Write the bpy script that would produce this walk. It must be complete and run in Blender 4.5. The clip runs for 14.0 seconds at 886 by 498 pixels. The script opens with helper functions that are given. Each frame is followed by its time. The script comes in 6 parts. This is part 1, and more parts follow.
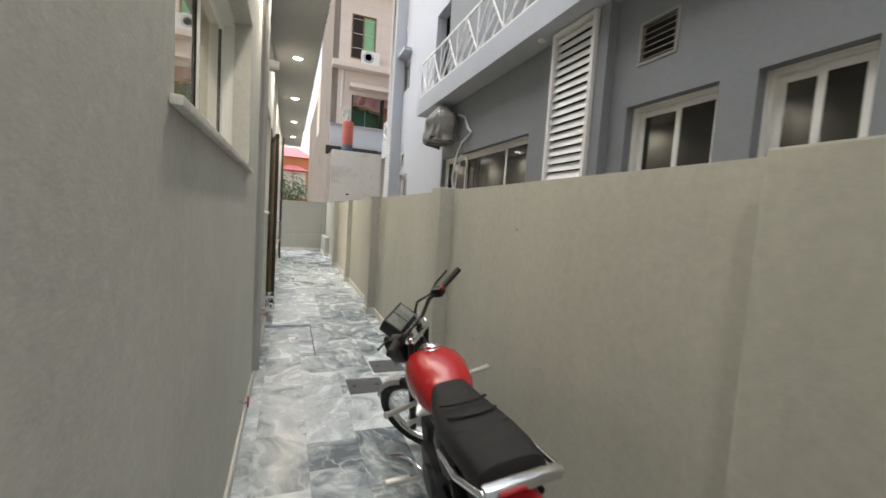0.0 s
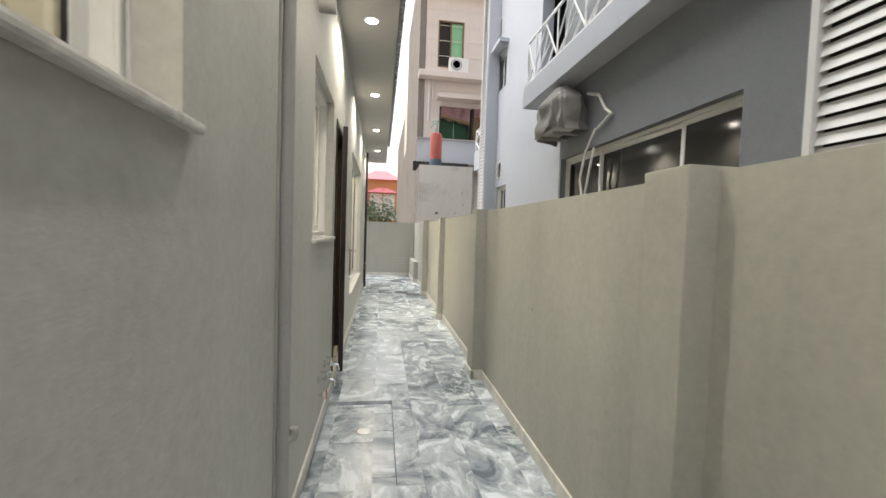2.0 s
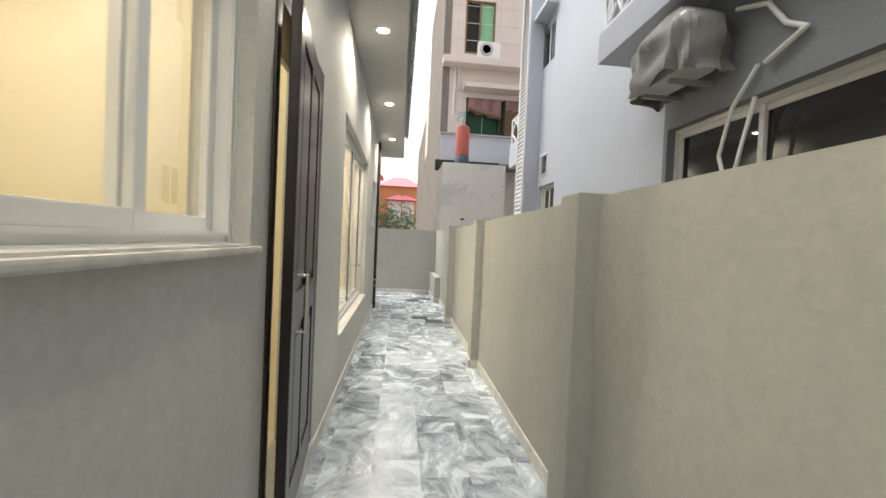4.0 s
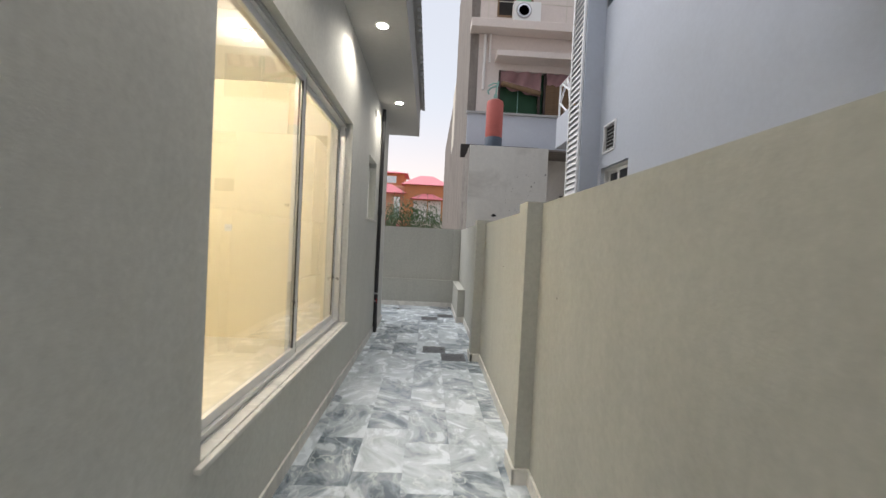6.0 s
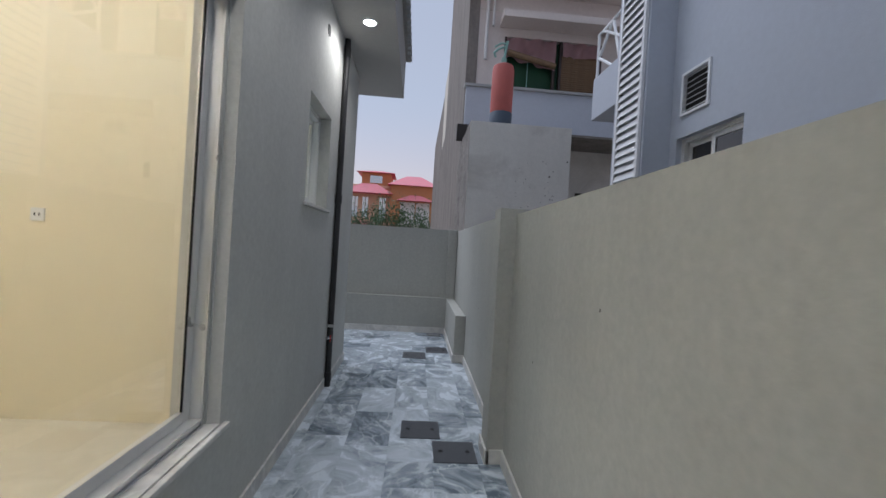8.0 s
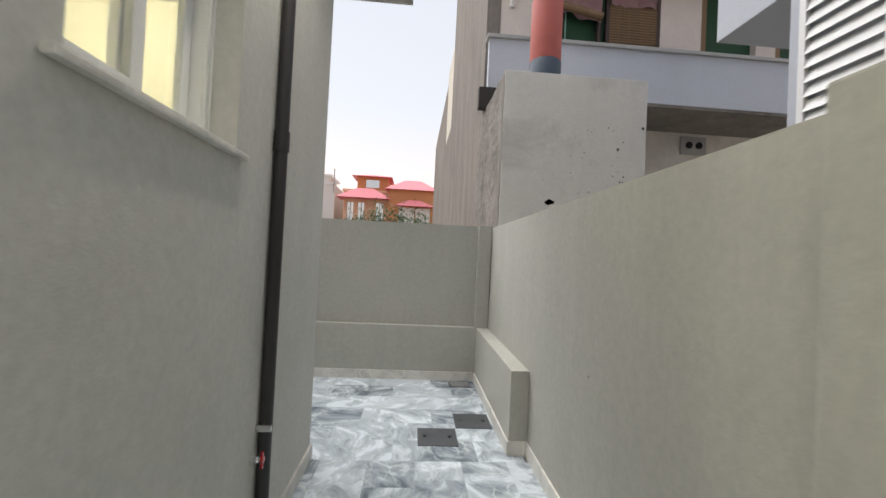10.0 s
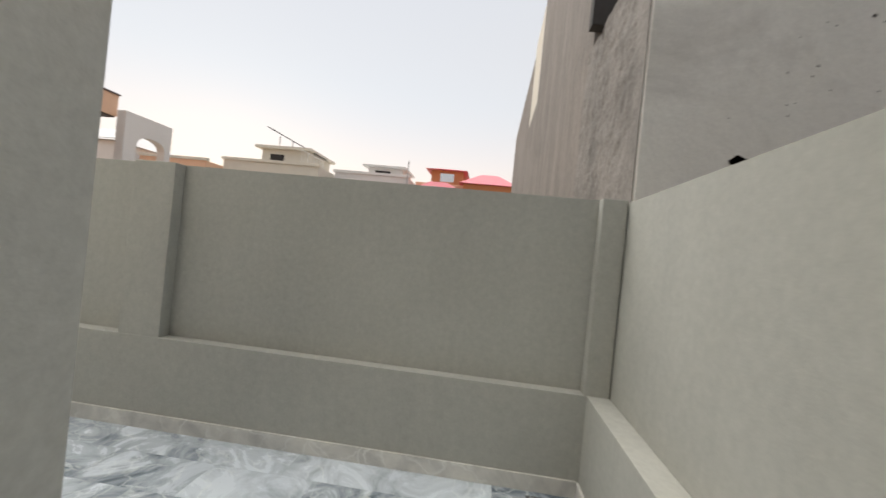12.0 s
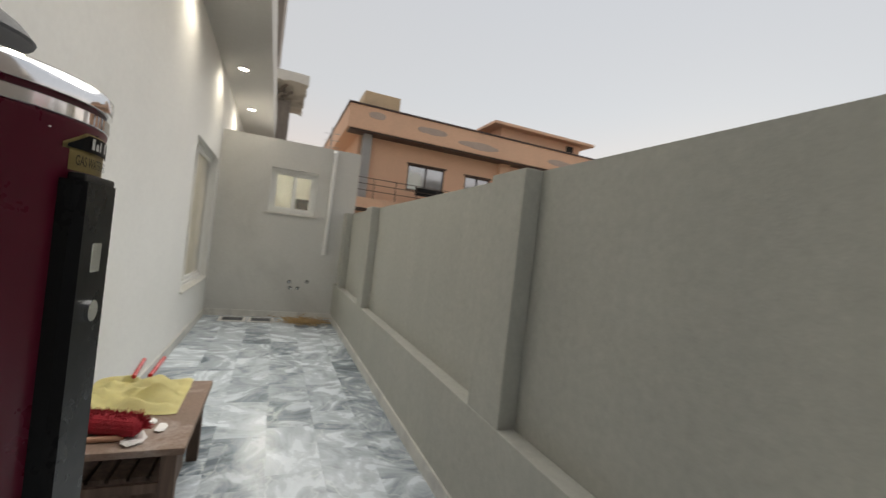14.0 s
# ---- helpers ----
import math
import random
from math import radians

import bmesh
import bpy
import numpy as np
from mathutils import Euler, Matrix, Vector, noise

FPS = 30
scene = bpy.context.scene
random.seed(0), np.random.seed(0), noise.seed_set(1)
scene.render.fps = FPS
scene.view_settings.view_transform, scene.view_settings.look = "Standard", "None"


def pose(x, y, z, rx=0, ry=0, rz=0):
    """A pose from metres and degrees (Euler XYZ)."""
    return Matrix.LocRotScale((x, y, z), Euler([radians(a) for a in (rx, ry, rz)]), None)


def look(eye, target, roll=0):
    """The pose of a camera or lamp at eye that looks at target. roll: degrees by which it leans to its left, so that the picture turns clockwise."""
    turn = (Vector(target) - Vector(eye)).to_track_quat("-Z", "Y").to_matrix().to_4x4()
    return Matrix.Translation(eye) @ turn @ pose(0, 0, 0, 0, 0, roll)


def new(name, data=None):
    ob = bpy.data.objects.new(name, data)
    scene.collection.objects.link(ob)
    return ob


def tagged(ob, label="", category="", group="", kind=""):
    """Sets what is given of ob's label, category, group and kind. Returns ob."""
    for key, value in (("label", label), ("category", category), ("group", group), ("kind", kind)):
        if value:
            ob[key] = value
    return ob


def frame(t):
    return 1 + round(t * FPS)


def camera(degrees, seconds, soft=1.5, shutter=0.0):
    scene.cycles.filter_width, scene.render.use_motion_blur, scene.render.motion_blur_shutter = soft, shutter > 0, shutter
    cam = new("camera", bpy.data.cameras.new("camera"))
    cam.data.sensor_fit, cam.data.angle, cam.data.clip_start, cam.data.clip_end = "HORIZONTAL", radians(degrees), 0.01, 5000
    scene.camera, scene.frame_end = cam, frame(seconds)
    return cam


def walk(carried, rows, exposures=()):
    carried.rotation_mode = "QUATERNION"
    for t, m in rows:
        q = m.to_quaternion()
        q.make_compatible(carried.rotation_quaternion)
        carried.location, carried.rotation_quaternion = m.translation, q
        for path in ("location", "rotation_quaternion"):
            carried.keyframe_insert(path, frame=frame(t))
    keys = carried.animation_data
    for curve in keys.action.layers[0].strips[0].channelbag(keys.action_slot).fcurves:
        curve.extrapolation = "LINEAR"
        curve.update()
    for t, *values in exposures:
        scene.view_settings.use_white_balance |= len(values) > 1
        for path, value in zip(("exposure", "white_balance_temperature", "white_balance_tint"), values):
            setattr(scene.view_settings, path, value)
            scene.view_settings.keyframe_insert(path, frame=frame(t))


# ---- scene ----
cam = camera(94.4, 14.0, shutter=0.3)
PATH = [
    (0, (0.101, 0.259, 1.565), (0.81, 2.122, 1.412), 3.8),
    (0.5, (0.179, 0.675, 1.602), (0.657, 2.614, 1.485), 3.5),
    (1, (0.238, 1.172, 1.613), (0.585, 3.139, 1.504), 3.2),
    (1.5, (0.241, 1.704, 1.596), (0.562, 3.676, 1.494), 2.4),
    (2, (0.285, 2.264, 1.569), (0.587, 4.239, 1.483), 1.9),
    (2.5, (0.286, 2.816, 1.565), (0.524, 4.801, 1.507), 2.5),
    (3, (0.296, 3.373, 1.561), (0.532, 5.359, 1.52), 2.3),
    (5.5, (0.65, 6.254, 1.517), (0.749, 8.251, 1.474), 2.9),
    (6, (0.699, 6.85, 1.531), (0.768, 8.848, 1.493), 2.8),
    (6.5, (0.653, 7.461, 1.533), (0.757, 9.458, 1.493), 2.7),
    (7, (0.702, 8.044, 1.516), (0.83, 10.04, 1.494), 3.2),
    (7.5, (0.716, 8.632, 1.503), (0.846, 10.628, 1.502), 3.9),
    (8, (0.716, 9.216, 1.52), (0.845, 11.212, 1.51), 3.6),
    (10.5, (0.496, 12.153, 1.446), (0.635, 14.148, 1.483), 2.8),
    (11, (0.503, 12.705, 1.457), (0.664, 14.698, 1.474), 4.4),
    (11.5, (0.583, 13.29, 1.437), (0.672, 15.288, 1.422), 4.6),
    (12, (0.615, 13.819, 1.414), (0.395, 15.806, 1.418), 5.8),
    (12.5, (0.592, 14.307, 1.4), (-0.07, 16.194, 1.407), 6.4),
    (13, (0.456, 14.73, 1.412), (-0.661, 16.389, 1.415), 6.4),
    (13.5, (0.256, 15.111, 1.423), (-1.285, 16.386, 1.431), 6.8),
    (14, (0.037, 15.386, 1.406), (-1.813, 16.145, 1.412), 6.5),
]
EXPOSURES = [(0.0, 1.8, 6700, 9), (3.2, 1.87, 6700, 9), (5.3, 1.63, 6600, 10), (6.5, 1.02, 6050, 12), (8.2, 0.62, 5550, 13), (10.3, 1.48, 6600, 10), (11.0, 1.5, 6650, 10), (11.5, 1.4, 6700, 9.5), (12.5, 1.15, 6700, 9), (14.0, 0.98, 6780, 8.5)]
walk(cam, [(t, look(eye, target, roll)) for t, eye, target, roll in PATH], EXPOSURES)

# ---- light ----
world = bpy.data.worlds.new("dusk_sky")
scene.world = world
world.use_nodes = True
wn = world.node_tree.nodes
sky = wn.new("ShaderNodeTexSky")
sky.sky_type = 'NISHITA'
sky.sun_disc = False
sky.sun_elevation = radians(9)
sky.sun_rotation = radians(325)
sky.altitude = 300
sky.air_density, sky.dust_density, sky.ozone_density = 1.0, 0.1, 1.0
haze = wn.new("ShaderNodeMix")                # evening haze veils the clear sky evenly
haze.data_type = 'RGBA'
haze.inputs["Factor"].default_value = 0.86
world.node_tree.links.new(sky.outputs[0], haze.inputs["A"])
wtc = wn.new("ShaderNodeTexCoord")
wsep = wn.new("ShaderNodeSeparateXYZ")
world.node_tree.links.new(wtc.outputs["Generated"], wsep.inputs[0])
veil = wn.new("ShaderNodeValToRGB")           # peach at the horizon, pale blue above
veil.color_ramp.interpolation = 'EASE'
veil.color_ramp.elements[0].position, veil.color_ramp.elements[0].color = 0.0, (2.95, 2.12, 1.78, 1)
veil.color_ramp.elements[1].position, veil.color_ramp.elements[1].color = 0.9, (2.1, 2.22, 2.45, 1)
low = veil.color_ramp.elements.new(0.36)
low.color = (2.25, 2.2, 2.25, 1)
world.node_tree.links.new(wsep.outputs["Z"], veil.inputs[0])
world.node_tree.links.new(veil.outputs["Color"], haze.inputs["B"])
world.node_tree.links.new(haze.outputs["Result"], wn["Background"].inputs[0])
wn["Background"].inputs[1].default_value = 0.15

sun_data = bpy.data.lights.new("sun", 'SUN')
sun_data.energy, sun_data.angle, sun_data.color = 1.5, radians(70), (1.0, 0.97, 0.93)
sun = new("sun", sun_data)
sun.matrix_world = look((-16, 10, 34), (0, 0, 0))


def point_lamp(name, place, watts, colour, size=0.05, spot=None):
    data = bpy.data.lights.new(name, 'SPOT' if spot else 'POINT')
    data.energy, data.color, data.shadow_soft_size = watts, colour, size
    if spot:
        data.spot_size, data.spot_blend = radians(spot), 0.6
    ob = new(name, data)
    ob.location = place
    return ob


def area_lamp(name, place, sx, sy, watts, colour):
    data = bpy.data.lights.new(name, 'AREA')
    data.shape, data.size, data.size_y, data.energy, data.color = 'RECTANGLE', sx, sy, watts, colour
    ob = new(name, data)
    ob.location = place
    return ob


# ---- materials ----
def material(name, colour, rough=0.6, var=0.12, scale=6.0, bump=0.0, bump_scale=120.0, metal=0.0, stain=0.0, stain_colour=None, coat=0.0,
             per_object=0.0, spec=0.5, grit=0.0, streak=0.0):
    """Paint, plaster, metal and the like: a base colour with stains at a large scale, grain at a small one, and fine relief."""
    m = bpy.data.materials.new(name)
    m.use_nodes = True
    n, l = m.node_tree.nodes, m.node_tree.links
    b = n["Principled BSDF"]
    tc = n.new("ShaderNodeTexCoord")
    big = n.new("ShaderNodeTexNoise")
    big.inputs["Scale"].default_value, big.inputs["Detail"].default_value, big.inputs["Roughness"].default_value = scale * 0.25, 6, 0.6
    small = n.new("ShaderNodeTexNoise")
    small.inputs["Scale"].default_value, small.inputs["Detail"].default_value = scale * 6, 4
    for t in (big, small):
        l.new(tc.outputs["Object"], t.inputs["Vector"])
    add = n.new("ShaderNodeMath")
    add.operation = 'ADD'
    l.new(big.outputs[0], add.inputs[0])
    l.new(small.outputs[0], add.inputs[1])
    mr = n.new("ShaderNodeMapRange")
    mr.inputs["From Min"].default_value, mr.inputs["From Max"].default_value = 0.6, 1.4
    mr.inputs["To Min"].default_value, mr.inputs["To Max"].default_value = 1 - var, 1 + var
    l.new(add.outputs[0], mr.inputs["Value"])
    hsv = n.new("ShaderNodeHueSaturation")
    hsv.inputs["Color"].default_value = (*colour, 1)
    value = mr.outputs[0]
    if per_object:
        info = n.new("ShaderNodeObjectInfo")
        pr = n.new("ShaderNodeMapRange")
        pr.inputs["To Min"].default_value, pr.inputs["To Max"].default_value = 1 - per_object, 1 + per_object
        l.new(info.outputs["Random"], pr.inputs["Value"])
        mul = n.new("ShaderNodeMath")
        mul.operation = 'MULTIPLY'
        l.new(value, mul.inputs[0])
        l.new(pr.outputs[0], mul.inputs[1])
        value = mul.outputs[0]
    l.new(value, hsv.inputs["Value"])
    out = hsv.outputs[0]
    if stain:
        sn = n.new("ShaderNodeTexNoise")
        sn.inputs["Scale"].default_value, sn.inputs["Detail"].default_value, sn.inputs["Roughness"].default_value = scale * 0.18, 9, 0.68
        sn.inputs["Distortion"].default_value = 0.6
        l.new(tc.outputs["Object"], sn.inputs["Vector"])
        sr = n.new("ShaderNodeMapRange")
        sr.inputs["From Min"].default_value, sr.inputs["From Max"].default_value = 0.52, 0.72
        sr.inputs["To Max"].default_value = stain
        l.new(sn.outputs[0], sr.inputs["Value"])
        mix = n.new("ShaderNodeMix")
        mix.data_type = 'RGBA'
        l.new(sr.outputs[0], mix.inputs["Factor"])
        l.new(out, mix.inputs["A"])
        mix.inputs["B"].default_value = (*(stain_colour or tuple(c * 0.5 for c in colour)), 1)
        out = mix.outputs["Result"]
    for amount, size, squash in ((grit, 55.0, 1.0), (streak, 3.5, 0.16)):
        if amount:                            # sand grain of the plaster; trowel marks and runs
            mp = n.new("ShaderNodeMapping")
            mp.inputs["Scale"].default_value = (1, 1, squash)
            l.new(tc.outputs["Object"], mp.inputs["Vector"])
            gn = n.new("ShaderNodeTexNoise")
            gn.inputs["Scale"].default_value, gn.inputs["Detail"].default_value, gn.inputs["Roughness"].default_value = size, 5, 0.7
            l.new(mp.outputs[0], gn.inputs["Vector"])
            gr = n.new("ShaderNodeMapRange")
            gr.inputs["From Min"].default_value, gr.inputs["From Max"].default_value = 0.3, 0.7
            gr.inputs["To Min"].default_value, gr.inputs["To Max"].default_value = 1 - amount, 1 + amount
            l.new(gn.outputs[0], gr.inputs["Value"])
            gm = n.new("ShaderNodeVectorMath")
            gm.operation = 'SCALE'
            l.new(out, gm.inputs[0])
            l.new(gr.outputs[0], gm.inputs["Scale"])
            out = gm.outputs[0]
    l.new(out, b.inputs["Base Color"])
    rr = n.new("ShaderNodeMapRange")
    rr.inputs["From Min"].default_value, rr.inputs["From Max"].default_value = 0.3, 0.7
    rr.inputs["To Min"].default_value, rr.inputs["To Max"].default_value = max(0.02, rough - 0.08), min(1, rough + 0.08)
    l.new(big.outputs[0], rr.inputs["Value"])
    l.new(rr.outputs[0], b.inputs["Roughness"])
    b.inputs["Metallic"].default_value = metal
    b.inputs["Specular IOR Level"].default_value = spec
    b.inputs["Coat Weight"].default_value = coat
    if bump:
        bn = n.new("ShaderNodeTexNoise")
        bn.inputs["Scale"].default_value, bn.inputs["Detail"].default_value = bump_scale, 5
        l.new(tc.outputs["Object"], bn.inputs["Vector"])
        bp = n.new("ShaderNodeBump")
        bp.inputs["Strength"].default_value, bp.inputs["Distance"].default_value = bump, 0.01
        l.new(bn.outputs[0], bp.inputs["Height"])
        l.new(bp.outputs[0], b.inputs["Normal"])
    return m


def marble_material(name, light, dark, rough, tile=True):
    """Veined grey marble; every tile takes its own cut of the stone and its own tone."""
    m = bpy.data.materials.new(name)
    m.use_nodes = True
    n, l = m.node_tree.nodes, m.node_tree.links
    b = n["Principled BSDF"]
    tc = n.new("ShaderNodeTexCoord")
    info = n.new("ShaderNodeObjectInfo")
    wn_ = n.new("ShaderNodeTexWhiteNoise")
    wn_.noise_dimensions = '1D'
    l.new(info.outputs["Random"], wn_.inputs["W"])
    off = n.new("ShaderNodeVectorMath")
    off.operation = 'SCALE'
    off.inputs["Scale"].default_value = 40.0 if tile else 0.0
    l.new(wn_.outputs["Color"], off.inputs[0])
    rot = n.new("ShaderNodeVectorRotate")
    rot.rotation_type = 'Z_AXIS'
    l.new(tc.outputs["Object"], rot.inputs["Vector"])
    ang = n.new("ShaderNodeMath")
    ang.operation = 'MULTIPLY'
    ang.inputs[1].default_value = 2.4 if tile else 0.0
    l.new(info.outputs["Random"], ang.inputs[0])
    l.new(ang.outputs[0], rot.inputs["Angle"])
    pos = n.new("ShaderNodeVectorMath")
    l.new(rot.outputs[0], pos.inputs[0])
    l.new(off.outputs[0], pos.inputs[1])
    stretch = n.new("ShaderNodeMapping")
    stretch.inputs["Scale"].default_value = (1.0, 1.55, 1.0)
    l.new(pos.outputs[0], stretch.inputs["Vector"])
    cloud = n.new("ShaderNodeTexNoise")
    cloud.inputs["Scale"].default_value, cloud.inputs["Detail"].default_value = 2.7, 8
    cloud.inputs["Roughness"].default_value, cloud.inputs["Distortion"].default_value = 0.62, 1.2
    l.new(stretch.outputs[0], cloud.inputs["Vector"])
    warp = n.new("ShaderNodeTexNoise")
    warp.inputs["Scale"].default_value, warp.inputs["Detail"].default_value = 3.0, 6
    l.new(stretch.outputs[0], warp.inputs["Vector"])
    shift = n.new("ShaderNodeVectorMath")
    shift.operation = 'MULTIPLY_ADD'
    shift.inputs[1].default_value = (0.55, 0.55, 0.55)
    l.new(warp.outputs["Color"], shift.inputs[0])
    l.new(stretch.outputs[0], shift.inputs[2])
    crack = n.new("ShaderNodeTexVoronoi")
    crack.feature = 'DISTANCE_TO_EDGE'
    crack.inputs["Scale"].default_value = 3.4
    l.new(shift.outputs[0], crack.inputs["Vector"])
    thin = n.new("ShaderNodeMapRange")
    thin.inputs["From Min"].default_value, thin.inputs["From Max"].default_value = 0.0, 0.045
    thin.inputs["To Min"].default_value, thin.inputs["To Max"].default_value = 0.62, 0.0
    l.new(crack.outputs["Distance"], thin.inputs["Value"])
    patch = n.new("ShaderNodeMapRange")
    patch.inputs["From Min"].default_value, patch.inputs["From Max"].default_value = 0.40, 0.60
    l.new(warp.outputs[0], patch.inputs["Value"])
    vr = n.new("ShaderNodeMath")
    vr.operation = 'MULTIPLY'
    l.new(thin.outputs[0], vr.inputs[0])
    l.new(patch.outputs[0], vr.inputs[1])
    tone = n.new("ShaderNodeMapRange")
    tone.inputs["To Min"].default_value, tone.inputs["To Max"].default_value = -0.09, 0.13
    l.new(wn_.outputs["Value"], tone.inputs["Value"])
    ca = n.new("ShaderNodeMath")
    ca.operation = 'ADD'
    l.new(cloud.outputs[0], ca.inputs[0])
    if tile:
        l.new(tone.outputs[0], ca.inputs[1])
    else:
        ca.inputs[1].default_value = 0.05
    ramp = n.new("ShaderNodeValToRGB")
    e = ramp.color_ramp.elements
    e[0].position, e[0].color = 0.33, (*dark, 1)
    e[1].position, e[1].color = 0.66, (*light, 1)
    mid = ramp.color_ramp.elements.new(0.48)
    mid.color = (*[0.5 * (p + q) for p, q in zip(light, dark)], 1)
    l.new(ca.outputs[0], ramp.inputs[0])
    mix = n.new("ShaderNodeMix")
    mix.data_type = 'RGBA'
    l.new(vr.outputs[0], mix.inputs["Factor"])
    l.new(ramp.outputs[0], mix.inputs["A"])
    mix.inputs["B"].default_value = (*[min(0.8, c * 1.25) for c in light], 1)
    l.new(mix.outputs["Result"], b.inputs["Base Color"])
    rr = n.new("ShaderNodeMapRange")
    rr.inputs["To Min"].default_value, rr.inputs["To Max"].default_value = rough - 0.06, rough + 0.14
    l.new(cloud.outputs[0], rr.inputs["Value"])
    l.new(rr.outputs[0], b.inputs["Roughness"])
    return m


def wood_material(name, light, dark, rough):
    m = bpy.data.materials.new(name)
    m.use_nodes = True
    n, l = m.node_tree.nodes, m.node_tree.links
    b = n["Principled BSDF"]
    tc = n.new("ShaderNodeTexCoord")
    mp = n.new("ShaderNodeMapping")
    mp.inputs["Scale"].default_value = (14, 14, 1.2)
    l.new(tc.outputs["Object"], mp.inputs["Vector"])
    ns = n.new("ShaderNodeTexNoise")
    ns.inputs["Scale"].default_value, ns.inputs["Detail"].default_value, ns.inputs["Distortion"].default_value = 2, 8, 0.8
    l.new(mp.outputs[0], ns.inputs["Vector"])
    ramp = n.new("ShaderNodeValToRGB")
    ramp.color_ramp.elements[0].position, ramp.color_ramp.elements[0].color = 0.3, (*dark, 1)
    ramp.color_ramp.elements[1].position, ramp.color_ramp.elements[1].color = 0.7, (*light, 1)
    l.new(ns.outputs[0], ramp.inputs[0])
    l.new(ramp.outputs[0], b.inputs["Base Color"])
    b.inputs["Roughness"].default_value = rough
    return m


def glass_material(name, tint=(1, 1, 1), rough=0.0):
    m = bpy.data.materials.new(name)
    m.use_nodes = True
    n, l = m.node_tree.nodes, m.node_tree.links
    b = n["Principled BSDF"]
    b.inputs["Base Color"].default_value = (*tint, 1)
    b.inputs["Roughness"].default_value = rough
    b.inputs["Transmission Weight"].default_value = 1.0
    b.inputs["IOR"].default_value = 1.45
    return m


def glow_material(name, colour, strength):
    m = bpy.data.materials.new(name)
    m.use_nodes = True
    b = m.node_tree.nodes["Principled BSDF"]
    b.inputs["Base Color"].default_value = (*colour, 1)
    b.inputs["Emission Color"].default_value = (*colour, 1)
    b.inputs["Emission Strength"].default_value = strength
    return m


M_HOUSE = material("grey_house_plaster", (0.525, 0.522, 0.488), 0.8, 0.10, 5, 0.09, 110, stain=0.35, stain_colour=(0.44, 0.436, 0.405), grit=0.055, streak=0.035)
# house plaster made lighter in place of light the yard lacks
M_OUTHOUSE = material("light_grey_plaster", (0.59, 0.583, 0.552), 0.78, 0.07, 5, 0.09, 110, stain=0.25, grit=0.04)
# paler back-wall paint, raised further to make up for missing light
M_REAR = material("pale_grey_plaster", (0.78, 0.775, 0.75), 0.75, 0.05, 5, 0.18, 260)
M_BOUND = material("beige_boundary_plaster", (0.39, 0.387, 0.347), 0.85, 0.10, 4, 0.09, 100, stain=0.3, stain_colour=(0.325, 0.321, 0.288), grit=0.05, streak=0.045)
M_SOFFIT = material("soffit_paint", (0.42, 0.41, 0.39), 0.7, 0.05, 4, 0.1)
M_NEAR = material("blue_grey_facade_paint", (0.225, 0.24, 0.26), 0.75, 0.07, 4, 0.25, 120, stain=0.15, grit=0.05)
M_PALE = material("pale_blue_facade_paint", (0.49, 0.52, 0.58), 0.75, 0.05, 3, 0.2, 110, stain=0.12)
M_CONC = material("bare_cement_render", (0.66, 0.64, 0.595), 0.9, 0.06, 3, 0.25, 30, stain=0.8, stain_colour=(0.41, 0.385, 0.355), grit=0.06, streak=0.03)
# weathered shed side, darkened against the sun; paints shade on the balcony slab
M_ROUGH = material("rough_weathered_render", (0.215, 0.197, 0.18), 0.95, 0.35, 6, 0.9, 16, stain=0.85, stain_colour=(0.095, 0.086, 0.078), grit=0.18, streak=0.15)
# tan render, base darkened to offset sun on the rear side wall
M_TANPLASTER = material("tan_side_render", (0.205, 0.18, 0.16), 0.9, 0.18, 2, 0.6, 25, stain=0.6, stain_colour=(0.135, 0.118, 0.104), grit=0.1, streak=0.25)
M_PEACH = material("pale_peach_facade", (0.68, 0.605, 0.56), 0.85, 0.06, 3, 0.2, 90, stain=0.2)
M_ORANGE = material("orange_facade_paint", (0.74, 0.48, 0.33), 0.85, 0.08, 2, 0.2, 60, stain=0.25, stain_colour=(0.50, 0.33, 0.24))
M_ORANGE2 = material("deep_orange_facade_paint", (0.55, 0.24, 0.11), 0.85, 0.08, 2)
M_PINK = material("pink_roof_tile", (0.62, 0.17, 0.20), 0.6, 0.15, 8, 0.3, 60)
M_CREAMF = material("cream_facade_paint", (0.62, 0.58, 0.50), 0.85, 0.08, 2, stain=0.15)
M_WHITEF = material("white_facade_paint", (0.70, 0.68, 0.66), 0.85, 0.06, 2, stain=0.15)
M_WHITE = material("white_upvc", (0.78, 0.78, 0.76), 0.35, 0.03, 8)
M_RAIL = material("white_painted_steel", (0.80, 0.80, 0.80), 0.4, 0.03, 8)
M_ALU = material("brushed_aluminium", (0.70, 0.70, 0.69), 0.35, 0.05, 30, metal=0.6)
# frames and posts; also the painted shade strips on the orange house
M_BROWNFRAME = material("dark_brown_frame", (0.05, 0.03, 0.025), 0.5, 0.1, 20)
M_STEEL = material("chrome", (0.75, 0.75, 0.76), 0.12, 0.04, 30, metal=1.0)
M_BLACK = material("black_plastic", (0.007, 0.007, 0.008), 0.35, 0.2, 30, 0.1, 300, spec=0.22)
M_PIPE = material("black_drain_pipe", (0.02, 0.019, 0.02), 0.45, 0.2, 12)
M_GREYPIPE = material("grey_painted_pipe", (0.36, 0.36, 0.355), 0.5, 0.1, 12, stain=0.4, stain_colour=(0.24, 0.24, 0.24))
M_RED = material("red_enamel", (0.40, 0.010, 0.014), 0.24, 0.08, 10, coat=0.3)
M_MAROON = material("maroon_enamel", (0.095, 0.006, 0.02), 0.3, 0.05, 12, coat=0.15, spec=0.35)
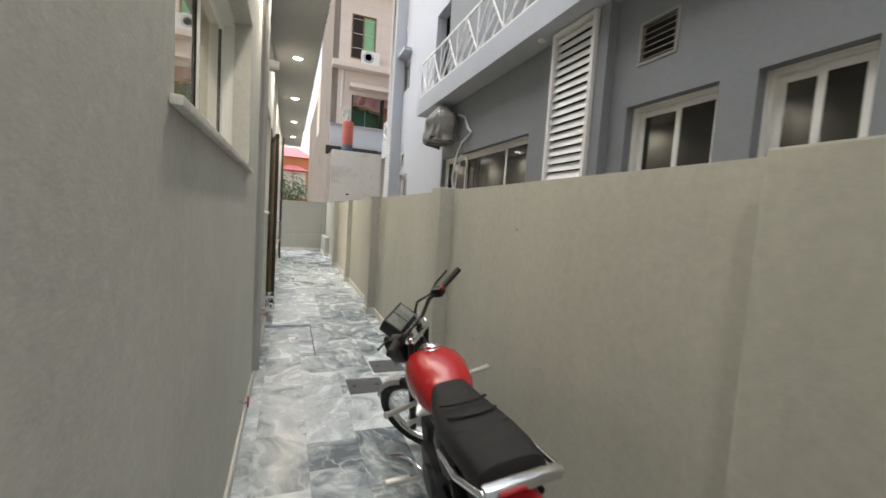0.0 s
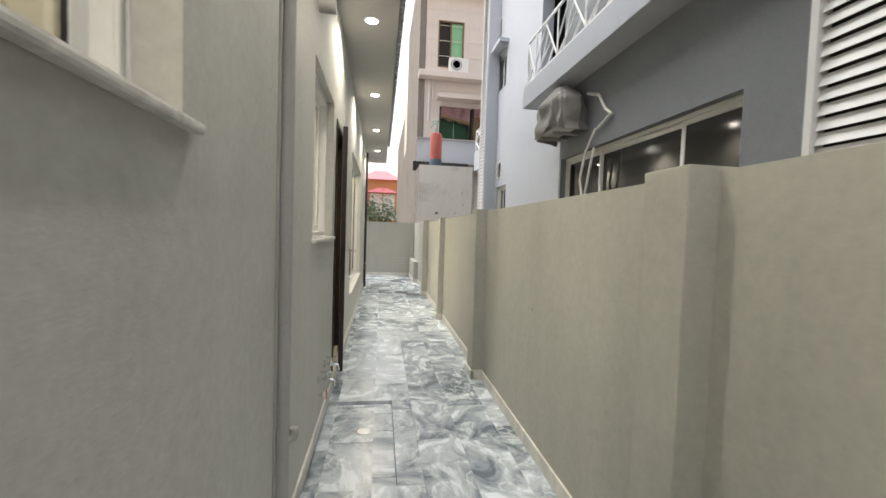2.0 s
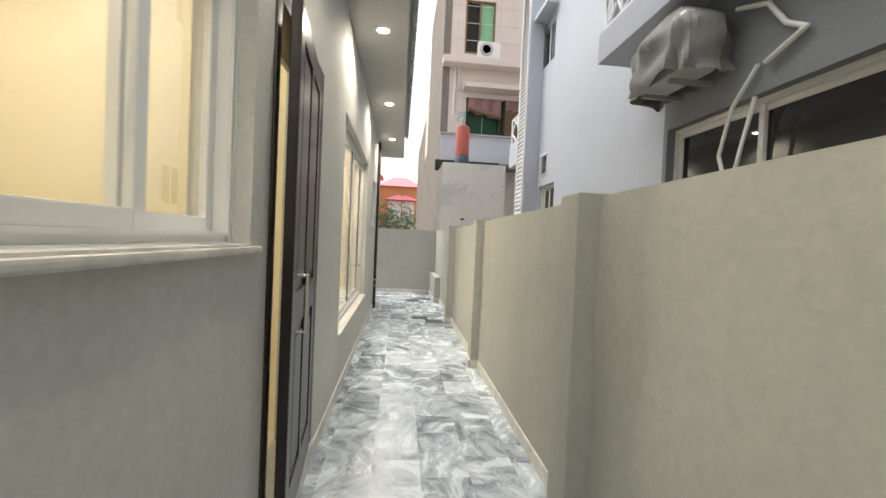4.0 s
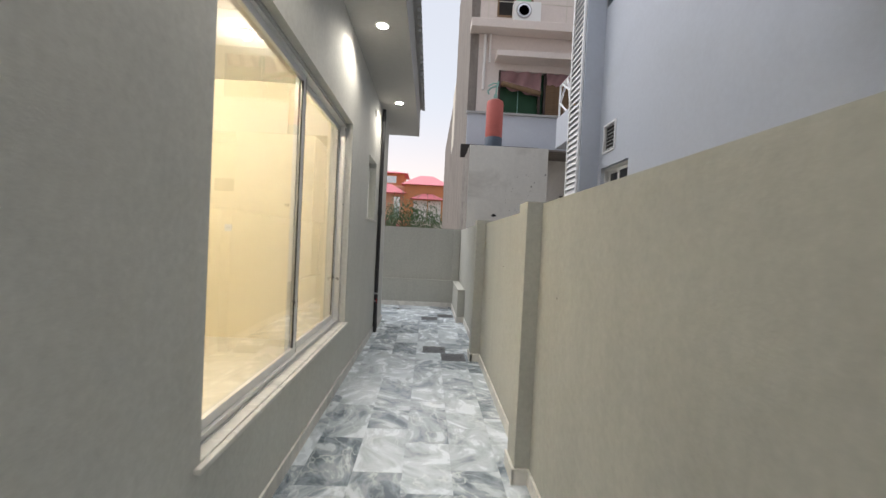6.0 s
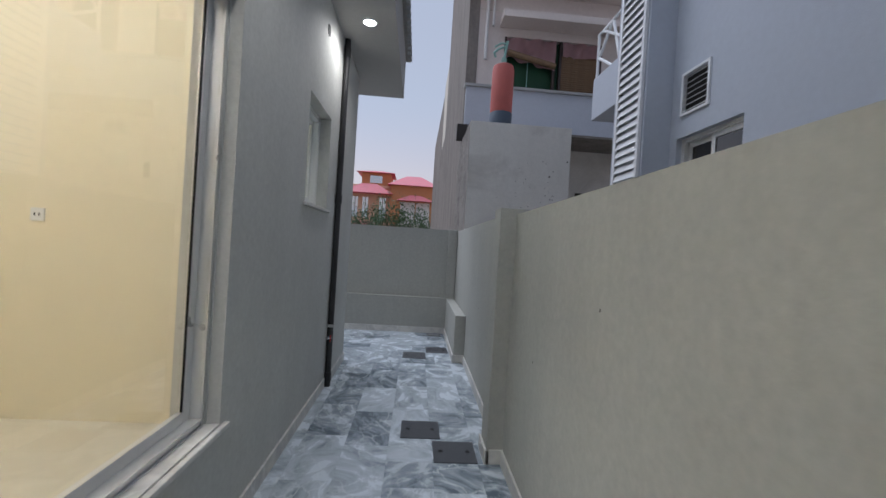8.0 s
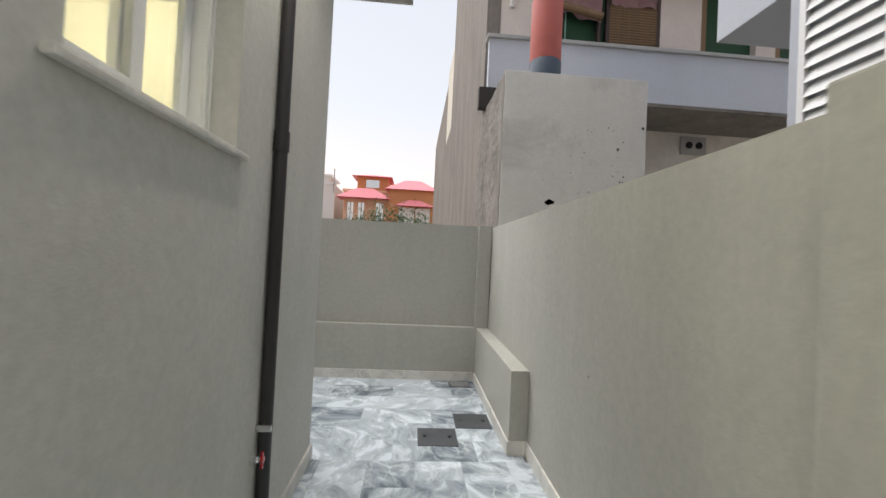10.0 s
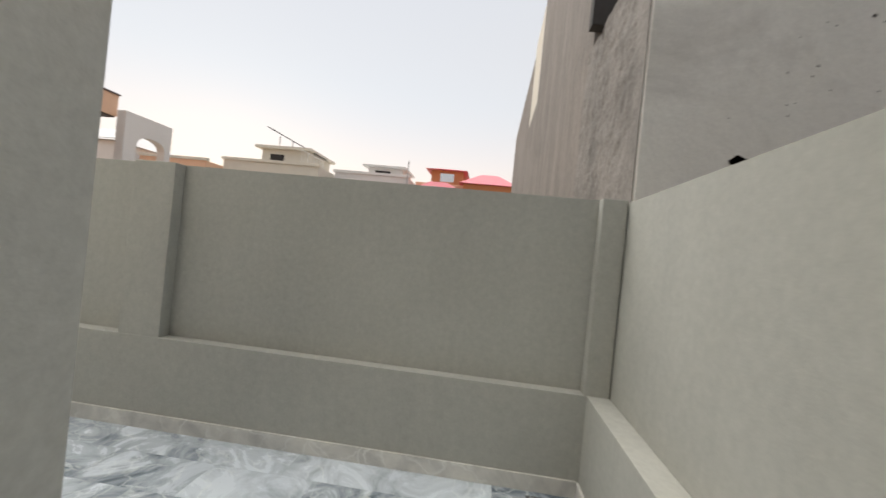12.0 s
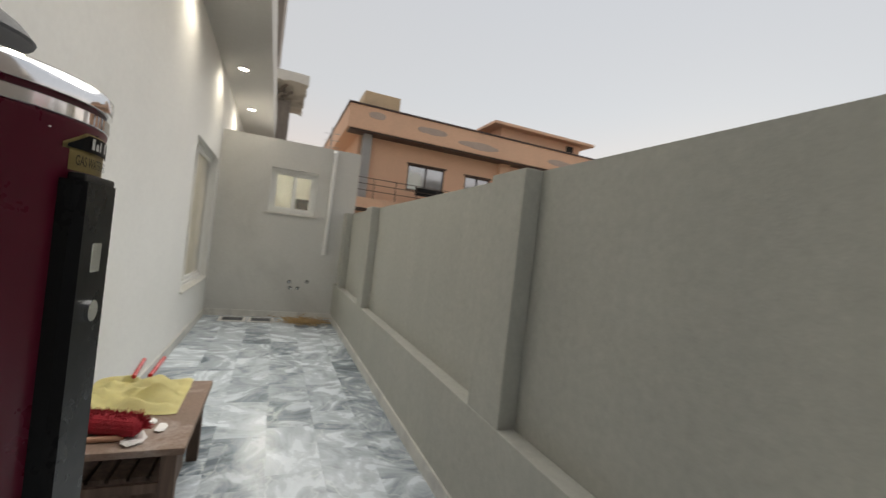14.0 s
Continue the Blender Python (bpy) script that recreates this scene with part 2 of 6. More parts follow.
M_SEAT = material("black_vinyl", (0.012, 0.012, 0.013), 0.55, 0.15, 30, 0.4, 400, spec=0.3)
M_RUBBER = material("black_rubber", (0.015, 0.015, 0.015), 0.8, 0.2, 40, 0.3, 200)
M_COVER = material("dark_manhole_plate", (0.075, 0.078, 0.085), 0.55, 0.18, 20, 0.3, 200, metal=0.3)
M_GROUT = material("grey_cement_joint", (0.45, 0.45, 0.45), 0.9, 0.1, 20)
M_CREAM = material("cream_room_paint", (0.84, 0.765, 0.575), 0.7, 0.03, 3)
M_CREAMFLOOR = material("polished_cream_floor", (0.78, 0.74, 0.63), 0.18, 0.05, 4)
M_CEIL = material("white_ceiling_paint", (0.80, 0.79, 0.75), 0.8, 0.02, 3)
# cove sides carry the amber glow in their colour
M_YELLOWC = material("yellow_cove_paint", (0.85, 0.50, 0.06), 0.6, 0.04, 4)
M_CLOTH = material("grey_weathered_cloth", (0.24, 0.235, 0.225), 0.9, 0.2, 14, 0.6, 50, stain=0.4, stain_colour=(0.15, 0.145, 0.14))
M_YCLOTH = material("yellow_cloth", (0.88, 0.81, 0.42), 0.9, 0.08, 20, 0.4, 250)
M_GCLOTH = material("green_shade_net", (0.03, 0.33, 0.22), 0.8, 0.15, 8)
M_DGREEN = material("dark_green_screen", (0.012, 0.06, 0.025), 0.7, 0.2, 8)
M_PCLOTH = material("pink_cloth", (0.58, 0.36, 0.37), 0.9, 0.12, 14, 0.4, 60)
M_BAMBOO = material("brown_bamboo_blind", (0.22, 0.14, 0.08), 0.8, 0.3, 60)
M_LGREEN = material("light_green_blind", (0.25, 0.52, 0.30), 0.7, 0.1, 10)
M_DULLRED = material("dull_red_painted_metal", (0.45, 0.11, 0.09), 0.6, 0.12, 14, stain=0.3)
M_DULLBLUE = material("dark_blue_painted_metal", (0.05, 0.07, 0.10), 0.6, 0.15, 14)
M_TEAL = material("pale_green_cast_iron", (0.25, 0.42, 0.37), 0.6, 0.2, 20)
# dark parts, and black fill standing in for unlit rooms and holes
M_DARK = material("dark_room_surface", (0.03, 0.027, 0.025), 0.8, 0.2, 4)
M_DIRT = material("dry_dusty_ground", (0.30, 0.26, 0.21), 0.95, 0.2, 1.5, 0.5, 30)
M_LEAF = material("green_leaves", (0.05, 0.10, 0.03), 0.6, 0.35, 30)
M_BARK = material("brown_bark", (0.12, 0.08, 0.05), 0.9, 0.3, 30, 0.5, 60)
M_TILE = marble_material("grey_veined_marble_tile", (0.60, 0.655, 0.70), (0.11, 0.138, 0.165), 0.22)
M_SILL = marble_material("pale_marble_slab", (0.68, 0.66, 0.61), (0.42, 0.41, 0.39), 0.35, tile=False)
M_DOOR = wood_material("dark_red_brown_polished_wood", (0.0180, 0.0072, 0.0060), (0.0060, 0.0030, 0.0027), 0.32)
M_TABLETOP = material("dusty_worn_wood", (0.20, 0.135, 0.10), 0.8, 0.25, 14, 0.3, 90, stain=0.8, stain_colour=(0.50, 0.44, 0.40))
M_PANEL = material("black_enamel_panel", (0.005, 0.005, 0.006), 0.3, 0.1, 30, spec=0.12)
M_VENT = material("grey_vent_slat", (0.30, 0.29, 0.27), 0.5, 0.1, 20)
M_ROOFTANK = material("stained_beige_render", (0.60, 0.46, 0.30), 0.9, 0.12, 3, 0.3, 40, stain=0.5, stain_colour=(0.34, 0.27, 0.20))
M_TABLE = wood_material("worn_brown_wood", (0.17, 0.11, 0.08), (0.07, 0.045, 0.035), 0.7)
M_GLASS = glass_material("window_glass")
# opaque dark glass; next door's unlit rooms are put into its colour
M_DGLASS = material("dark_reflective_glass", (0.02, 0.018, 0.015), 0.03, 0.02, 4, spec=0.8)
M_COATED = glass_material("coated_window_glass")
cn, cl = M_COATED.node_tree.nodes, M_COATED.node_tree.links
gloss = cn.new("ShaderNodeBsdfGlossy")
gloss.inputs["Color"].default_value, gloss.inputs["Roughness"].default_value = (0.9, 0.92, 0.9, 1), 0.01
blend = cn.new("ShaderNodeMixShader")
blend.inputs[0].default_value = 0.42
cl.new(cn["Principled BSDF"].outputs[0], blend.inputs[1])
cl.new(gloss.outputs[0], blend.inputs[2])
cl.new(blend.outputs[0], cn["Material Output"].inputs["Surface"])
M_SKYGLASS = material("mirror_tinted_glass", (0.50, 0.55, 0.60), 0.06, 0.02, 4, metal=0.9)
M_LED = glow_material("led_disc", (1.0, 0.95, 0.85), 25)
M_LED_IN = glow_material("led_disc_indoors", (1.0, 0.93, 0.80), 14)


# ---- mesh helpers ----
def box(bm, x0, x1, y0, y1, z0, z1, bevel=0.0):
    r = bmesh.ops.create_cube(bm, size=1.0, matrix=Matrix.LocRotScale(((x0 + x1) / 2, (y0 + y1) / 2, (z0 + z1) / 2), None, (abs(x1 - x0), abs(y1 - y0), abs(z1 - z0))))
    if bevel:
        vs = set(r["verts"])
        es = [e for e in bm.edges if e.verts[0] in vs and e.verts[1] in vs]
        bmesh.ops.bevel(bm, geom=es, offset=bevel, segments=2, affect='EDGES', profile=0.7)
    return bm


def tube(bm, a, b, r, r2=None, seg=16, caps=True):
    """A straight round bar from a to b."""
    a, b = Vector(a), Vector(b)
    d = b - a
    m = Matrix.Translation((a + b) / 2) @ d.to_track_quat('Z', 'Y').to_matrix().to_4x4()
    bmesh.ops.create_cone(bm, cap_ends=caps, segments=seg, radius1=r, radius2=r if r2 is None else r2, depth=d.length, matrix=m)
    return bm


def bent(bm, pts, r, seg=10):
    """A round bar through points, with ball joints."""
    for p, q in zip(pts, pts[1:]):
        tube(bm, p, q, r, seg=seg)
    for p in pts[1:-1]:
        bmesh.ops.create_uvsphere(bm, u_segments=seg, v_segments=6, radius=r * 1.01, matrix=Matrix.Translation(p))
    return bm


def lathe(bm, profile, centre=(0, 0, 0), seg=32):
    """A turned shape: profile of (radius, height), about a vertical axis."""
    cx, cy, cz = centre
    rings = []
    for r, z in profile:
        rings.append([bm.verts.new((cx + r * math.cos(2 * math.pi * i / seg), cy + r * math.sin(2 * math.pi * i / seg), cz + z)) for i in range(seg)])
    for p, q in zip(rings, rings[1:]):
        for i in range(seg):
            bm.faces.new((p[i], p[(i + 1) % seg], q[(i + 1) % seg], q[i]))
    bm.faces.new(list(reversed(rings[0])))
    bm.faces.new(rings[-1])
    return bm


def mesh_object(name, bm, mat, smooth=False):
    me = bpy.data.meshes.new(name)
    bmesh.ops.recalc_face_normals(bm, faces=bm.faces[:])
    bm.to_mesh(me)
    bm.free()
    me.materials.append(mat)
    if smooth:
        for p in me.polygons:
            p.use_smooth = True
        me.set_sharp_from_angle(angle=radians(40))
    return new(name, me)


def part(name, bm, mat, parent, label="", smooth=False):
    ob = mesh_object(name, bm, mat, smooth)
    ob.parent = parent
    if label:
        ob["label"] = label
    return ob


def empty(name, place, label, category, group="", kind=""):
    ob = new(name)
    ob.empty_display_size = 0.1
    ob.location = place
    return tagged(ob, label, category, group, kind)


def under(parent, child):
    """Parents a mesh built in world coordinates under a thing that stands elsewhere."""
    child.parent = parent
    child.matrix_parent_inverse = Matrix.Translation(parent.location).inverted()
    return child


def wpart(name, bm, mat, parent, label="", smooth=False):
    """A part whose mesh is written in world coordinates."""
    ob = mesh_object(name, bm, mat, smooth)
    under(parent, ob)
    if label:
        ob["label"] = label
    return ob


def panel_wall(bm, axis, a0, a1, z0, z1, t0, t1, holes):
    """A wall along axis 'x' or 'y' from a0 to a1, from depth t0 to t1, with holes (a0, a1, z0, z1) cut through."""
    us = sorted({a0, a1, *[v for h in holes for v in h[:2]]})
    zs = sorted({z0, z1, *[v for h in holes for v in h[2:]]})

    def solid(i, j):
        if i < 0 or j < 0 or i >= len(us) - 1 or j >= len(zs) - 1:
            return False
        u, z = (us[i] + us[i + 1]) / 2, (zs[j] + zs[j + 1]) / 2
        return not any(h[0] < u < h[1] and h[2] < z < h[3] for h in holes)

    def p(u, t, z):
        return bm.verts.new((u, t, z) if axis == 'x' else (t, u, z))

    def quad(*c):
        bm.faces.new([p(*k) for k in c])

    for i in range(len(us) - 1):
        for j in range(len(zs) - 1):
            if not solid(i, j):
                continue
            u, v, z, w = us[i], us[i + 1], zs[j], zs[j + 1]
            quad((u, t0, z), (v, t0, z), (v, t0, w), (u, t0, w))
            quad((u, t1, z), (u, t1, w), (v, t1, w), (v, t1, z))
            if not solid(i - 1, j):
                quad((u, t0, z), (u, t0, w), (u, t1, w), (u, t1, z))
            if not solid(i + 1, j):
                quad((v, t0, z), (v, t1, z), (v, t1, w), (v, t0, w))
            if not solid(i, j - 1):
                quad((u, t0, z), (u, t1, z), (v, t1, z), (v, t0, z))
            if not solid(i, j + 1):
                quad((u, t0, w), (v, t0, w), (v, t1, w), (u, t1, w))
    bmesh.ops.remove_doubles(bm, verts=bm.verts[:], dist=0.0005)
    return bm

# ---- the setting ----
LW, RW, RP = -0.155, 1.40, 1.282          # house wall, boundary wall, boundary piers
REAR, END = 14.48, 16.50                 # back wall of the house, boundary wall at the end
KX = -7.2                                # cross wall that closes the back yard
SOFFIT = 3.6
FLOOR_IN = 0.16

ground = mesh_object("ground", box(bmesh.new(), -400, 400, -400, 400, -0.4, -0.06), M_DIRT)
tagged(ground, "dry dusty ground beyond the plot", "ground", kind="structure")

W1 = (1.39, 3.26, 1.80, 2.70)
W2 = (5.03, 6.10, 1.49, 2.68)
W3 = (8.47, 11.20, 0.62, 2.71)
W4 = (12.40, 13.15, 1.80, 2.65)
DOOR = (6.30, 7.32, FLOOR_IN, 2.60)
W5 = (-7.00, -5.28, 0.62, 2.39)          # along x, back wall

def rwx(y):
    """How far the boundary wall stands out of line at y: the passage widens slightly towards the yard."""
    return 0.0036 * (y - 7.3)


def skewed(bm):
    for v in bm.verts:
        v.co.x += rwx(v.co.y)
    return bm


bm = panel_wall(bmesh.new(), 'y', -3.0, REAR, -0.06, 7.2, LW, LW - 0.23, [W1, W2, W3, W4, DOOR])
wall_house = mesh_object("wall_house_side", bm, M_HOUSE)
tagged(wall_house, "grey textured plaster side wall of the house", "wall", kind="structure")
bm = box(bmesh.new(), LW - 0.02, -0.138, 13.60, REAR + 0.04, -0.06, SOFFIT, 0.006)
tagged(mesh_object("wall_corner_pilaster", bm, M_HOUSE), "grey plaster pilaster at the house corner", "wall", kind="structure")
wall_rear = mesh_object("wall_house_rear", panel_wall(bmesh.new(), 'x', -11.0, LW - 0.23, -0.06, 7.2, REAR, REAR - 0.23, [W5]), M_REAR)
tagged(wall_rear, "grey plaster back wall of the house", "wall", kind="structure")

# roof slab that overhangs the passage and the yard
bm = bmesh.new()
box(bm, LW, 0.40, -3.0, 15.12, SOFFIT, 4.15)
box(bm, -11.0, LW, REAR, 15.12, SOFFIT, 4.15)
bmesh.ops.remove_doubles(bm, verts=bm.verts[:], dist=0.0005)
tagged(mesh_object("ceiling_soffit", bm, M_SOFFIT), "painted overhanging concrete canopy with recessed lights", "ceiling", kind="structure")
bm = bmesh.new()
box(bm, 0.395, 0.47, -3.0, 15.19, 4.15, 4.24, 0.01)
for i in range(120):
    box(bm, 0.44, 0.49, -2.9 + i * 0.15, -2.84 + i * 0.15, 4.08, 4.15)
tagged(mesh_object("trim_canopy_edge", bm, M_SOFFIT), "moulded edge along the canopy", "trim", kind="structure")

# boundary wall along the passage, with piers and a low dado near the end
def with_skirt(name, bm, mat, label):
    return tagged(mesh_object(name, bm, mat), label, "wall", kind="structure")


bm = bmesh.new()
box(bm, RW, RW + 0.115, -3.0, 9.43, -0.06, 1.80)
box(bm, RW, RW + 0.115, 9.43, 12.2, -0.06, 1.785)
box(bm, RW, RW + 0.115, 12.2, END + 0.2, -0.06, 1.812)
bw = with_skirt("wall_boundary_side", skewed(bm), M_BOUND, "beige textured plaster boundary wall with shallow piers")
for y, y2, top in ((-2.55, -2.32, 1.79), (0.10, 0.985, 1.80), (3.47, 3.70, 1.815), (6.49, 6.72, 1.815), (9.43, 9.66, 1.81), (12.10, 12.33, 1.825)):
    wpart("pier", skewed(box(bmesh.new(), RP + (0.02 if y == 9.43 else 0.0), RW + 0.12, y, y2, -0.06, top, 0.008)), M_BOUND, bw)
wpart("dado", skewed(box(bmesh.new(), RP - 0.023, RW - 0.002, 14.62, END - 0.10, -0.06, 0.62, 0.006)), M_BOUND, bw)
bm = box(bmesh.new(), -11.0, RW + 0.03, END, END + 0.12, -0.06, 1.825)
bw = with_skirt("wall_boundary_end", bm, M_BOUND, "beige-grey plaster boundary wall with recessed panels above a dado")
wpart("dado", box(bmesh.new(), -11.0, RW - 0.002, END - 0.10, END - 0.002, -0.06, 0.62, 0.006), M_BOUND, bw)
for x0, x1 in ((1.275, 1.425), (-1.87, -1.56), (-5.10, -4.78), (-6.9, -6.62)):
    wpart("pier", box(bmesh.new(), x0, x1, END - 0.097, END - 0.001, 0.61, 1.825, 0.008), M_BOUND, bw)

# cross wall and outhouse at the end of the yard
KW = (15.23, 15.95, 1.72, 2.44)
bm = panel_wall(bmesh.new(), 'y', REAR, 16.62, -0.06, 2.90, KX, KX - 0.2, [KW])
tagged(mesh_object("wall_yard_cross", bm, M_OUTHOUSE), "grey plaster cross wall of the outhouse", "wall", kind="structure")
bm = bmesh.new()
box(bm, -9.6, KX - 0.2, 16.42, 16.62, -0.06, 2.90)
box(bm, -9.8, -9.6, REAR, 16.62, -0.06, 2.90)
tagged(mesh_object("wall_outhouse", bm, M_CREAMF), "pale plaster outhouse walls", "wall", kind="structure")
bm = box(bmesh.new(), -9.8, KX - 0.002, REAR + 0.001, 16.618, 2.78, 2.895)
tagged(mesh_object("ceiling_outhouse", bm, M_CEIL), "white outhouse ceiling", "ceiling", kind="structure")

# skirting of marble strips
bm = bmesh.new()
box(bm, LW, LW + 0.015, -3.0, 6.20, -0.01, 0.10, 0.003)
box(bm, LW, LW + 0.015, 7.30, 13.48, -0.01, 0.10, 0.003)
box(bm, -0.138, -0.123, 13.60, REAR + 0.055, -0.01, 0.10, 0.003)
side = bmesh.new()
ys = [(-3.0, -3.0), (0.10, 0.985), (3.47, 3.70), (6.49, 6.72), (9.43, 9.66), (12.10, 12.33)]
for i, (y, yb) in enumerate(ys):
    y2 = ys[i + 1][0] if i < 5 else 14.62
    if i:
        box(side, RP - 0.015 + (0.02 if y == 9.43 else 0.0), RP + 0.02, y - 0.015, yb + 0.015, -0.01, 0.10, 0.003)
        box(side, RP, RW, y - 0.015, y, -0.01, 0.10)
    box(side, RW - 0.015, RW, yb, y2 - 0.015, -0.01, 0.10, 0.003)
box(side, RP - 0.038, RP - 0.023, 14.605, END - 0.115, -0.01, 0.10, 0.003)
box(side, RP - 0.023, RW, 14.605, 14.62, -0.01, 0.10)
side_skirt = bpy.data.meshes.new("side_skirting")
skewed(side).to_mesh(side_skirt)
side.free()
bm.from_mesh(side_skirt)
box(bm, KX, RP - 0.005, END - 0.115, END - 0.10, -0.01, 0.10, 0.003)
box(bm, KX, -0.138, REAR, REAR + 0.015, -0.01, 0.10, 0.003)
box(bm, KX, KX + 0.015, REAR + 0.015, END - 0.115, -0.01, 0.10, 0.003)
tagged(mesh_object("baseboard", bm, M_SILL), "pale marble skirting strip", "skirting", kind="structure")

# unseen wall added behind the start of the walk, closing the passage
bm = box(bmesh.new(), LW, RW, -3.2, -3.0, -0.06, 2.4)
tagged(mesh_object("wall_behind", bm, M_BOUND), "plain plaster wall closing the passage", "wall", kind="structure")

# rooms behind the windows
def room(name, x0, x1, y0, y1, z1, floor_mat=M_CREAMFLOOR, wall_mat=M_CREAM, holes=()):
    bm = bmesh.new()
    box(bm, x0 - 0.1, x0, y0 - 0.1, y1 + 0.1, FLOOR_IN, z1)
    box(bm, x0, x1, y0 - 0.1, y0, FLOOR_IN, z1)
    panel_wall(bm, 'x', x0, x1, FLOOR_IN, z1, y1, y1 + 0.1, list(holes))
    tagged(mesh_object("wall_" + name, bm, wall_mat), "cream painted room walls seen through the window", "wall", kind="structure")
    bm = box(bmesh.new(), x0, x1, y0, y1, FLOOR_IN - 0.1, FLOOR_IN)
    tagged(mesh_object("floor_" + name, bm, floor_mat), "polished cream floor of the room", "floor", kind="structure")
    if name == "lounge":
        bm = bmesh.new()
        box(bm, x0, x1, y0, 8.6, z1, z1 + 0.1)
        box(bm, x0, x1, 10.3, y1, z1, z1 + 0.1)
        box(bm, x0, -4.4, 8.6, 10.3, z1, z1 + 0.1)
        box(bm, -1.25, x1, 8.6, 10.3, z1, z1 + 0.1)
        box(bm, -4.8, -0.9, 8.2, 10.7, z1 + 0.35, z1 + 0.4)
    else:
        bm = box(bmesh.new(), x0, x1, y0, y1, z1, z1 + 0.1)
    tagged(mesh_object("ceiling_" + name, bm, M_CEIL), "white room ceiling", "ceiling", kind="structure")


XIN = LW - 0.23
room("front_room", -3.6, XIN, 0.6, 4.3, 3.2)
room("kitchen", -3.0, XIN, 4.5, 7.45, 3.2)
room("lounge", -5.6, XIN, 7.65, 12.2, 3.45, holes=[(-4.3, -3.1, FLOOR_IN, 2.65)])
room("bathroom", -2.4, XIN, 12.32, 14.15, 2.9)
room("drawing_room", -8.0, -4.2, 12.35, REAR - 0.23, 3.2)
# black sheet put in for the darkness of the hall
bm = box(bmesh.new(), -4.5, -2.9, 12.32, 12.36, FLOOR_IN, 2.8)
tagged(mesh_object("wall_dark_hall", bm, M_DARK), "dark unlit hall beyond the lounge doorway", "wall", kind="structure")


TRAY = empty("ceiling_tray_light", (-2.8, 9.45, 3.25), "amber-glowing recessed ceiling tray with LED strips", "ceiling light")
M_AMBER = glow_material("amber_led_strip", (1.0, 0.55, 0.08), 3.0)
for x0, x1, y0, y1 in ((-4.75, -4.70, 8.3, 10.6), (-0.95, -0.90, 8.3, 10.6), (-4.7, -0.95, 8.25, 8.30), (-4.7, -0.95, 10.6, 10.65)):
    wpart("side_panel", box(bmesh.new(), x0, x1, y0, y1, 3.25, 3.50), M_YELLOWC, TRAY)
for x0, x1, y0, y1 in ((-4.55, -4.50, 8.5, 10.4), (-1.15, -1.10, 8.5, 10.4), (-4.5, -1.15, 8.45, 8.50), (-4.5, -1.15, 10.4, 10.45)):
    wpart("led_strip", box(bmesh.new(), x0, x1, y0, y1, 3.255, 3.27), M_AMBER, TRAY)
fan = empty("ceiling_fan", (-1.95, 9.75, 2.95), "grey ceiling fan with three blades hanging in the lounge", "ceiling fan")
wpart("rod", tube(bmesh.new(), (-1.95, 9.75, 2.98), (-1.95, 9.75, 3.5), 0.015), M_GREYPIPE, fan)
wpart("motor", lathe(bmesh.new(), [(0.05, 0.10), (0.11, 0.07), (0.12, 0.02), (0.10, -0.03), (0.04, -0.05)], (-1.95, 9.75, 2.95), 28), M_GREYPIPE, fan, smooth=True)
for k in range(3):
    bm = box(bmesh.new(), 0.10, 0.62, -0.065, 0.065, -0.006, 0.006, 0.004)
    bmesh.ops.transform(bm, matrix=Matrix.Translation((-1.95, 9.75, 2.96)) @ Matrix.Rotation(radians(20 + 120 * k), 4, 'Z') @ Matrix.Rotation(radians(10), 4, 'X'), verts=bm.verts[:])
    wpart("blade", bm, M_GREYPIPE, fan)
TRAY.location.z += 0.3
fan.location.z += 0.3
for x, z in ((-1.88, 1.57),):
    so_ = empty("wall_socket", (x, 12.2, z), "white plastic electrical socket on the lounge wall", "socket")
    wpart("plate", box(bmesh.new(), x - 0.045, x + 0.045, 12.188, 12.201, z - 0.045, z + 0.045, 0.004), M_WHITE, so_)
    for dx in (-0.015, 0.015):
        wpart("pin_hole", box(bmesh.new(), x + dx - 0.004, x + dx + 0.004, 12.186, 12.189, z - 0.01, z + 0.01), M_BLACK, so_)


def led(x, y, z, mat, group, watts, colour, spot=None, r=0.055, soft=0.05):
    lamp = empty("downlight", (x, y, z), "round recessed white LED downlight, switched on", "downlight", group)
    bm = bmesh.new()
    lathe(bm, [(r + 0.018, 0.0), (r + 0.018, -0.006), (r + 0.004, -0.012), (r, -0.008), (r, -0.002)], seg=24)
    part("rim", bm, M_WHITE, lamp, "white ring", True)
    bm = bmesh.new()
    lathe(bm, [(r - 0.001, -0.003), (r - 0.001, -0.007)], seg=24)
    part("disc", bm, mat, lamp, "glowing disc")
    p = point_lamp("lamp", (0, 0, -0.03), watts, colour, soft, spot)
    p.parent = lamp
    return lamp


for y in (-0.3, 1.94, 4.18, 6.42, 8.66, 10.90, 13.15):
    led(0.145, y, SOFFIT, M_LED, "canopy downlights", 20, (1.0, 0.92, 0.78), 150)
for x in (-2.25, -4.32, -6.39, -8.45):
    led(x, 14.74, SOFFIT, M_LED, "canopy downlights", 12, (1.0, 0.92, 0.78), 150, soft=0.11)
for x, y in ((-1.15, 10.9), (-2.6, 10.9), (-1.0, 8.2), (-3.9, 10.9), (-3.2, 8.2)):
    led(x, y, 3.45, M_LED_IN, "lounge ceiling lights", 20, (1.0, 0.91, 0.74))
for y in (1.3, 2.3, 3.4):
    led(-2.2, y, 3.2, M_LED_IN, "front room ceiling lights", 5, (1.0, 0.91, 0.70))
led(-1.6, 6.0, 3.2, M_LED_IN, "kitchen ceiling lights", 22, (1.0, 0.92, 0.76))
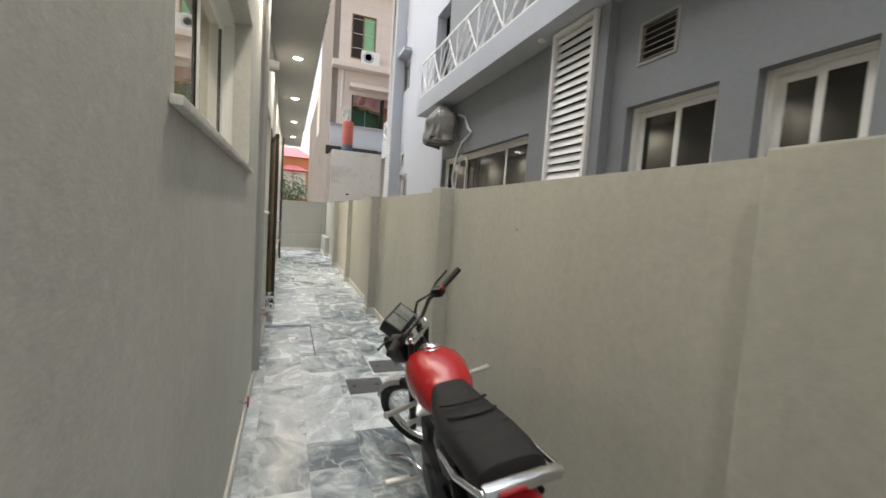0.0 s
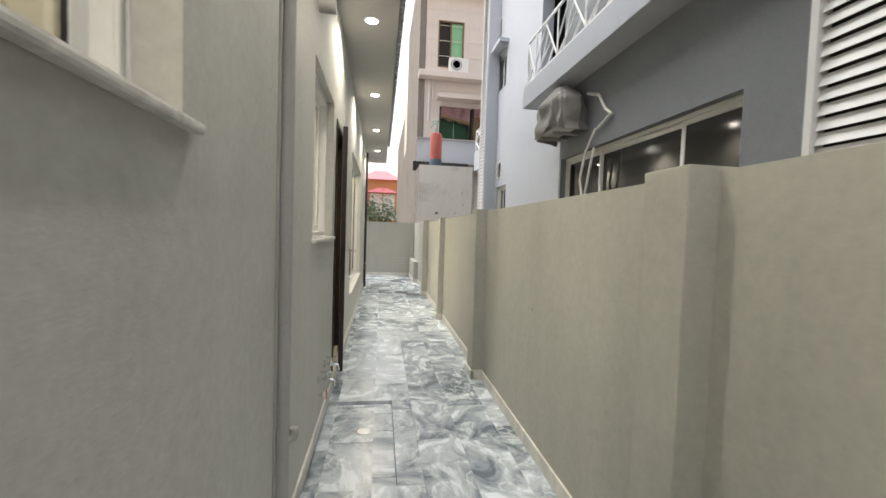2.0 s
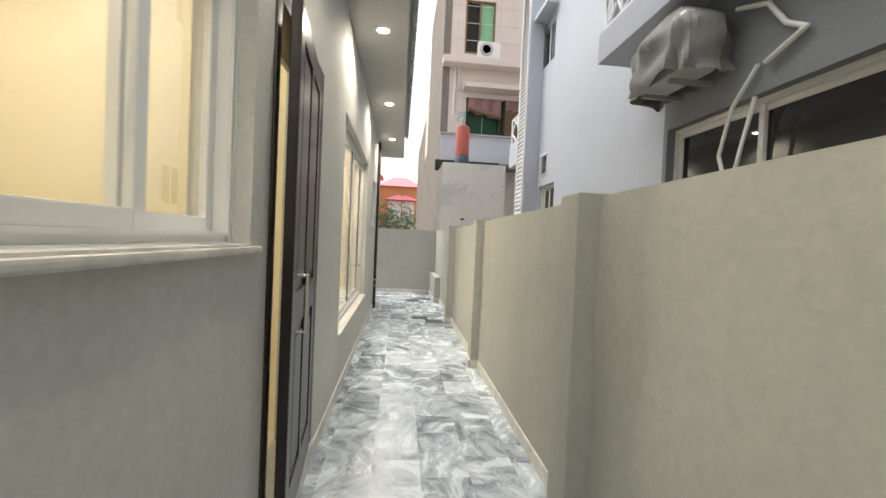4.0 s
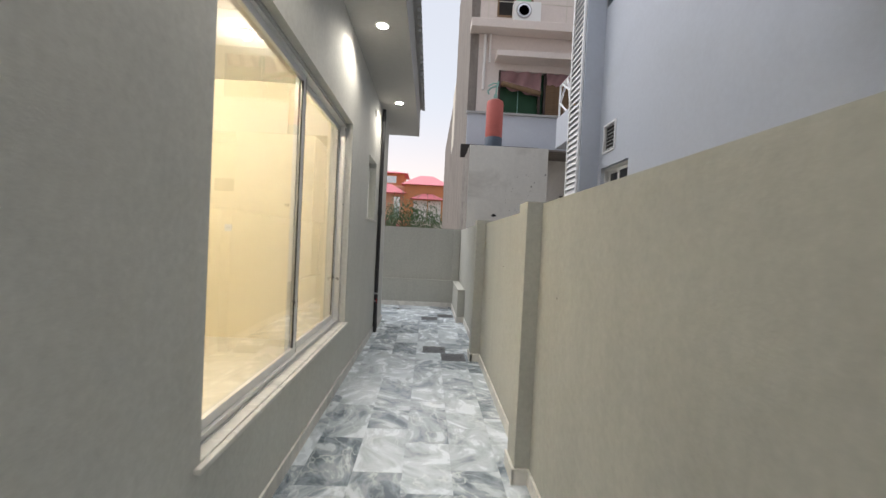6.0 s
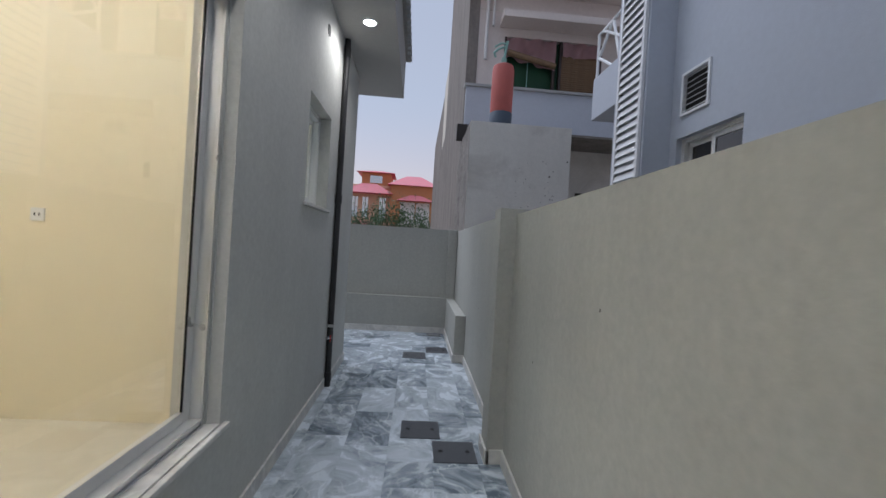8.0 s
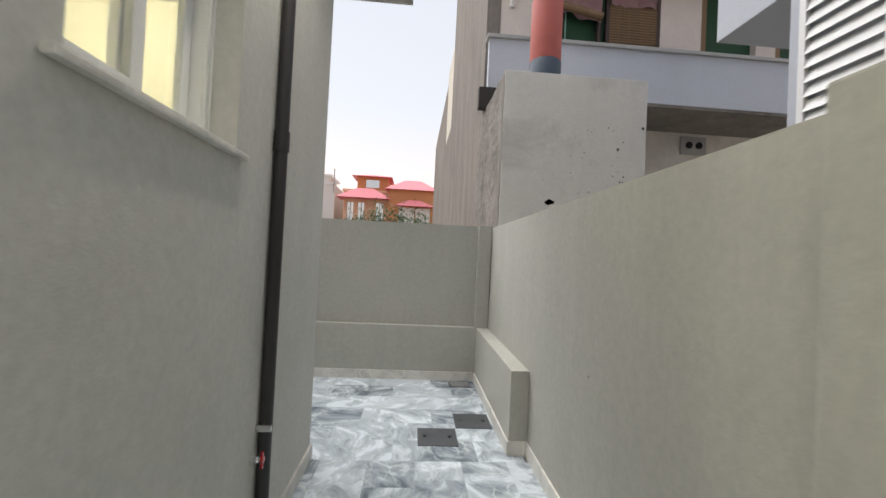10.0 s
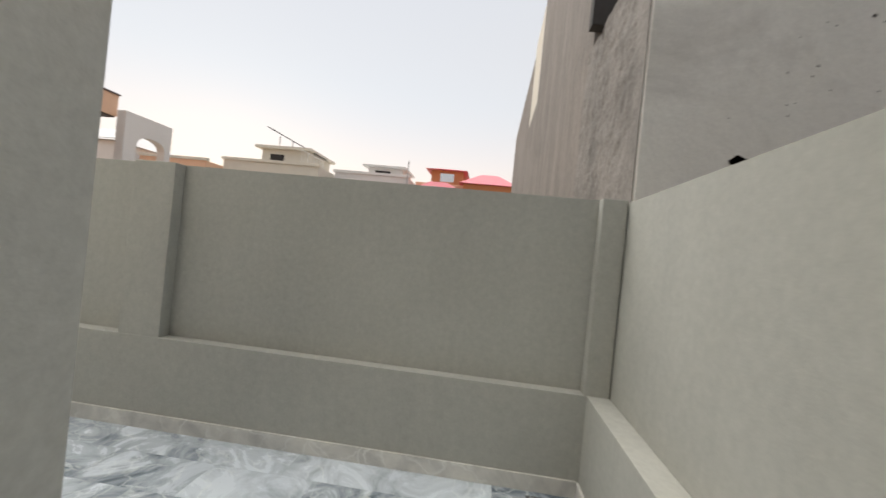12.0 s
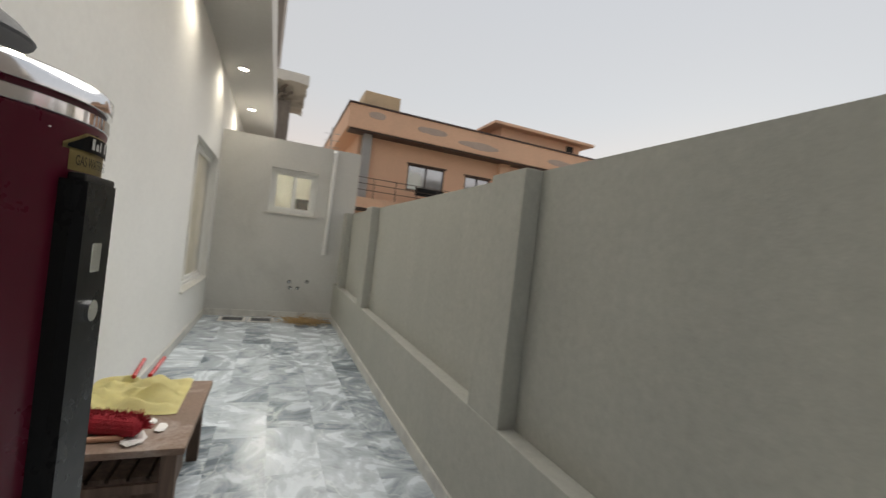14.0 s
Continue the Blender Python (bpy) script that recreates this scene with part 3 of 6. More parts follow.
led(-1.2, 13.2, 2.9, M_LED_IN, "bathroom ceiling lights", 14, (0.95, 1.0, 0.85))
led(-5.9, 13.2, 3.2, M_LED_IN, "drawing room ceiling lights", 25, (1.0, 0.93, 0.80))
led(-8.2, 15.5, 2.78, M_LED_IN, "outhouse ceiling lights", 20, (0.95, 1.0, 0.90))

# ---- floor ----
bm = box(bmesh.new(), LW, RW, -3.0, REAR, -0.08, -0.05)
box(bm, KX, RW, REAR, END, -0.08, -0.05)
floor = tagged(mesh_object("floor", bm, M_GROUT), "grey veined marble tile paving of passage and back yard", "floor", kind="structure")

# ---- windows, doors and pipes of the house ----
def sliding_window(name, axis, a0, a1, z0, z1, face, inward, splits, label, sill=0.03, depth=0.07, mat=None, slab=True, glass=None, sub="sliding_sash", seal=False):
    """A framed sliding window in an opening. face: depth of the wall's outer face; inward: sign of the way indoors."""
    mat, glass = mat or M_WHITE, glass or M_GLASS

    def bx(bm, u0, u1, d0, d1, w0, w1, bevel=0.0):
        d0, d1 = face + inward * d0, face + inward * d1
        if axis == 'y':
            return box(bm, min(d0, d1), max(d0, d1), u0, u1, w0, w1, bevel)
        return box(bm, u0, u1, min(d0, d1), max(d0, d1), w0, w1, bevel)

    mid = (face + inward * depth, (a0 + a1) / 2) if axis == 'y' else ((a0 + a1) / 2, face + inward * depth)
    win = empty(name, (*mid, z0), label, "window", kind="structure")
    f = 0.045
    bm = bmesh.new()
    for u0, u1, w0, w1 in ((a0, a0 + f, z0, z1), (a1 - f, a1, z0, z1), (a0 + f, a1 - f, z0, z0 + f), (a0 + f, a1 - f, z1 - f, z1)):
        bx(bm, u0, u1, depth, depth + 0.085, w0, w1, 0.004)
        for e0, e1 in ((0.0, 0.012), (0.033, 0.045)):
            thin_u, thin_w = u1 - u0 < 0.05, w1 - w0 < 0.05
            bx(bm, u0 + (e0 if thin_u else 0), u0 + e1 if thin_u else u1, depth - 0.010, depth - 0.0005, w0 + (e0 if thin_w else 0), w0 + e1 if thin_w else w1)
    wpart("window_frame", bm, mat, win)
    edges = [a0 + f, *splits, a1 - f]
    for i, (u0, u1) in enumerate(zip(edges, edges[1:])):
        d = depth + 0.012 + (0.034 if i % 2 else 0.0)
        u0, u1 = u0 - (0.03 if i else 0), u1 + (0.03 if i < len(edges) - 2 else 0)
        s = 0.05
        bm = bmesh.new()
        for p0, p1, w0, w1 in ((u0, u0 + s, z0 + f, z1 - f), (u1 - s, u1, z0 + f, z1 - f), (u0 + s, u1 - s, z0 + f, z0 + f + s), (u0 + s, u1 - s, z1 - f - s, z1 - f)):
            bx(bm, p0, p1, d, d + 0.03, w0, w1, 0.005)
        sash = wpart(sub, bm, mat, win)
        if seal:
            for g0 in (u0 + s + 0.001, u1 - s - 0.011):
                strip = mesh_object("brush_seal", bx(bmesh.new(), g0, g0 + 0.010, d + 0.004, d + 0.011, z0 + f + s, z1 - f - s), M_BLACK)
                strip.parent = sash
            rim = mesh_object("brush_seal", bx(bmesh.new(), u1 + 0.001, u1 + 0.012, d + 0.002, d + 0.026, z0 + f, z1 - f), M_BLACK) if i < len(edges) - 2 else None
            if rim:
                rim.parent = sash
        bm = bx(bmesh.new(), u0 + s - 0.005, u1 - s + 0.005, d + 0.012, d + 0.017, z0 + f + s - 0.005, z1 - f - s + 0.005)
        pane = mesh_object("pane", bm, glass)
        pane.parent = sash
        pane.visible_shadow = False
    if slab:
        bm = bx(bmesh.new(), a0 - 0.05, a1 + 0.05, -0.03, -0.001, z0 - 0.026, z0 - 0.001, 0.008)
        bx(bm, a0 + 0.001, a1 - 0.001, -0.002, depth + 0.08, z0 - 0.022, z0 + 0.006)
        wpart("window_sill", bm, M_SILL, win, "pale marble sill")
    return win


sliding_window("window_1", 'y', *W1, LW, -1, [2.31], "white sliding window with marble sill, front room lit behind it", glass=M_COATED, depth=0.11, seal=True)
sliding_window("window_2", 'y', *W2, LW, -1, [5.58], "white sliding kitchen window with marble sill")
sliding_window("window_3", 'y', *W3, LW, -1, [9.83], "large aluminium sliding window with marble sill, lit lounge behind", mat=M_ALU, seal=True)
sliding_window("window_4", 'y', *W4, LW, -1, [12.78], "small white sliding bathroom window", mat=M_WHITE, depth=0.11)
sliding_window("window_5", 'x', *W5, REAR, -1, [-5.9], "white sliding window of the back room")
sliding_window("window_6", 'y', *KW, KX, -1, [15.6], "small white window of the lit outhouse")

# side door, standing slightly ajar
door = empty("door_1", (LW, 7.20, FLOOR_IN), "dark red-brown polished wooden side door, slightly ajar", "door", kind="structure")
y0, y1, z0, z1 = DOOR
bm = bmesh.new()
box(bm, LW - 0.16, LW + 0.012, y0, y0 + 0.06, z0, z1, 0.006)
box(bm, LW - 0.16, LW + 0.012, y1 - 0.06, y1, z0, z1, 0.006)
box(bm, LW - 0.16, LW + 0.012, y0 + 0.06, y1 - 0.06, z1 - 0.06, z1, 0.006)
wpart("door_frame", bm, M_DOOR, door)
bm = bmesh.new()
W = y1 - y0 - 0.125
H0, H1 = 0.01, z1 - z0 - 0.065
box(bm, -0.02, 0.015, -W, 0.0, H0, H1, 0.004)
for ya, yb in ((-W, -W + 0.11), (-0.11, 0.0), (-W / 2 - 0.04, -W / 2 + 0.04)):
    box(bm, 0.012, 0.027, ya, yb, H0, H1, 0.005)
for za, zb in ((H0, H0 + 0.2), (H1 - 0.13, H1), (0.95, 1.12)):
    box(bm, 0.012, 0.0265, -W + 0.1, -0.1, za, zb, 0.005)
for ya, yb in ((-W + 0.15, -W / 2 - 0.07), (-W / 2 + 0.07, -0.15)):
    for za, zb in ((H0 + 0.25, 0.9), (1.17, H1 - 0.18)):
        box(bm, 0.013, 0.023, ya, yb, za, zb, 0.006)
leaf = part("leaf", bm, M_DOOR, door)
leaf.location = (-0.005, 0.0, 0.0)
leaf.rotation_euler = (0, 0, radians(5.5))
bm = bmesh.new()
bent(bm, [(0.026, -W + 0.06, 0.95), (0.075, -W + 0.06, 0.95), (0.075, -W + 0.06, 1.20), (0.026, -W + 0.06, 1.20)], 0.009)
part("handle", bm, M_STEEL, leaf, "steel bar handle", True)
for z in (0.3, 1.2, 2.0):
    bm = tube(bmesh.new(), (0.022, 0.008, z), (0.022, 0.008, z + 0.11), 0.009)
    part("hinge", bm, M_DOOR, leaf)
bm = box(bmesh.new(), LW - 0.23, LW + 0.02, y0 - 0.02, y1 + 0.02, -0.01, FLOOR_IN - 0.002, 0.004)
wpart("threshold", bm, M_SILL, door, "marble threshold step")


# pipes on the walls
drain = empty("drain_pipe", (-0.10, 13.55, 0), "black plastic rainwater pipe fixed to the house wall", "drain pipe")
wpart("pipe", tube(bmesh.new(), (-0.122, 13.54, -0.004), (-0.122, 13.54, SOFFIT), 0.030, seg=24), M_PIPE, drain, smooth=True)
for z in (0.06, 1.9, 3.42):
    wpart("socket", tube(bmesh.new(), (-0.122, 13.54, z), (-0.122, 13.54, z + 0.09), 0.036, seg=24), M_PIPE, drain, smooth=True)
wpart("clamp", box(bmesh.new(), -0.158, -0.085, 13.50, 13.51, 0.62, 0.65), M_STEEL, drain, "metal clamp")

conduit = empty("service_pipe", (LW, 4.10, 0), "grey painted vertical pipe in a chase on the wall", "pipe")
wpart("pipe", tube(bmesh.new(), (LW + 0.03, 4.14, 0.11), (LW + 0.03, 4.14, SOFFIT - 0.002), 0.030, seg=20), M_GREYPIPE, conduit, smooth=True)
wpart("backing", box(bmesh.new(), LW, LW + 0.012, 4.09, 4.27, 0.11, SOFFIT - 0.002, 0.003), M_GREYPIPE, conduit)
# raised dark strip paints the slit's shade; nothing is cut
wpart("slit", box(bmesh.new(), LW + 0.010, LW + 0.016, 4.222, 4.246, 0.11, SOFFIT - 0.003), M_DARK, conduit, "dark open slit")
wpart("elbow", bent(bmesh.new(), [(LW + 0.03, 4.14, 0.60), (LW + 0.075, 4.16, 0.62), (LW + 0.075, 4.16, 0.66)], 0.02), M_GREYPIPE, conduit, smooth=True)

stub = tagged(mesh_object("vent_stub", tube(bmesh.new(), (LW - 0.02, 5.15, 3.05), (LW + 0.11, 5.15, 3.05), 0.055, seg=24), M_SOFFIT, True), "short grey pipe stub through the house wall", "vent pipe")
# flat dark disc paints the shade inside the vent hole
bm = bmesh.new()
tube(bm, (LW - 0.01, 12.85, 3.335), (LW + 0.004, 12.85, 3.335), 0.05, seg=24)
tagged(mesh_object("vent_hole", bm, M_DARK), "small round dark vent hole in plaster", "vent")


def tap(y, z, name="garden_tap"):
    t = empty(name, (LW, y, z), "chrome wall tap above the washing area", "tap", "wall taps")
    bm = bmesh.new()
    tube(bm, (0, 0, 0), (0.012, 0, 0), 0.03, seg=20)
    tube(bm, (0.0, 0, 0), (0.09, 0, 0), 0.013)
    bmesh.ops.create_uvsphere(bm, u_segments=14, v_segments=8, radius=0.021, matrix=Matrix.Translation((0.06, 0, 0)))
    bent(bm, [(0.08, 0, 0), (0.115, 0, -0.01), (0.12, 0, -0.055)], 0.012)
    part("body", bm, M_STEEL, t, smooth=True)
    bm = bmesh.new()
    tube(bm, (0.06, 0, 0.0), (0.06, 0, 0.05), 0.010)
    box(bm, 0.02, 0.10, -0.010, 0.010, 0.048, 0.062, 0.004)
    part("lever", bm, M_STEEL, t, smooth=True)


tap(5.42, 0.42)
tap(5.72, 0.44)


def valve(y, z):
    v = empty("stop_valve", (LW, y, z), "small red-handled stop valve on the wall", "valve", "red stop valves")
    bm = tube(bmesh.new(), (-0.005, 0, 0), (0.05, 0, 0), 0.011)
    bmesh.ops.create_uvsphere(bm, u_segments=12, v_segments=8, radius=0.017, matrix=Matrix.Translation((0.03, 0, 0)))
    part("body", bm, M_STEEL, v, smooth=True)
    bm = bmesh.new()
    tube(bm, (0.05, 0, 0), (0.062, 0, 0), 0.016, seg=12)
    box(bm, 0.05, 0.060, -0.008, 0.008, -0.035, 0.035, 0.003)
    part("handle", bm, M_RED, v, "red handle")


valve(3.05, 0.31)
valve(5.50, 0.27)
valve(13.45, 0.52)

# ---- things let into the floor ----
def manhole(x0, y0, group="manhole covers"):
    w = 0.315
    m = empty("manhole_cover", (x0 + w / 2, y0 + w / 2, 0.0), "dark grey square inspection cover flush with the marble paving", "manhole cover", group)
    part("plate", box(bmesh.new(), -w / 2, w / 2, -w / 2, w / 2, -0.004, 0.006, 0.002), M_COVER, m)
    for s in (-1, 1):
        part("lifting_hole", lathe(bmesh.new(), [(0.018, 0.005), (0.018, 0.008), (0.012, 0.008), (0.012, 0.0065)], (s * 0.10, 0.0, 0), 14), M_BLACK, m)


for x0, y0 in ((0.943, 4.14), (0.650, 3.70), (0.680, 12.44), (0.930, 12.085), (0.617, 14.73), (0.942, 15.06)):
    manhole(x0, y0)
fd = empty("floor_drain", (0.19, 5.49, -0.032), "round steel floor drain in the washing area", "floor drain")
part("ring", lathe(bmesh.new(), [(0.062, 0.0), (0.062, 0.004), (0.05, 0.005), (0.05, 0.001)], seg=28), M_STEEL, fd, smooth=True)
part("grate", lathe(bmesh.new(), [(0.049, 0.001), (0.049, 0.003), (0.02, 0.004), (0.0199, 0.002)], seg=20), M_WHITE, fd)
gd = empty("corner_drain", (1.10, 16.24, 0), "small square metal floor grating in the yard corner", "floor drain")
part("frame", box(bmesh.new(), -0.12, 0.12, -0.09, 0.09, -0.003, 0.005, 0.002), M_COVER, gd)
for i in range(6):
    part("bar", box(bmesh.new(), -0.10, 0.10, -0.07 + i * 0.026, -0.06 + i * 0.026, 0.004, 0.008), M_GREYPIPE, gd)
for yy in (14.78, 15.18):
    g = empty("channel_grate", (KX + 0.28, yy + 0.14, 0), "dark rectangular floor grate in a white marble surround", "floor grate", "yard floor grates")
    part("surround", box(bmesh.new(), -0.18, 0.18, -0.19, 0.19, -0.003, 0.006, 0.002), M_SILL, g)
    part("grate", box(bmesh.new(), -0.11, 0.11, -0.14, 0.14, 0.004, 0.010, 0.002), M_COVER, g)

# ---- motorcycle, on its side stand ----
def loft(bm, sections):
    rings = [[bm.verts.new(p) for p in s] for s in sections]
    k = len(rings[0])
    for a, b in zip(rings, rings[1:]):
        for i in range(k):
            bm.faces.new((a[i], a[(i + 1) % k], b[(i + 1) % k], b[i]))
    bm.faces.new(list(reversed(rings[0])))
    bm.faces.new(rings[-1])
    return bm


def ring(y, w, z0, z1, n=20, power=2.6, cx=0.0, flat=0.0):
    out = []
    for i in range(n):
        a = 2 * math.pi * i / n
        c, s = math.cos(a), math.sin(a)
        x = cx + w * math.copysign(abs(c) ** (2 / power), c)
        z = (z0 + z1) / 2 + (z1 - z0) / 2 * math.copysign(abs(s) ** (2 / power), s)
        out.append((x, y, z))
    return out


bike = empty("motorcycle", (0.958, 2.05, 0.0), "small red motorcycle with a black seat, leaning on its stand", "motorcycle")
bike.rotation_euler = (0, radians(-9.5), radians(-3.0))
bike.scale = (1.03, 1.03, 1.03)
REARY, FRONTY, WR = -0.60, 0.62, 0.285

bm = loft(bmesh.new(), [ring(y, w, z0, z1, 24) for y, w, z0, z1 in
     ((-0.16, 0.085, 0.66, 0.755), (-0.13, 0.105, 0.645, 0.79), (-0.05, 0.132, 0.635, 0.838), (0.05, 0.152, 0.635, 0.865), (0.14, 0.152, 0.645, 0.870), (0.20, 0.138, 0.665, 0.862), (0.245, 0.095, 0.70, 0.835), (0.258, 0.06, 0.73, 0.80))])
tank = part("fuel_tank", bm, M_RED, bike, "glossy red fuel tank", True)
bm = lathe(bmesh.new(), [(0.045, 0.0), (0.045, 0.010), (0.040, 0.014), (0.041, 0.026), (0.030, 0.032), (0.012, 0.035)], (0.0, 0.165, 0.862), 24)
part("filler_cap", bm, M_STEEL, tank, "chrome filler cap", True)
seat = part("seat", loft(bmesh.new(), [ring(y, w, z0, z1, 24, 3.0) for y, w, z0, z1 in
     ((-0.74, 0.08, 0.73, 0.79), (-0.72, 0.115, 0.71, 0.815), (-0.62, 0.128, 0.69, 0.82), (-0.48, 0.135, 0.68, 0.805), (-0.34, 0.135, 0.67, 0.785), (-0.22, 0.118, 0.67, 0.785), (-0.13, 0.095, 0.70, 0.80), (-0.08, 0.075, 0.74, 0.812), (-0.06, 0.05, 0.76, 0.805))]), M_SEAT, bike, "black quilted vinyl seat", True)
for y in (-0.28, -0.38, -0.48):
    bm = bmesh.new()
    pts = [(0.118 * math.sin(a), y - 0.03 * math.cos(a * 1.5), 0.793 + 0.008 * math.cos(a)) for a in [(-1 + i / 4) for i in range(9)]]
    bent(bm, pts, 0.006, 8)
    part("seam", bm, M_SEAT, seat)
bm = bmesh.new()
bent(bm, [(-0.15, -0.42, 0.70), (-0.155, -0.62, 0.735), (-0.13, -0.78, 0.78), (0.13, -0.78, 0.78), (0.155, -0.62, 0.735), (0.15, -0.42, 0.70)], 0.012, 12)
box(bm, -0.125, 0.125, -0.80, -0.765, 0.765, 0.80, 0.008)
part("grab_rail", bm, M_STEEL, bike, "chrome grab rail", True)
part("side_cover", loft(bmesh.new(), [ring(y, w, z0, z1, 16) for y, w, z0, z1 in ((-0.42, 0.10, 0.50, 0.68), (-0.30, 0.125, 0.46, 0.69), (-0.16, 0.11, 0.48, 0.68))]), M_BLACK, bike, smooth=True)


def wheel(name, y, parent, width=0.032):
    w = new(name)
    w.parent = parent
    w.location = (0, y, WR)
    def torus(R, r, sx=1.0, seg=40, k=10):
        bm = bmesh.new()
        rs = []
        for i in range(seg):
            a = 2 * math.pi * i / seg
            rs.append([bm.verts.new((r * sx * math.cos(2 * math.pi * j / k), (R + r * math.sin(2 * math.pi * j / k)) * math.cos(a), (R + r * math.sin(2 * math.pi * j / k)) * math.sin(a))) for j in range(k)])
        for i in range(seg):
            for j in range(k):
                bm.faces.new((rs[i][j], rs[i][(j + 1) % k], rs[(i + 1) % seg][(j + 1) % k], rs[(i + 1) % seg][j]))
        return bm
    part("tyre", torus(WR - 0.033, 0.033), M_RUBBER, w, "black rubber tyre", True)
    part("rim", torus(WR - 0.072, 0.014, 1.7), M_STEEL, w, "chrome rim", True)
    part("hub", tube(bmesh.new(), (-0.05, 0, 0), (0.05, 0, 0), 0.055, seg=24), M_ALU, w, smooth=True)
    bm = bmesh.new()
    for i in range(36):
        a = 2 * math.pi * i / 36
        s = 0.035 if i % 2 else -0.035
        b = a + (0.35 if (i // 2) % 2 else -0.35)
        tube(bm, (s, 0.05 * math.cos(b), 0.05 * math.sin(b)), (0, 0.208 * math.cos(a), 0.208 * math.sin(a)), 0.0016, seg=5, caps=False)
    part("spokes", bm, M_STEEL, w)
    return w


# bpy parents an Empty between: the wheel is a part whose pieces hang under it
wheel("rear_wheel", REARY, bike)
steer = new("steering")
steer.parent = bike
steer.matrix_basis = Matrix.Translation((0, 0.36, 0.80)) @ Matrix.Rotation(radians(46), 4, Vector((0, -0.44, 0.90)).normalized())
SX = Matrix.Translation((0, -0.36, -0.80))


def spart(name, bm, mat, label="", smooth=True):
    bmesh.ops.transform(bm, matrix=SX, verts=bm.verts[:])
    return part(name, bm, mat, steer, label, smooth)


for s in (-1, 1):
    bm = bmesh.new()
    tube(bm, (s * 0.085, FRONTY, WR), (s * 0.085, 0.34, 0.90), 0.017)
    tube(bm, (s * 0.085, FRONTY + 0.005, WR - 0.02), (s * 0.085, 0.49, 0.57), 0.021)
    spart("fork_leg", bm, M_BLACK, "black fork leg")
bm = bmesh.new()
box(bm, -0.09, 0.09, 0.31, 0.375, 0.898, 0.918, 0.008)
for s in (-1, 1):
    lathe(bm, [(0.024, 0.0), (0.024, 0.018), (0.012, 0.026)], (s * 0.085, 0.345, 0.915), 16)
    box(bm, s * 0.045 - 0.018, s * 0.045 + 0.018, 0.315, 0.36, 0.915, 0.965, 0.008)
spart("fork_crown", bm, M_STEEL, "polished top clamp")
bar = [(-0.36, 0.20, 1.07), (-0.25, 0.26, 1.035), (-0.17, 0.32, 1.01), (-0.09, 0.335, 0.965), (0.09, 0.335, 0.965), (0.17, 0.32, 1.01), (0.25, 0.26, 1.035), (0.36, 0.20, 1.07)]
spart("handlebar", bent(bmesh.new(), bar, 0.011, 12), M_BLACK, "dark handlebar")
for s in (-1, 1):
    spart("grip", tube(bmesh.new(), (s * 0.245, 0.263, 1.033), (s * 0.375, 0.192, 1.075), 0.017, seg=16), M_RUBBER, "black rubber grip")
    bm = bmesh.new()
    bent(bm, [(s * 0.20, 0.325, 1.02), (s * 0.27, 0.315, 1.05), (s * 0.36, 0.265, 1.085)], 0.006, 8)
    spart("lever", bm, M_BLACK)
    spart("switch_box", box(bmesh.new(), s * 0.225 - 0.028, s * 0.225 + 0.028, 0.25, 0.31, 1.0, 1.05, 0.008), M_BLACK)
spart("red_switch", box(bmesh.new(), 0.212, 0.238, 0.243, 0.252, 1.035, 1.055, 0.003), M_RED, "red switch")
bm = bmesh.new()
for pts in ([(0.22, 0.30, 1.03), (0.16, 0.40, 1.0), (0.06, 0.42, 0.90), (0.05, 0.34, 0.75)], [(-0.22, 0.30, 1.03), (-0.17, 0.41, 0.98), (-0.06, 0.43, 0.86), (-0.06, 0.36, 0.70)], [(0.20, 0.31, 1.03), (0.14, 0.38, 1.02), (0.03, 0.40, 0.93)]):
    spart("cable", bent(bmesh.new(), pts, 0.005, 8), M_BLACK)
head = spart("headlight", loft(bmesh.new(), [ring(y, w, z0, z1, 24, 5) for y, w, z0, z1 in ((0.40, 0.06, 0.79, 0.90), (0.43, 0.09, 0.755, 0.93), (0.52, 0.095, 0.75, 0.935), (0.535, 0.085, 0.76, 0.925))]), M_BLACK, "black square headlight shell")
bm = box(bmesh.new(), -0.09, 0.09, -0.062, 0.062, -0.05, 0.035, 0.014)
bmesh.ops.transform(bm, matrix=Matrix.Translation((0, 0.435, 0.99)) @ Matrix.Rotation(radians(48), 4, 'X'), verts=bm.verts[:])
speedo = spart("instrument_case", bm, M_BLACK, "black plastic instrument case")
bm = bmesh.new()
box(bm, -0.078, -0.003, -0.047, 0.047, 0.0345, 0.0375, 0.001)
box(bm, 0.003, 0.078, -0.047, 0.047, 0.0345, 0.0375, 0.001)
bmesh.ops.transform(bm, matrix=Matrix.Translation((0, 0.435, 0.99)) @ Matrix.Rotation(radians(48), 4, 'X'), verts=bm.verts[:])
M_DIAL = material("dusty_instrument_glass", (0.17, 0.18, 0.165), 0.3, 0.2, 30)
spart("dial", bm, M_DIAL, "dusty instrument glass")
bm = lathe(bmesh.new(), [(0.018, 0.0), (0.018, 0.02), (0.012, 0.026)], (0.07, 0.36, 0.955), 16)
spart("ignition_switch", bm, M_STEEL)
bm = bmesh.new()
for i in range(7):
    a0, a1 = radians(34 + i * 8), radians(34 + (i + 1) * 8)
    R = WR + 0.010
    vs = []
    for a in (a0, a1):
        for s, dz in ((-0.040, -0.022), (-0.022, 0), (0.022, 0), (0.040, -0.022)):
            vs.append((s, FRONTY + (R + dz) * math.cos(a), WR + (R + dz) * math.sin(a)))
    q = [bm.verts.new(v) for v in vs]
    for j in range(3):
        bm.faces.new((q[j], q[j + 1], q[j + 5], q[j + 4]))
bmesh.ops.remove_doubles(bm, verts=bm.verts[:], dist=0.001)
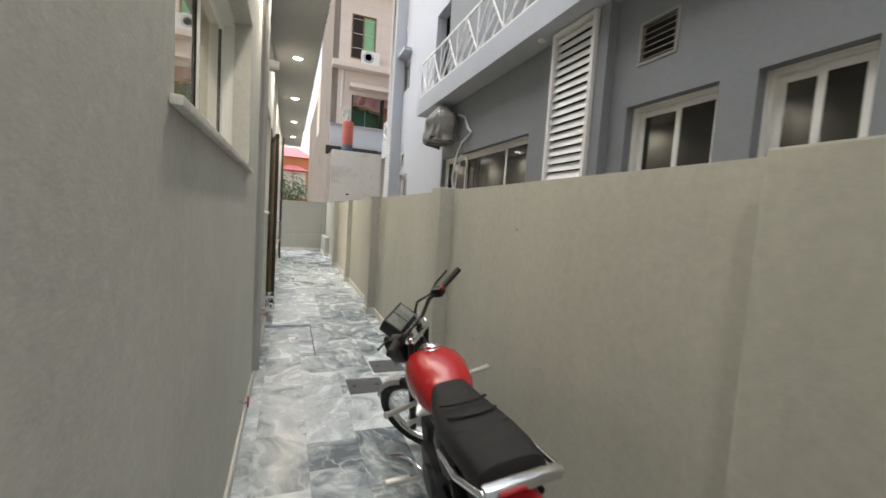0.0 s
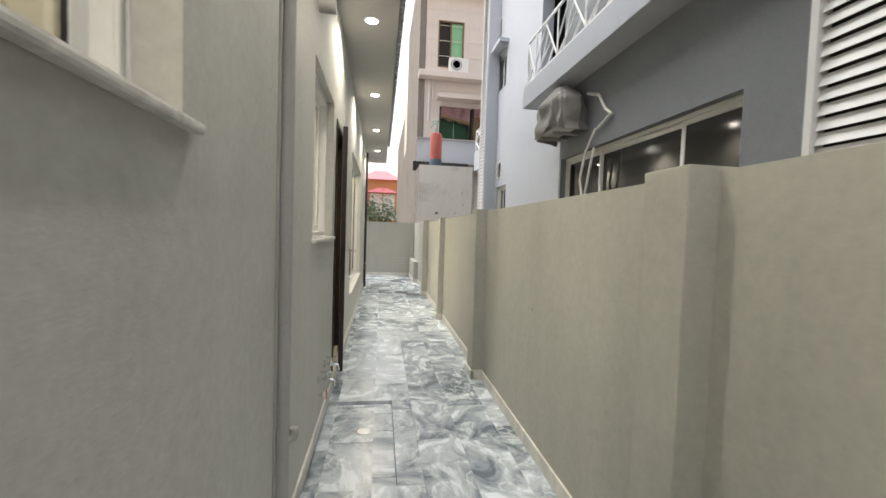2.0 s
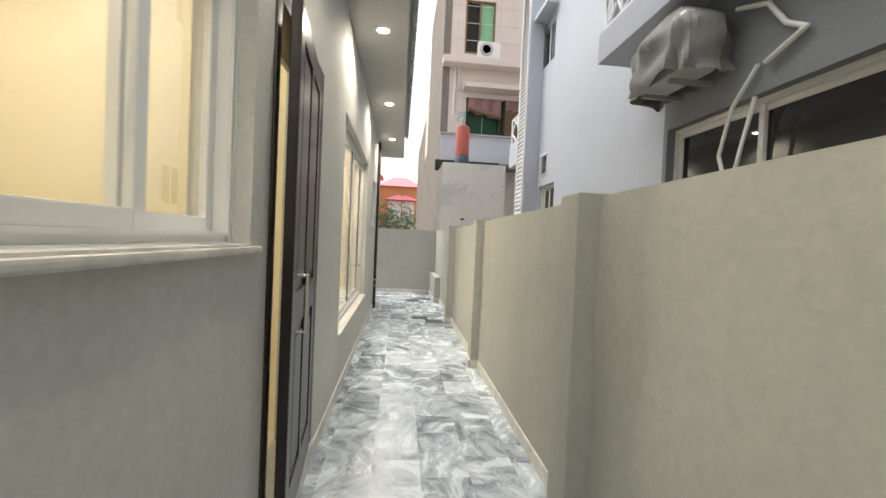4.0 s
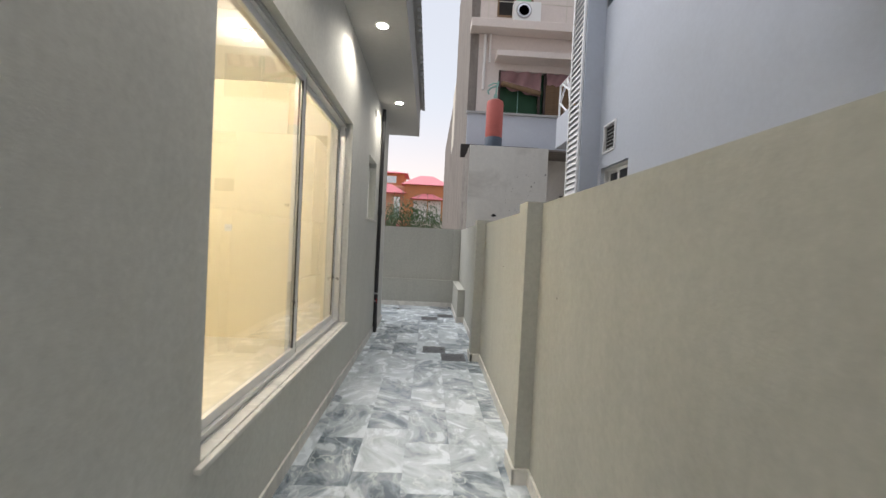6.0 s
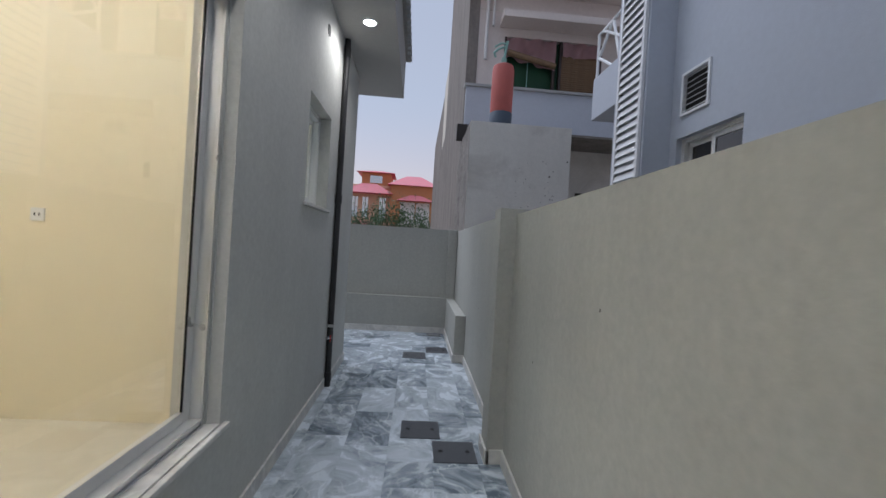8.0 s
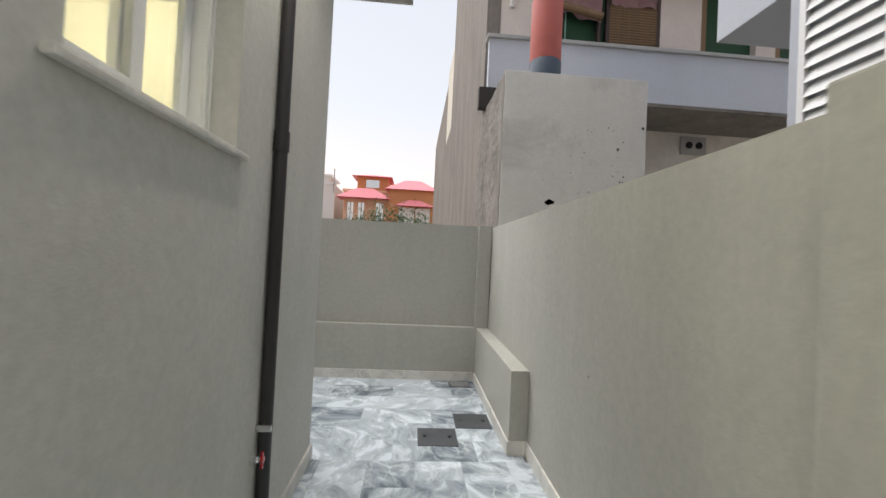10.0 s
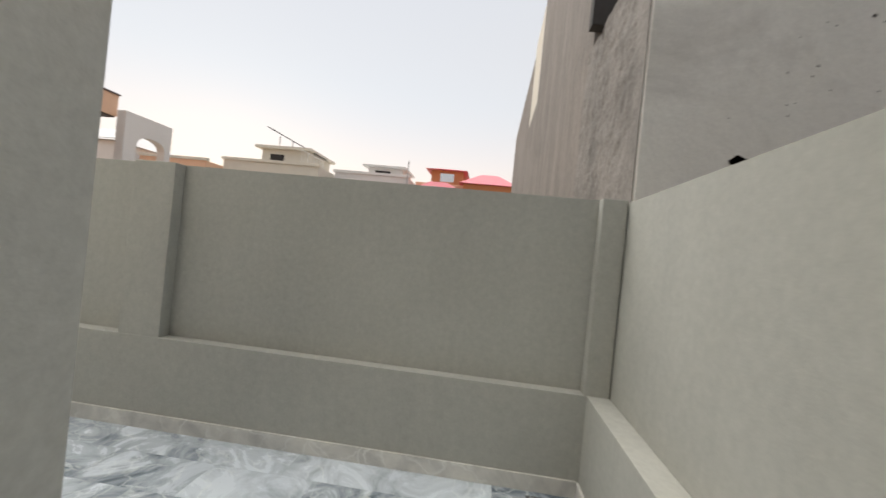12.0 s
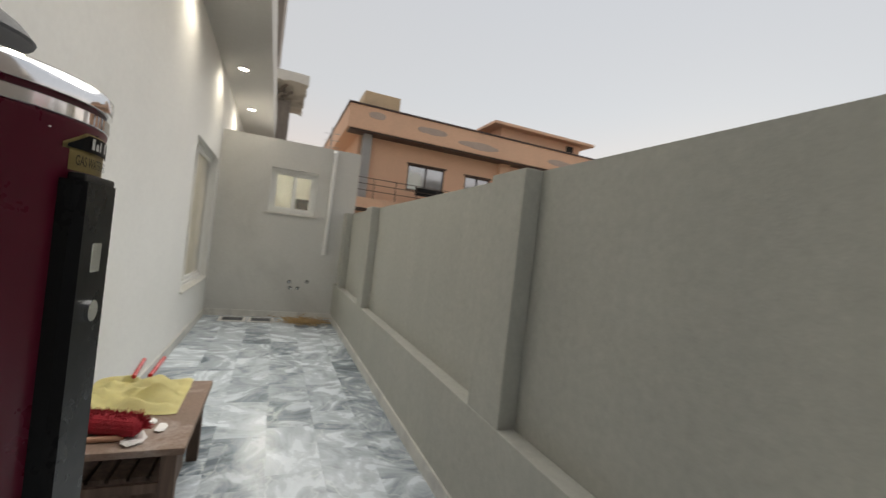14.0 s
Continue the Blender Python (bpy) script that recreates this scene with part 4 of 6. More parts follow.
bmesh.ops.solidify(bm, geom=bm.faces[:], thickness=0.004)
spart("front_mudguard", bm, M_GREYPIPE, "dull grey front mudguard")
fw = wheel("front_wheel", FRONTY, steer)
fw.location = (0, FRONTY - 0.36, WR - 0.80)
bm = bmesh.new()
for a, b, r in (((0, 0.36, 0.80), (0, 0.10, 0.45), 0.02), ((0, 0.34, 0.86), (0, -0.10, 0.66), 0.02), ((0, -0.10, 0.66), (0, -0.12, 0.30), 0.018), ((0, 0.10, 0.45), (0, 0.05, 0.25), 0.018), ((0.09, -0.10, 0.66), (0.09, -0.72, 0.68), 0.014), ((-0.09, -0.10, 0.66), (-0.09, -0.72, 0.68), 0.014), ((0.07, -0.1, 0.32), (0.07, REARY, WR), 0.014), ((-0.07, -0.1, 0.32), (-0.07, REARY, WR), 0.014)):
    tube(bm, a, b, r, seg=12)
part("frame", bm, M_BLACK, bike, "black steel frame", True)
for s in (-1, 1):
    bm = bmesh.new()
    tube(bm, (s * 0.10, REARY, WR), (s * 0.11, -0.46, 0.66), 0.013)
    tube(bm, (s * 0.106, -0.555, 0.40), (s * 0.11, -0.48, 0.62), 0.03)
    part("shock_absorber", bm, M_BLACK, bike, smooth=True)
bm = bmesh.new()
box(bm, -0.11, 0.11, -0.12, 0.16, 0.20, 0.40, 0.03)
tube(bm, (-0.13, -0.02, 0.30), (0.13, -0.02, 0.30), 0.08, seg=24)
for i in range(7):
    box(bm, -0.075, 0.075, 0.12 + i * 0.018, 0.13 + i * 0.018, 0.32 + i * 0.002, 0.48)
part("engine", bm, M_COVER, bike, "dull dark alloy engine", True)
bm = bmesh.new()
bent(bm, [(0.06, 0.25, 0.40), (0.10, 0.28, 0.30), (0.13, 0.10, 0.20), (0.14, -0.25, 0.21)], 0.017, 12)
tube(bm, (0.14, -0.25, 0.21), (0.15, -0.80, 0.28), 0.036, 0.04, seg=18)
part("exhaust", bm, M_STEEL, bike, "chrome exhaust", True)
for s in (-1, 1):
    bm = tube(bmesh.new(), (s * 0.08, 0.10, 0.24), (s * 0.27, 0.10, 0.26), 0.008)
    tube(bm, (s * 0.19, 0.10, 0.255), (s * 0.31, 0.10, 0.262), 0.018, seg=12)
    part("footpeg", bm, M_ALU, bike, "worn grey footpeg", True)
bm = bmesh.new()
bent(bm, [(-0.10, 0.16, 0.22), (-0.16, 0.28, 0.24), (-0.21, 0.30, 0.26)], 0.008)
tube(bm, (-0.18, 0.30, 0.25), (-0.26, 0.30, 0.27), 0.013)
part("gear_pedal", bm, M_STEEL, bike, smooth=True)
guard = part("leg_guard", bent(bmesh.new(), [(-0.056, 0.433, 0.46), (0.0, 0.40, 0.47), (0.06, 0.36, 0.52), (0.25, 0.28, 0.64)], 0.011, 12), M_STEEL, bike, "chrome leg guard bar", True)
for a, b in (((-0.056, 0.433, 0.46), (-0.24, 0.314, 0.493)), ((0.23, 0.28, 0.636), (0.37, 0.366, 0.607)), ((-0.02, 0.45, 0.35), (-0.104, 0.432, 0.35))):
    bm = tube(bmesh.new(), a, b, 0.015, seg=14)
    d = (Vector(b) - Vector(a)).normalized()
    tube(bm, b, Vector(b) + d * 0.012, 0.019, seg=14)
    part("foot_bar", bm, M_ALU, guard, "worn chrome foot bar", True)
part("side_stand", bent(bmesh.new(), [(-0.08, 0.02, 0.24), (-0.17, -0.02, 0.10), (-0.215, -0.03, 0.045)], 0.011), M_STEEL, bike, smooth=True)
bm = loft(bmesh.new(), [ring(y, w, z0, z1, 18) for y, w, z0, z1 in ((-0.50, 0.075, 0.60, 0.70), (-0.70, 0.085, 0.62, 0.72), (-0.84, 0.08, 0.60, 0.69), (-0.95, 0.07, 0.52, 0.60), (-1.0, 0.05, 0.44, 0.50))])
part("rear_mudguard", bm, M_RED, bike, "red rear mudguard", True)
part("tail_light", box(bmesh.new(), -0.055, 0.055, -0.95, -0.87, 0.62, 0.70, 0.015), M_RED, bike, "red tail lamp", True)

# ---- water heater ----
HX, HY = -1.026, 14.777
heater = empty("water_heater", (HX, HY, 0), "tall maroon gas water heater with chrome bands and black panel", "water heater")
R = 0.25
part("body", lathe(bmesh.new(), [(R - 0.03, 0.12), (R - 0.004, 0.13), (R, 0.15), (R, 1.557), (R + 0.004, 1.562), (R + 0.004, 1.569), (R, 1.572), (R, 1.605), (R - 0.004, 1.610)], seg=64), M_MAROON, heater, smooth=True)
part("top_band", lathe(bmesh.new(), [(R + 0.003, 1.570), (R + 0.007, 1.573), (R + 0.007, 1.595), (R + 0.003, 1.598)], seg=64), M_STEEL, heater, "chrome band", True)
part("top_cap", lathe(bmesh.new(), [(R + 0.002, 1.606), (R + 0.010, 1.609), (R + 0.010, 1.639), (R + 0.002, 1.649), (R - 0.03, 1.660), (R - 0.16, 1.680), (0.05, 1.687)], seg=64), M_STEEL, heater, "dusty chrome lid", True)
part("flue", lathe(bmesh.new(), [(0.055, 1.68), (0.055, 1.735), (0.06, 1.74)], seg=24), M_STEEL, heater, smooth=True)
part("flue_hood", lathe(bmesh.new(), [(0.10, 1.726), (0.125, 1.720), (0.128, 1.726), (0.105, 1.753), (0.065, 1.78), (0.055, 1.86), (0.05, 1.93), (0.03, 1.935)], seg=32), M_COVER, heater, "dark grey metal draught hood", True)
ang = radians(88)


def on_heater(bm, turn=ang):
    bmesh.ops.transform(bm, matrix=Matrix.Rotation(turn - math.pi / 2, 4, 'Z'), verts=bm.verts[:])
    return bm


bm = loft(bmesh.new(), [[(-0.085, R - 0.03, z), (-0.085, R + 0.008, z), (-0.065, R + 0.022, z), (0.065, R + 0.022, z), (0.085, R + 0.008, z), (0.085, R - 0.03, z)] for z in (0.22, 1.46)])
panel = part("control_panel", on_heater(bm), M_PANEL, heater, "black vertical control cover")
part("lid_edge", on_heater(box(bmesh.new(), -0.07, 0.07, R - 0.01, R + 0.018, 1.458, 1.475, 0.006)), M_BLACK, panel)
M_PLATE = material("gold_badge", (0.42, 0.33, 0.14), 0.35, 0.1, 40, metal=0.7)
part("indicator_plate", on_heater(box(bmesh.new(), -0.02, 0.02, R + 0.020, R + 0.025, 1.28, 1.34, 0.003)), M_STEEL, panel, "small steel plate")
part("dial", on_heater(tube(bmesh.new(), (0, R + 0.020, 1.20), (0, R + 0.029, 1.20), 0.022, seg=20)), M_STEEL, panel, "round steel knob", True)
def curved_plate(a0, a1, z0, z1, r, thick=0.003, n=8):
    """A thin plate that follows the round of the heater."""
    bm = bmesh.new()
    cols = [[bm.verts.new((r * math.sin(a0 + (a1 - a0) * i / n), r * math.cos(a0 + (a1 - a0) * i / n), z)) for z in (z0, z1)] for i in range(n + 1)]
    for p, q in zip(cols, cols[1:]):
        bm.faces.new((p[0], q[0], q[1], p[1]))
    bmesh.ops.solidify(bm, geom=bm.faces[:], thickness=-thick)
    return bm


BA = radians(92)


def gable_plate(half, shoulder, z0, z1, z2, r, n=16):
    """A thin curved plate whose top rises to a flat-topped gable."""
    bm = bmesh.new()
    cols = []
    for i in range(n + 1):
        a = -half + 2 * half * i / n
        top = z1 + (z2 - z1) * min(1.0, max(0.0, (half - abs(a)) / (half - shoulder)))
        cols.append([bm.verts.new((r * math.sin(a), r * math.cos(a), z)) for z in (z0, top)])
    for p, q in zip(cols, cols[1:]):
        bm.faces.new((p[0], q[0], q[1], p[1]))
    bmesh.ops.solidify(bm, geom=bm.faces[:], thickness=-0.003)
    return bm


badge = part("badge", on_heater(curved_plate(-0.36, 0.36, 1.478, 1.517, R + 0.001), BA), M_PLATE, heater, "black and gold maker's plate")
part("badge_top", on_heater(gable_plate(0.42, 0.20, 1.517, 1.527, 1.556, R + 0.001), BA), M_PLATE, badge)
part("badge_field", on_heater(gable_plate(0.395, 0.19, 1.5195, 1.525, 1.552, R + 0.0045), BA), M_PANEL, badge, "black field")
for a0, a1, z0, z1 in ((0.13, 0.17, 1.526, 1.548), (0.07, 0.11, 1.526, 1.540), (0.02, 0.05, 1.526, 1.547), (-0.08, -0.04, 1.526, 1.548), (-0.15, -0.11, 1.526, 1.540), (-0.22, -0.18, 1.526, 1.540)):
    part("lettering", on_heater(curved_plate(a0, a1, z0, z1, R + 0.0078, 0.002, 2), BA), M_WHITE, badge, "pale lettering bar")
words = bpy.data.curves.new("words", 'FONT')
words.body, words.size = "GAS WATER HEATER", 0.030
words.align_x, words.align_y = 'CENTER', 'CENTER'
words_ob = new("words", words)
bpy.context.view_layer.update()
flat = bpy.data.meshes.new_from_object(words_ob.evaluated_get(bpy.context.evaluated_depsgraph_get()))
bpy.data.objects.remove(words_ob)
bm = bmesh.new()
bm.from_mesh(flat)
wide = max(v.co.x for v in bm.verts)
for v in bm.verts:                            # bend the line of words round the heater
    a = -v.co.x / wide * 0.32
    v.co = Vector(((R + 0.0052) * math.sin(a), (R + 0.0052) * math.cos(a), 1.4975 + v.co.y * 0.9))
part("lettering", on_heater(bm, BA), M_BLACK, badge, "dark printed words on gold")
for a0, z0 in ((math.radians(62), 1.545), (math.radians(61), 1.585)):
    part("rivet", lathe(bmesh.new(), [(0.003, 0), (0.002, 0.002)], (R * math.cos(a0), R * math.sin(a0), z0), 8), M_WHITE, heater, "small pale rivet")
for i in range(3):
    a = radians(30 + 120 * i)
    part("leg", tube(bmesh.new(), (0.2 * math.cos(a), 0.2 * math.sin(a), 0.0), (0.19 * math.cos(a), 0.19 * math.sin(a), 0.14), 0.02), M_BLACK, heater)
part("scratch", on_heater(box(bmesh.new(), -0.03, 0.025, R - 0.003, R + 0.001, 1.395, 1.404, 0.0), radians(40)), M_WHITE, heater, "white paint smear")

# ---- work table with things on it ----
TX0, TX1, TY0, TY1, TZ = -2.80, -1.95, 14.56, 15.13, 0.45
table = empty("work_table", ((TX0 + TX1) / 2, (TY0 + TY1) / 2, 0), "low worn brown wooden table, dusty and paint-spotted", "table")
wpart("tabletop", box(bmesh.new(), TX0, TX1, TY0, TY1, TZ - 0.03, TZ, 0.006), M_TABLETOP, table)
for x in (TX0 + 0.03, TX1 - 0.09):
    for y in (TY0 + 0.03, TY1 - 0.09):
        wpart("leg", box(bmesh.new(), x, x + 0.06, y, y + 0.06, 0.0, TZ - 0.031, 0.006), M_TABLE, table)
wpart("rail", box(bmesh.new(), TX1 - 0.055, TX1 - 0.035, TY0 + 0.09, TY1 - 0.09, TZ - 0.20, TZ - 0.16, 0.003), M_TABLE, table)
wpart("apron", box(bmesh.new(), TX0 + 0.09, TX1 - 0.09, TY1 - 0.055, TY1 - 0.035, TZ - 0.10, TZ - 0.03, 0.003), M_TABLE, table)
# cloth: folded sheet with ridges
def draped(name, x0, x1, y0, y1, z, amp, mat, label, category, seed, n=26):
    bm = bmesh.new()
    g = []
    for i in range(n + 1):
        row = []
        for j in range(n + 1):
            u, v = i / n, j / n
            e = min(u, v, 1 - u, 1 - v)
            h = abs(noise.noise(Vector((u * 4 + seed, v * 3, 0.3)))) * amp * min(1, e * 6 + 0.15)
            h += max(0, noise.noise(Vector((u * 9, v * 7 + seed, 1.3)))) * amp * 0.4 * min(1, e * 5)
            wob = 0.03 * noise.noise(Vector((u * 3, v * 3, seed)))
            row.append(bm.verts.new((x0 + (x1 - x0) * u + wob, y0 + (y1 - y0) * v + wob * (1 - 2 * u), z + 0.004 + h)))
        g.append(row)
    for i in range(n):
        for j in range(n):
            bm.faces.new((g[i][j], g[i + 1][j], g[i + 1][j + 1], g[i][j + 1]))
    bmesh.ops.solidify(bm, geom=bm.faces[:], thickness=0.004)
    return tagged(mesh_object(name, bm, mat, True), label, category)


draped("dust_cloth", -2.80, -2.30, 14.56, 15.03, TZ, 0.115, M_YCLOTH, "crumpled pale yellow cloth on the work table", "cloth", 2)
brush = empty("dust_brush", (-2.12, 14.80, TZ), "red bristled brush with a wooden handle on the table", "brush")
M_HANDLE = material("pale_worn_wood", (0.45, 0.25, 0.16), 0.7, 0.2, 30)
M_BRISTLE = material("dark_red_bristles", (0.30, 0.012, 0.022), 0.9, 0.4, 60, 0.8, 120)
bm = bmesh.new()
rb = random.Random(8)
for i in range(1100):
    a = rb.uniform(0, 6.28)
    t = rb.uniform(-0.14, 0.13)
    d = Vector((rb.gauss(0, 0.3), math.cos(a), abs(math.sin(a))))
    tube(bm, (-2.12 + t * 0.35, 14.80 + t, TZ + 0.045), Vector((-2.12 + t * 0.35, 14.80 + t, TZ + 0.045)) + d * 0.060, 0.0022, 0.0014, seg=4, caps=False)
loft(bm, [ring(y, w, TZ + 0.046 - w * 0.75, TZ + 0.046 + w * 0.9, 16, 2.4, cx=-2.12 + (y - 14.80) * 0.35) for y, w in ((14.64, 0.02), (14.66, 0.048), (14.80, 0.056), (14.92, 0.052), (14.945, 0.02))])
wpart("bristles", bm, M_BRISTLE, brush, "dark red bristles")
wpart("handle", loft(bmesh.new(), [ring(y, w, TZ + 0.001, TZ + 0.001 + 1.6 * w, 12, 2.4, cx=-2.05) for y, w in ((14.58, 0.008), (14.60, 0.013), (14.86, 0.014), (14.89, 0.008))]), M_HANDLE, brush, "pale wooden handle", True)
bm = loft(bmesh.new(), [ring(y, 0.028, TZ + 0.002, TZ + 0.05, 14) for y in (14.58, 14.66, 14.78)])
bmesh.ops.translate(bm, verts=bm.verts[:], vec=(-2.20, 0, 0))
tagged(mesh_object("dark_bottle", bm, M_BLACK, True), "dark bottle lying on the work table", "bottle")
for i, (x, y, w) in enumerate(((-2.05, 14.92, 0.09), (-2.15, 15.0, 0.06), (-2.0, 14.70, 0.07), (-2.22, 14.95, 0.05))):
    bm = bmesh.new()
    vs = [bm.verts.new((x + w * (0.6 + 0.4 * rb.random()) * math.cos(k), y + 0.6 * w * (0.6 + 0.4 * rb.random()) * math.sin(k), TZ + 0.002 + 0.012 * rb.random())) for k in [0, 0.9, 1.8, 2.7, 3.6, 4.5, 5.4]]
    bm.faces.new(vs)
    bmesh.ops.solidify(bm, geom=bm.faces[:], thickness=0.003)
    tagged(mesh_object("plaster_scrap", bm, M_WHITEF), "scrap of dry white filler on the table", "scrap", "filler scraps")
crate = empty("wooden_crate", (-2.38, 14.85, 0), "brown slatted wooden crate under the table", "crate")
for i in range(5):
    wpart("slat", box(bmesh.new(), -2.62, -2.14, 14.68 + i * 0.075, 14.74 + i * 0.075, 0.22, 0.24, 0.003), M_TABLE, crate)
for y in (14.68, 15.02):
    wpart("slat", box(bmesh.new(), -2.62, -2.14, y, y + 0.02, 0.02, 0.20, 0.003), M_TABLE, crate)
for x in (-2.60, -2.18):
    wpart("batten", box(bmesh.new(), x, x + 0.03, 14.70, 15.02, 0.0, 0.219, 0.003), M_TABLE, crate)
pl = empty("pliers", (-2.78, 14.80, TZ), "red-handled pliers lying on the yellow cloth", "tool")
for dx in (0.0, 0.09):
    wpart("handle", tube(bmesh.new(), (-2.70 - dx * 0.2, 14.745 + dx * 0.8, TZ + 0.06), (-2.88 - dx * 0.4, 14.745 + dx * 1.05, TZ + 0.105), 0.012), M_RED, pl, "red handle", True)
st = empty("straw_pile", (KX + 0.35, 15.95, 0), "heap of dry straw and cuttings on the paving", "straw", kind="stuff")
M_STRAW = material("dry_straw", (0.42, 0.29, 0.14), 0.9, 0.3, 40)
bm = bmesh.new()
for i in range(260):
    x, y, a = KX + 0.35 + rb.gauss(0, 0.10), 15.95 + rb.gauss(0, 0.16), rb.uniform(0, 6.28)
    z = 0.01 + abs(rb.gauss(0, 0.025))
    tube(bm, (x, y, z), (x + 0.16 * math.cos(a), y + 0.16 * math.sin(a), max(0.006, z + rb.gauss(0, 0.02))), 0.004, seg=4, caps=False)
wpart("stalks", bm, M_STRAW, st)
dp = empty("white_downpipe", (KX, 16.13, 1.13), "white plastic downpipe on the cross wall", "pipe")
wpart("pipe", tube(bmesh.new(), (KX + 0.05, 16.18, 1.10), (KX + 0.05, 16.19, 2.80), 0.035, seg=18), M_WHITE, dp, smooth=True)
wpart("elbow", bent(bmesh.new(), [(KX + 0.05, 16.19, 2.76), (KX + 0.04, 16.19, 2.82), (KX - 0.02, 16.19, 2.85)], 0.037, 14), M_WHITE, dp, smooth=True)
for y, z in ((15.68, 0.60), (15.96, 0.62), (15.70, 0.50), (15.82, 0.50)):
    t = empty("wall_fitting", (KX, y, z), "small chrome plumbing outlet on the cross wall", "tap", "yard outlets")
    part("body", tube(bmesh.new(), (-0.004, 0, 0), (0.05, 0, 0), 0.014), M_STEEL, t, smooth=True)
    part("flange", tube(bmesh.new(), (-0.002, 0, 0), (0.010, 0, 0), 0.028), M_BLACK, t, smooth=True)

boiler = empty("wall_cabinet", (-9.6, 15.95, 1.55), "dark appliance hung on the outhouse wall", "appliance")
wpart("casing", box(bmesh.new(), -9.60, -9.30, 15.72, 16.12, 1.50, 2.15, 0.02), M_BLACK, boiler)
wpart("front_panel", box(bmesh.new(), -9.299, -9.285, 15.75, 16.09, 1.78, 2.10, 0.006), M_DGLASS, boiler, "dark glossy front")

# small nail holes and dents in the boundary wall
rb = random.Random(21)
for y, z in ((8.05, 0.62), (9.05, 1.25), (10.7, 1.32), (13.6, 0.88), (14.2, 1.1), (5.1, 1.02), (2.4, 1.52), (7.4, 1.4), (11.5, 0.9), (2.9, 0.7)):
    bm = lathe(bmesh.new(), [(0.0045, 0.0), (0.0045, 0.001), (0.002, 0.0015)], seg=9)
    bmesh.ops.transform(bm, matrix=Matrix.Translation((RW - 0.0005 + rwx(y), y, z)) @ Matrix.Rotation(radians(-90), 4, 'Y') @ Matrix.Diagonal((1 + rb.random(), 1, 1, 1)), verts=bm.verts[:])
    ob = mesh_object("nail_hole", bm, M_DARK)
    ob.parent = bpy.data.objects["wall_boundary_side"]

# ---- the house next door ----
def louvre(name, face, y0, y1, z0, z1, n, label, depth=0.06, group="", slats=None, open_slats=False, rim=None):
    """A louvred steel panel whose outer side looks to -x at depth face."""
    v = empty(name, (face, (y0 + y1) / 2, z0), label, "louvre", group)
    bm = bmesh.new()
    f = 0.028 if open_slats else 0.05
    wide, tilt = (0.33, 55) if open_slats else (0.46, 22)
    for a, b, c, d in ((y0, y0 + f, z0, z1), (y1 - f, y1, z0, z1), (y0 + f, y1 - f, z0, z0 + f), (y0 + f, y1 - f, z1 - f, z1)):
        box(bm, face, face + depth, a, b, c, d, 0.004)
    wpart("frame", bm, rim or M_RAIL, v)
    # near-black sheet in place of the unlit space behind the slats
    wpart("backing", box(bmesh.new(), face + depth + 0.01, face + depth + 0.016, y0 + 0.01, y1 - 0.01, z0 + 0.01, z1 - 0.01), M_DARK, v)
    step = (z1 - z0 - 2 * f) / n
    me = None
    for i in range(n):
        z = z0 + f + (i + 0.5) * step
        if me is None:
            bm = bmesh.new()
            box(bm, -0.003, 0.003, -(y1 - y0) / 2 + f, (y1 - y0) / 2 - f, -wide * step, wide * step)
            bmesh.ops.rotate(bm, verts=bm.verts[:], cent=(0, 0, 0), matrix=Matrix.Rotation(radians(tilt), 3, 'Y'))
            ob = mesh_object("slat", bm, slats or M_RAIL)
            me = ob.data
        else:
            ob = new("slat", me)
        ob.parent = v
        ob.location = (depth / 2, 0, z - z0)
    return v


NX = 3.10
near = empty("neighbour_house", (NX, 4.0, -0.06), "blue-grey painted two-storey house next door", "house")
wins = [(1.62, 2.25, 1.15, 2.73), (2.53, 3.44, 1.15, 2.73), (5.18, 8.52, 1.15, 2.78), (2.95, 3.34, 3.10, 3.45), (8.0, 9.0, 4.3, 6.6)]
wpart("wall", panel_wall(bmesh.new(), 'y', -6.0, 8.58, -0.06, 7.5, NX, NX + 0.25, [w for w in wins if w[1] < 8.6]), M_NEAR, near)
wpart("return_wall", box(bmesh.new(), NX + 0.25, 3.9, 8.40, 8.58, -0.06, 7.5), M_NEAR, near)
wpart("roof", box(bmesh.new(), NX, 9.0, -6.0, 8.58, 7.5, 7.7), M_NEAR, near)
wpart("pale_wall", panel_wall(bmesh.new(), 'y', 8.58, 14.35, -0.06, 10.5, 3.45, 3.70, [(12.58, 13.50, 1.6, 2.84), (13.03, 13.44, 3.08, 3.50), (12.92, 14.0, 5.5, 6.5), (13.45, 13.75, 7.0, 7.5), (9.3, 10.5, 4.3, 6.6)]), M_PALE, near, "pale blue painted wall")
wpart("pale_end_wall", box(bmesh.new(), 3.70, 9.0, 14.15, 14.35, -0.06, 10.5), M_PALE, near)
# black sheets behind the openings replace the rooms' own darkness
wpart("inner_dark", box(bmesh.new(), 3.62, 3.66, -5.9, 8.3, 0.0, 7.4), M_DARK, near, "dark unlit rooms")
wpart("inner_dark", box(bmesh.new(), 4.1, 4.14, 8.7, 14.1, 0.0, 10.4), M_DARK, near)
wpart("pilaster", box(bmesh.new(), 2.99, NX + 0.01, 3.66, 3.80, -0.06, 3.80, 0.006), M_NEAR, near)
wpart("balcony_slab", box(bmesh.new(), 2.735, NX + 0.001, -6.0, 9.42, 3.80, 4.16, 0.01), M_PALE, near, "balcony slab")
wpart("balcony_slab", box(bmesh.new(), NX + 0.001, 3.449, 8.581, 9.418, 3.80, 4.16), M_PALE, near, "balcony slab")
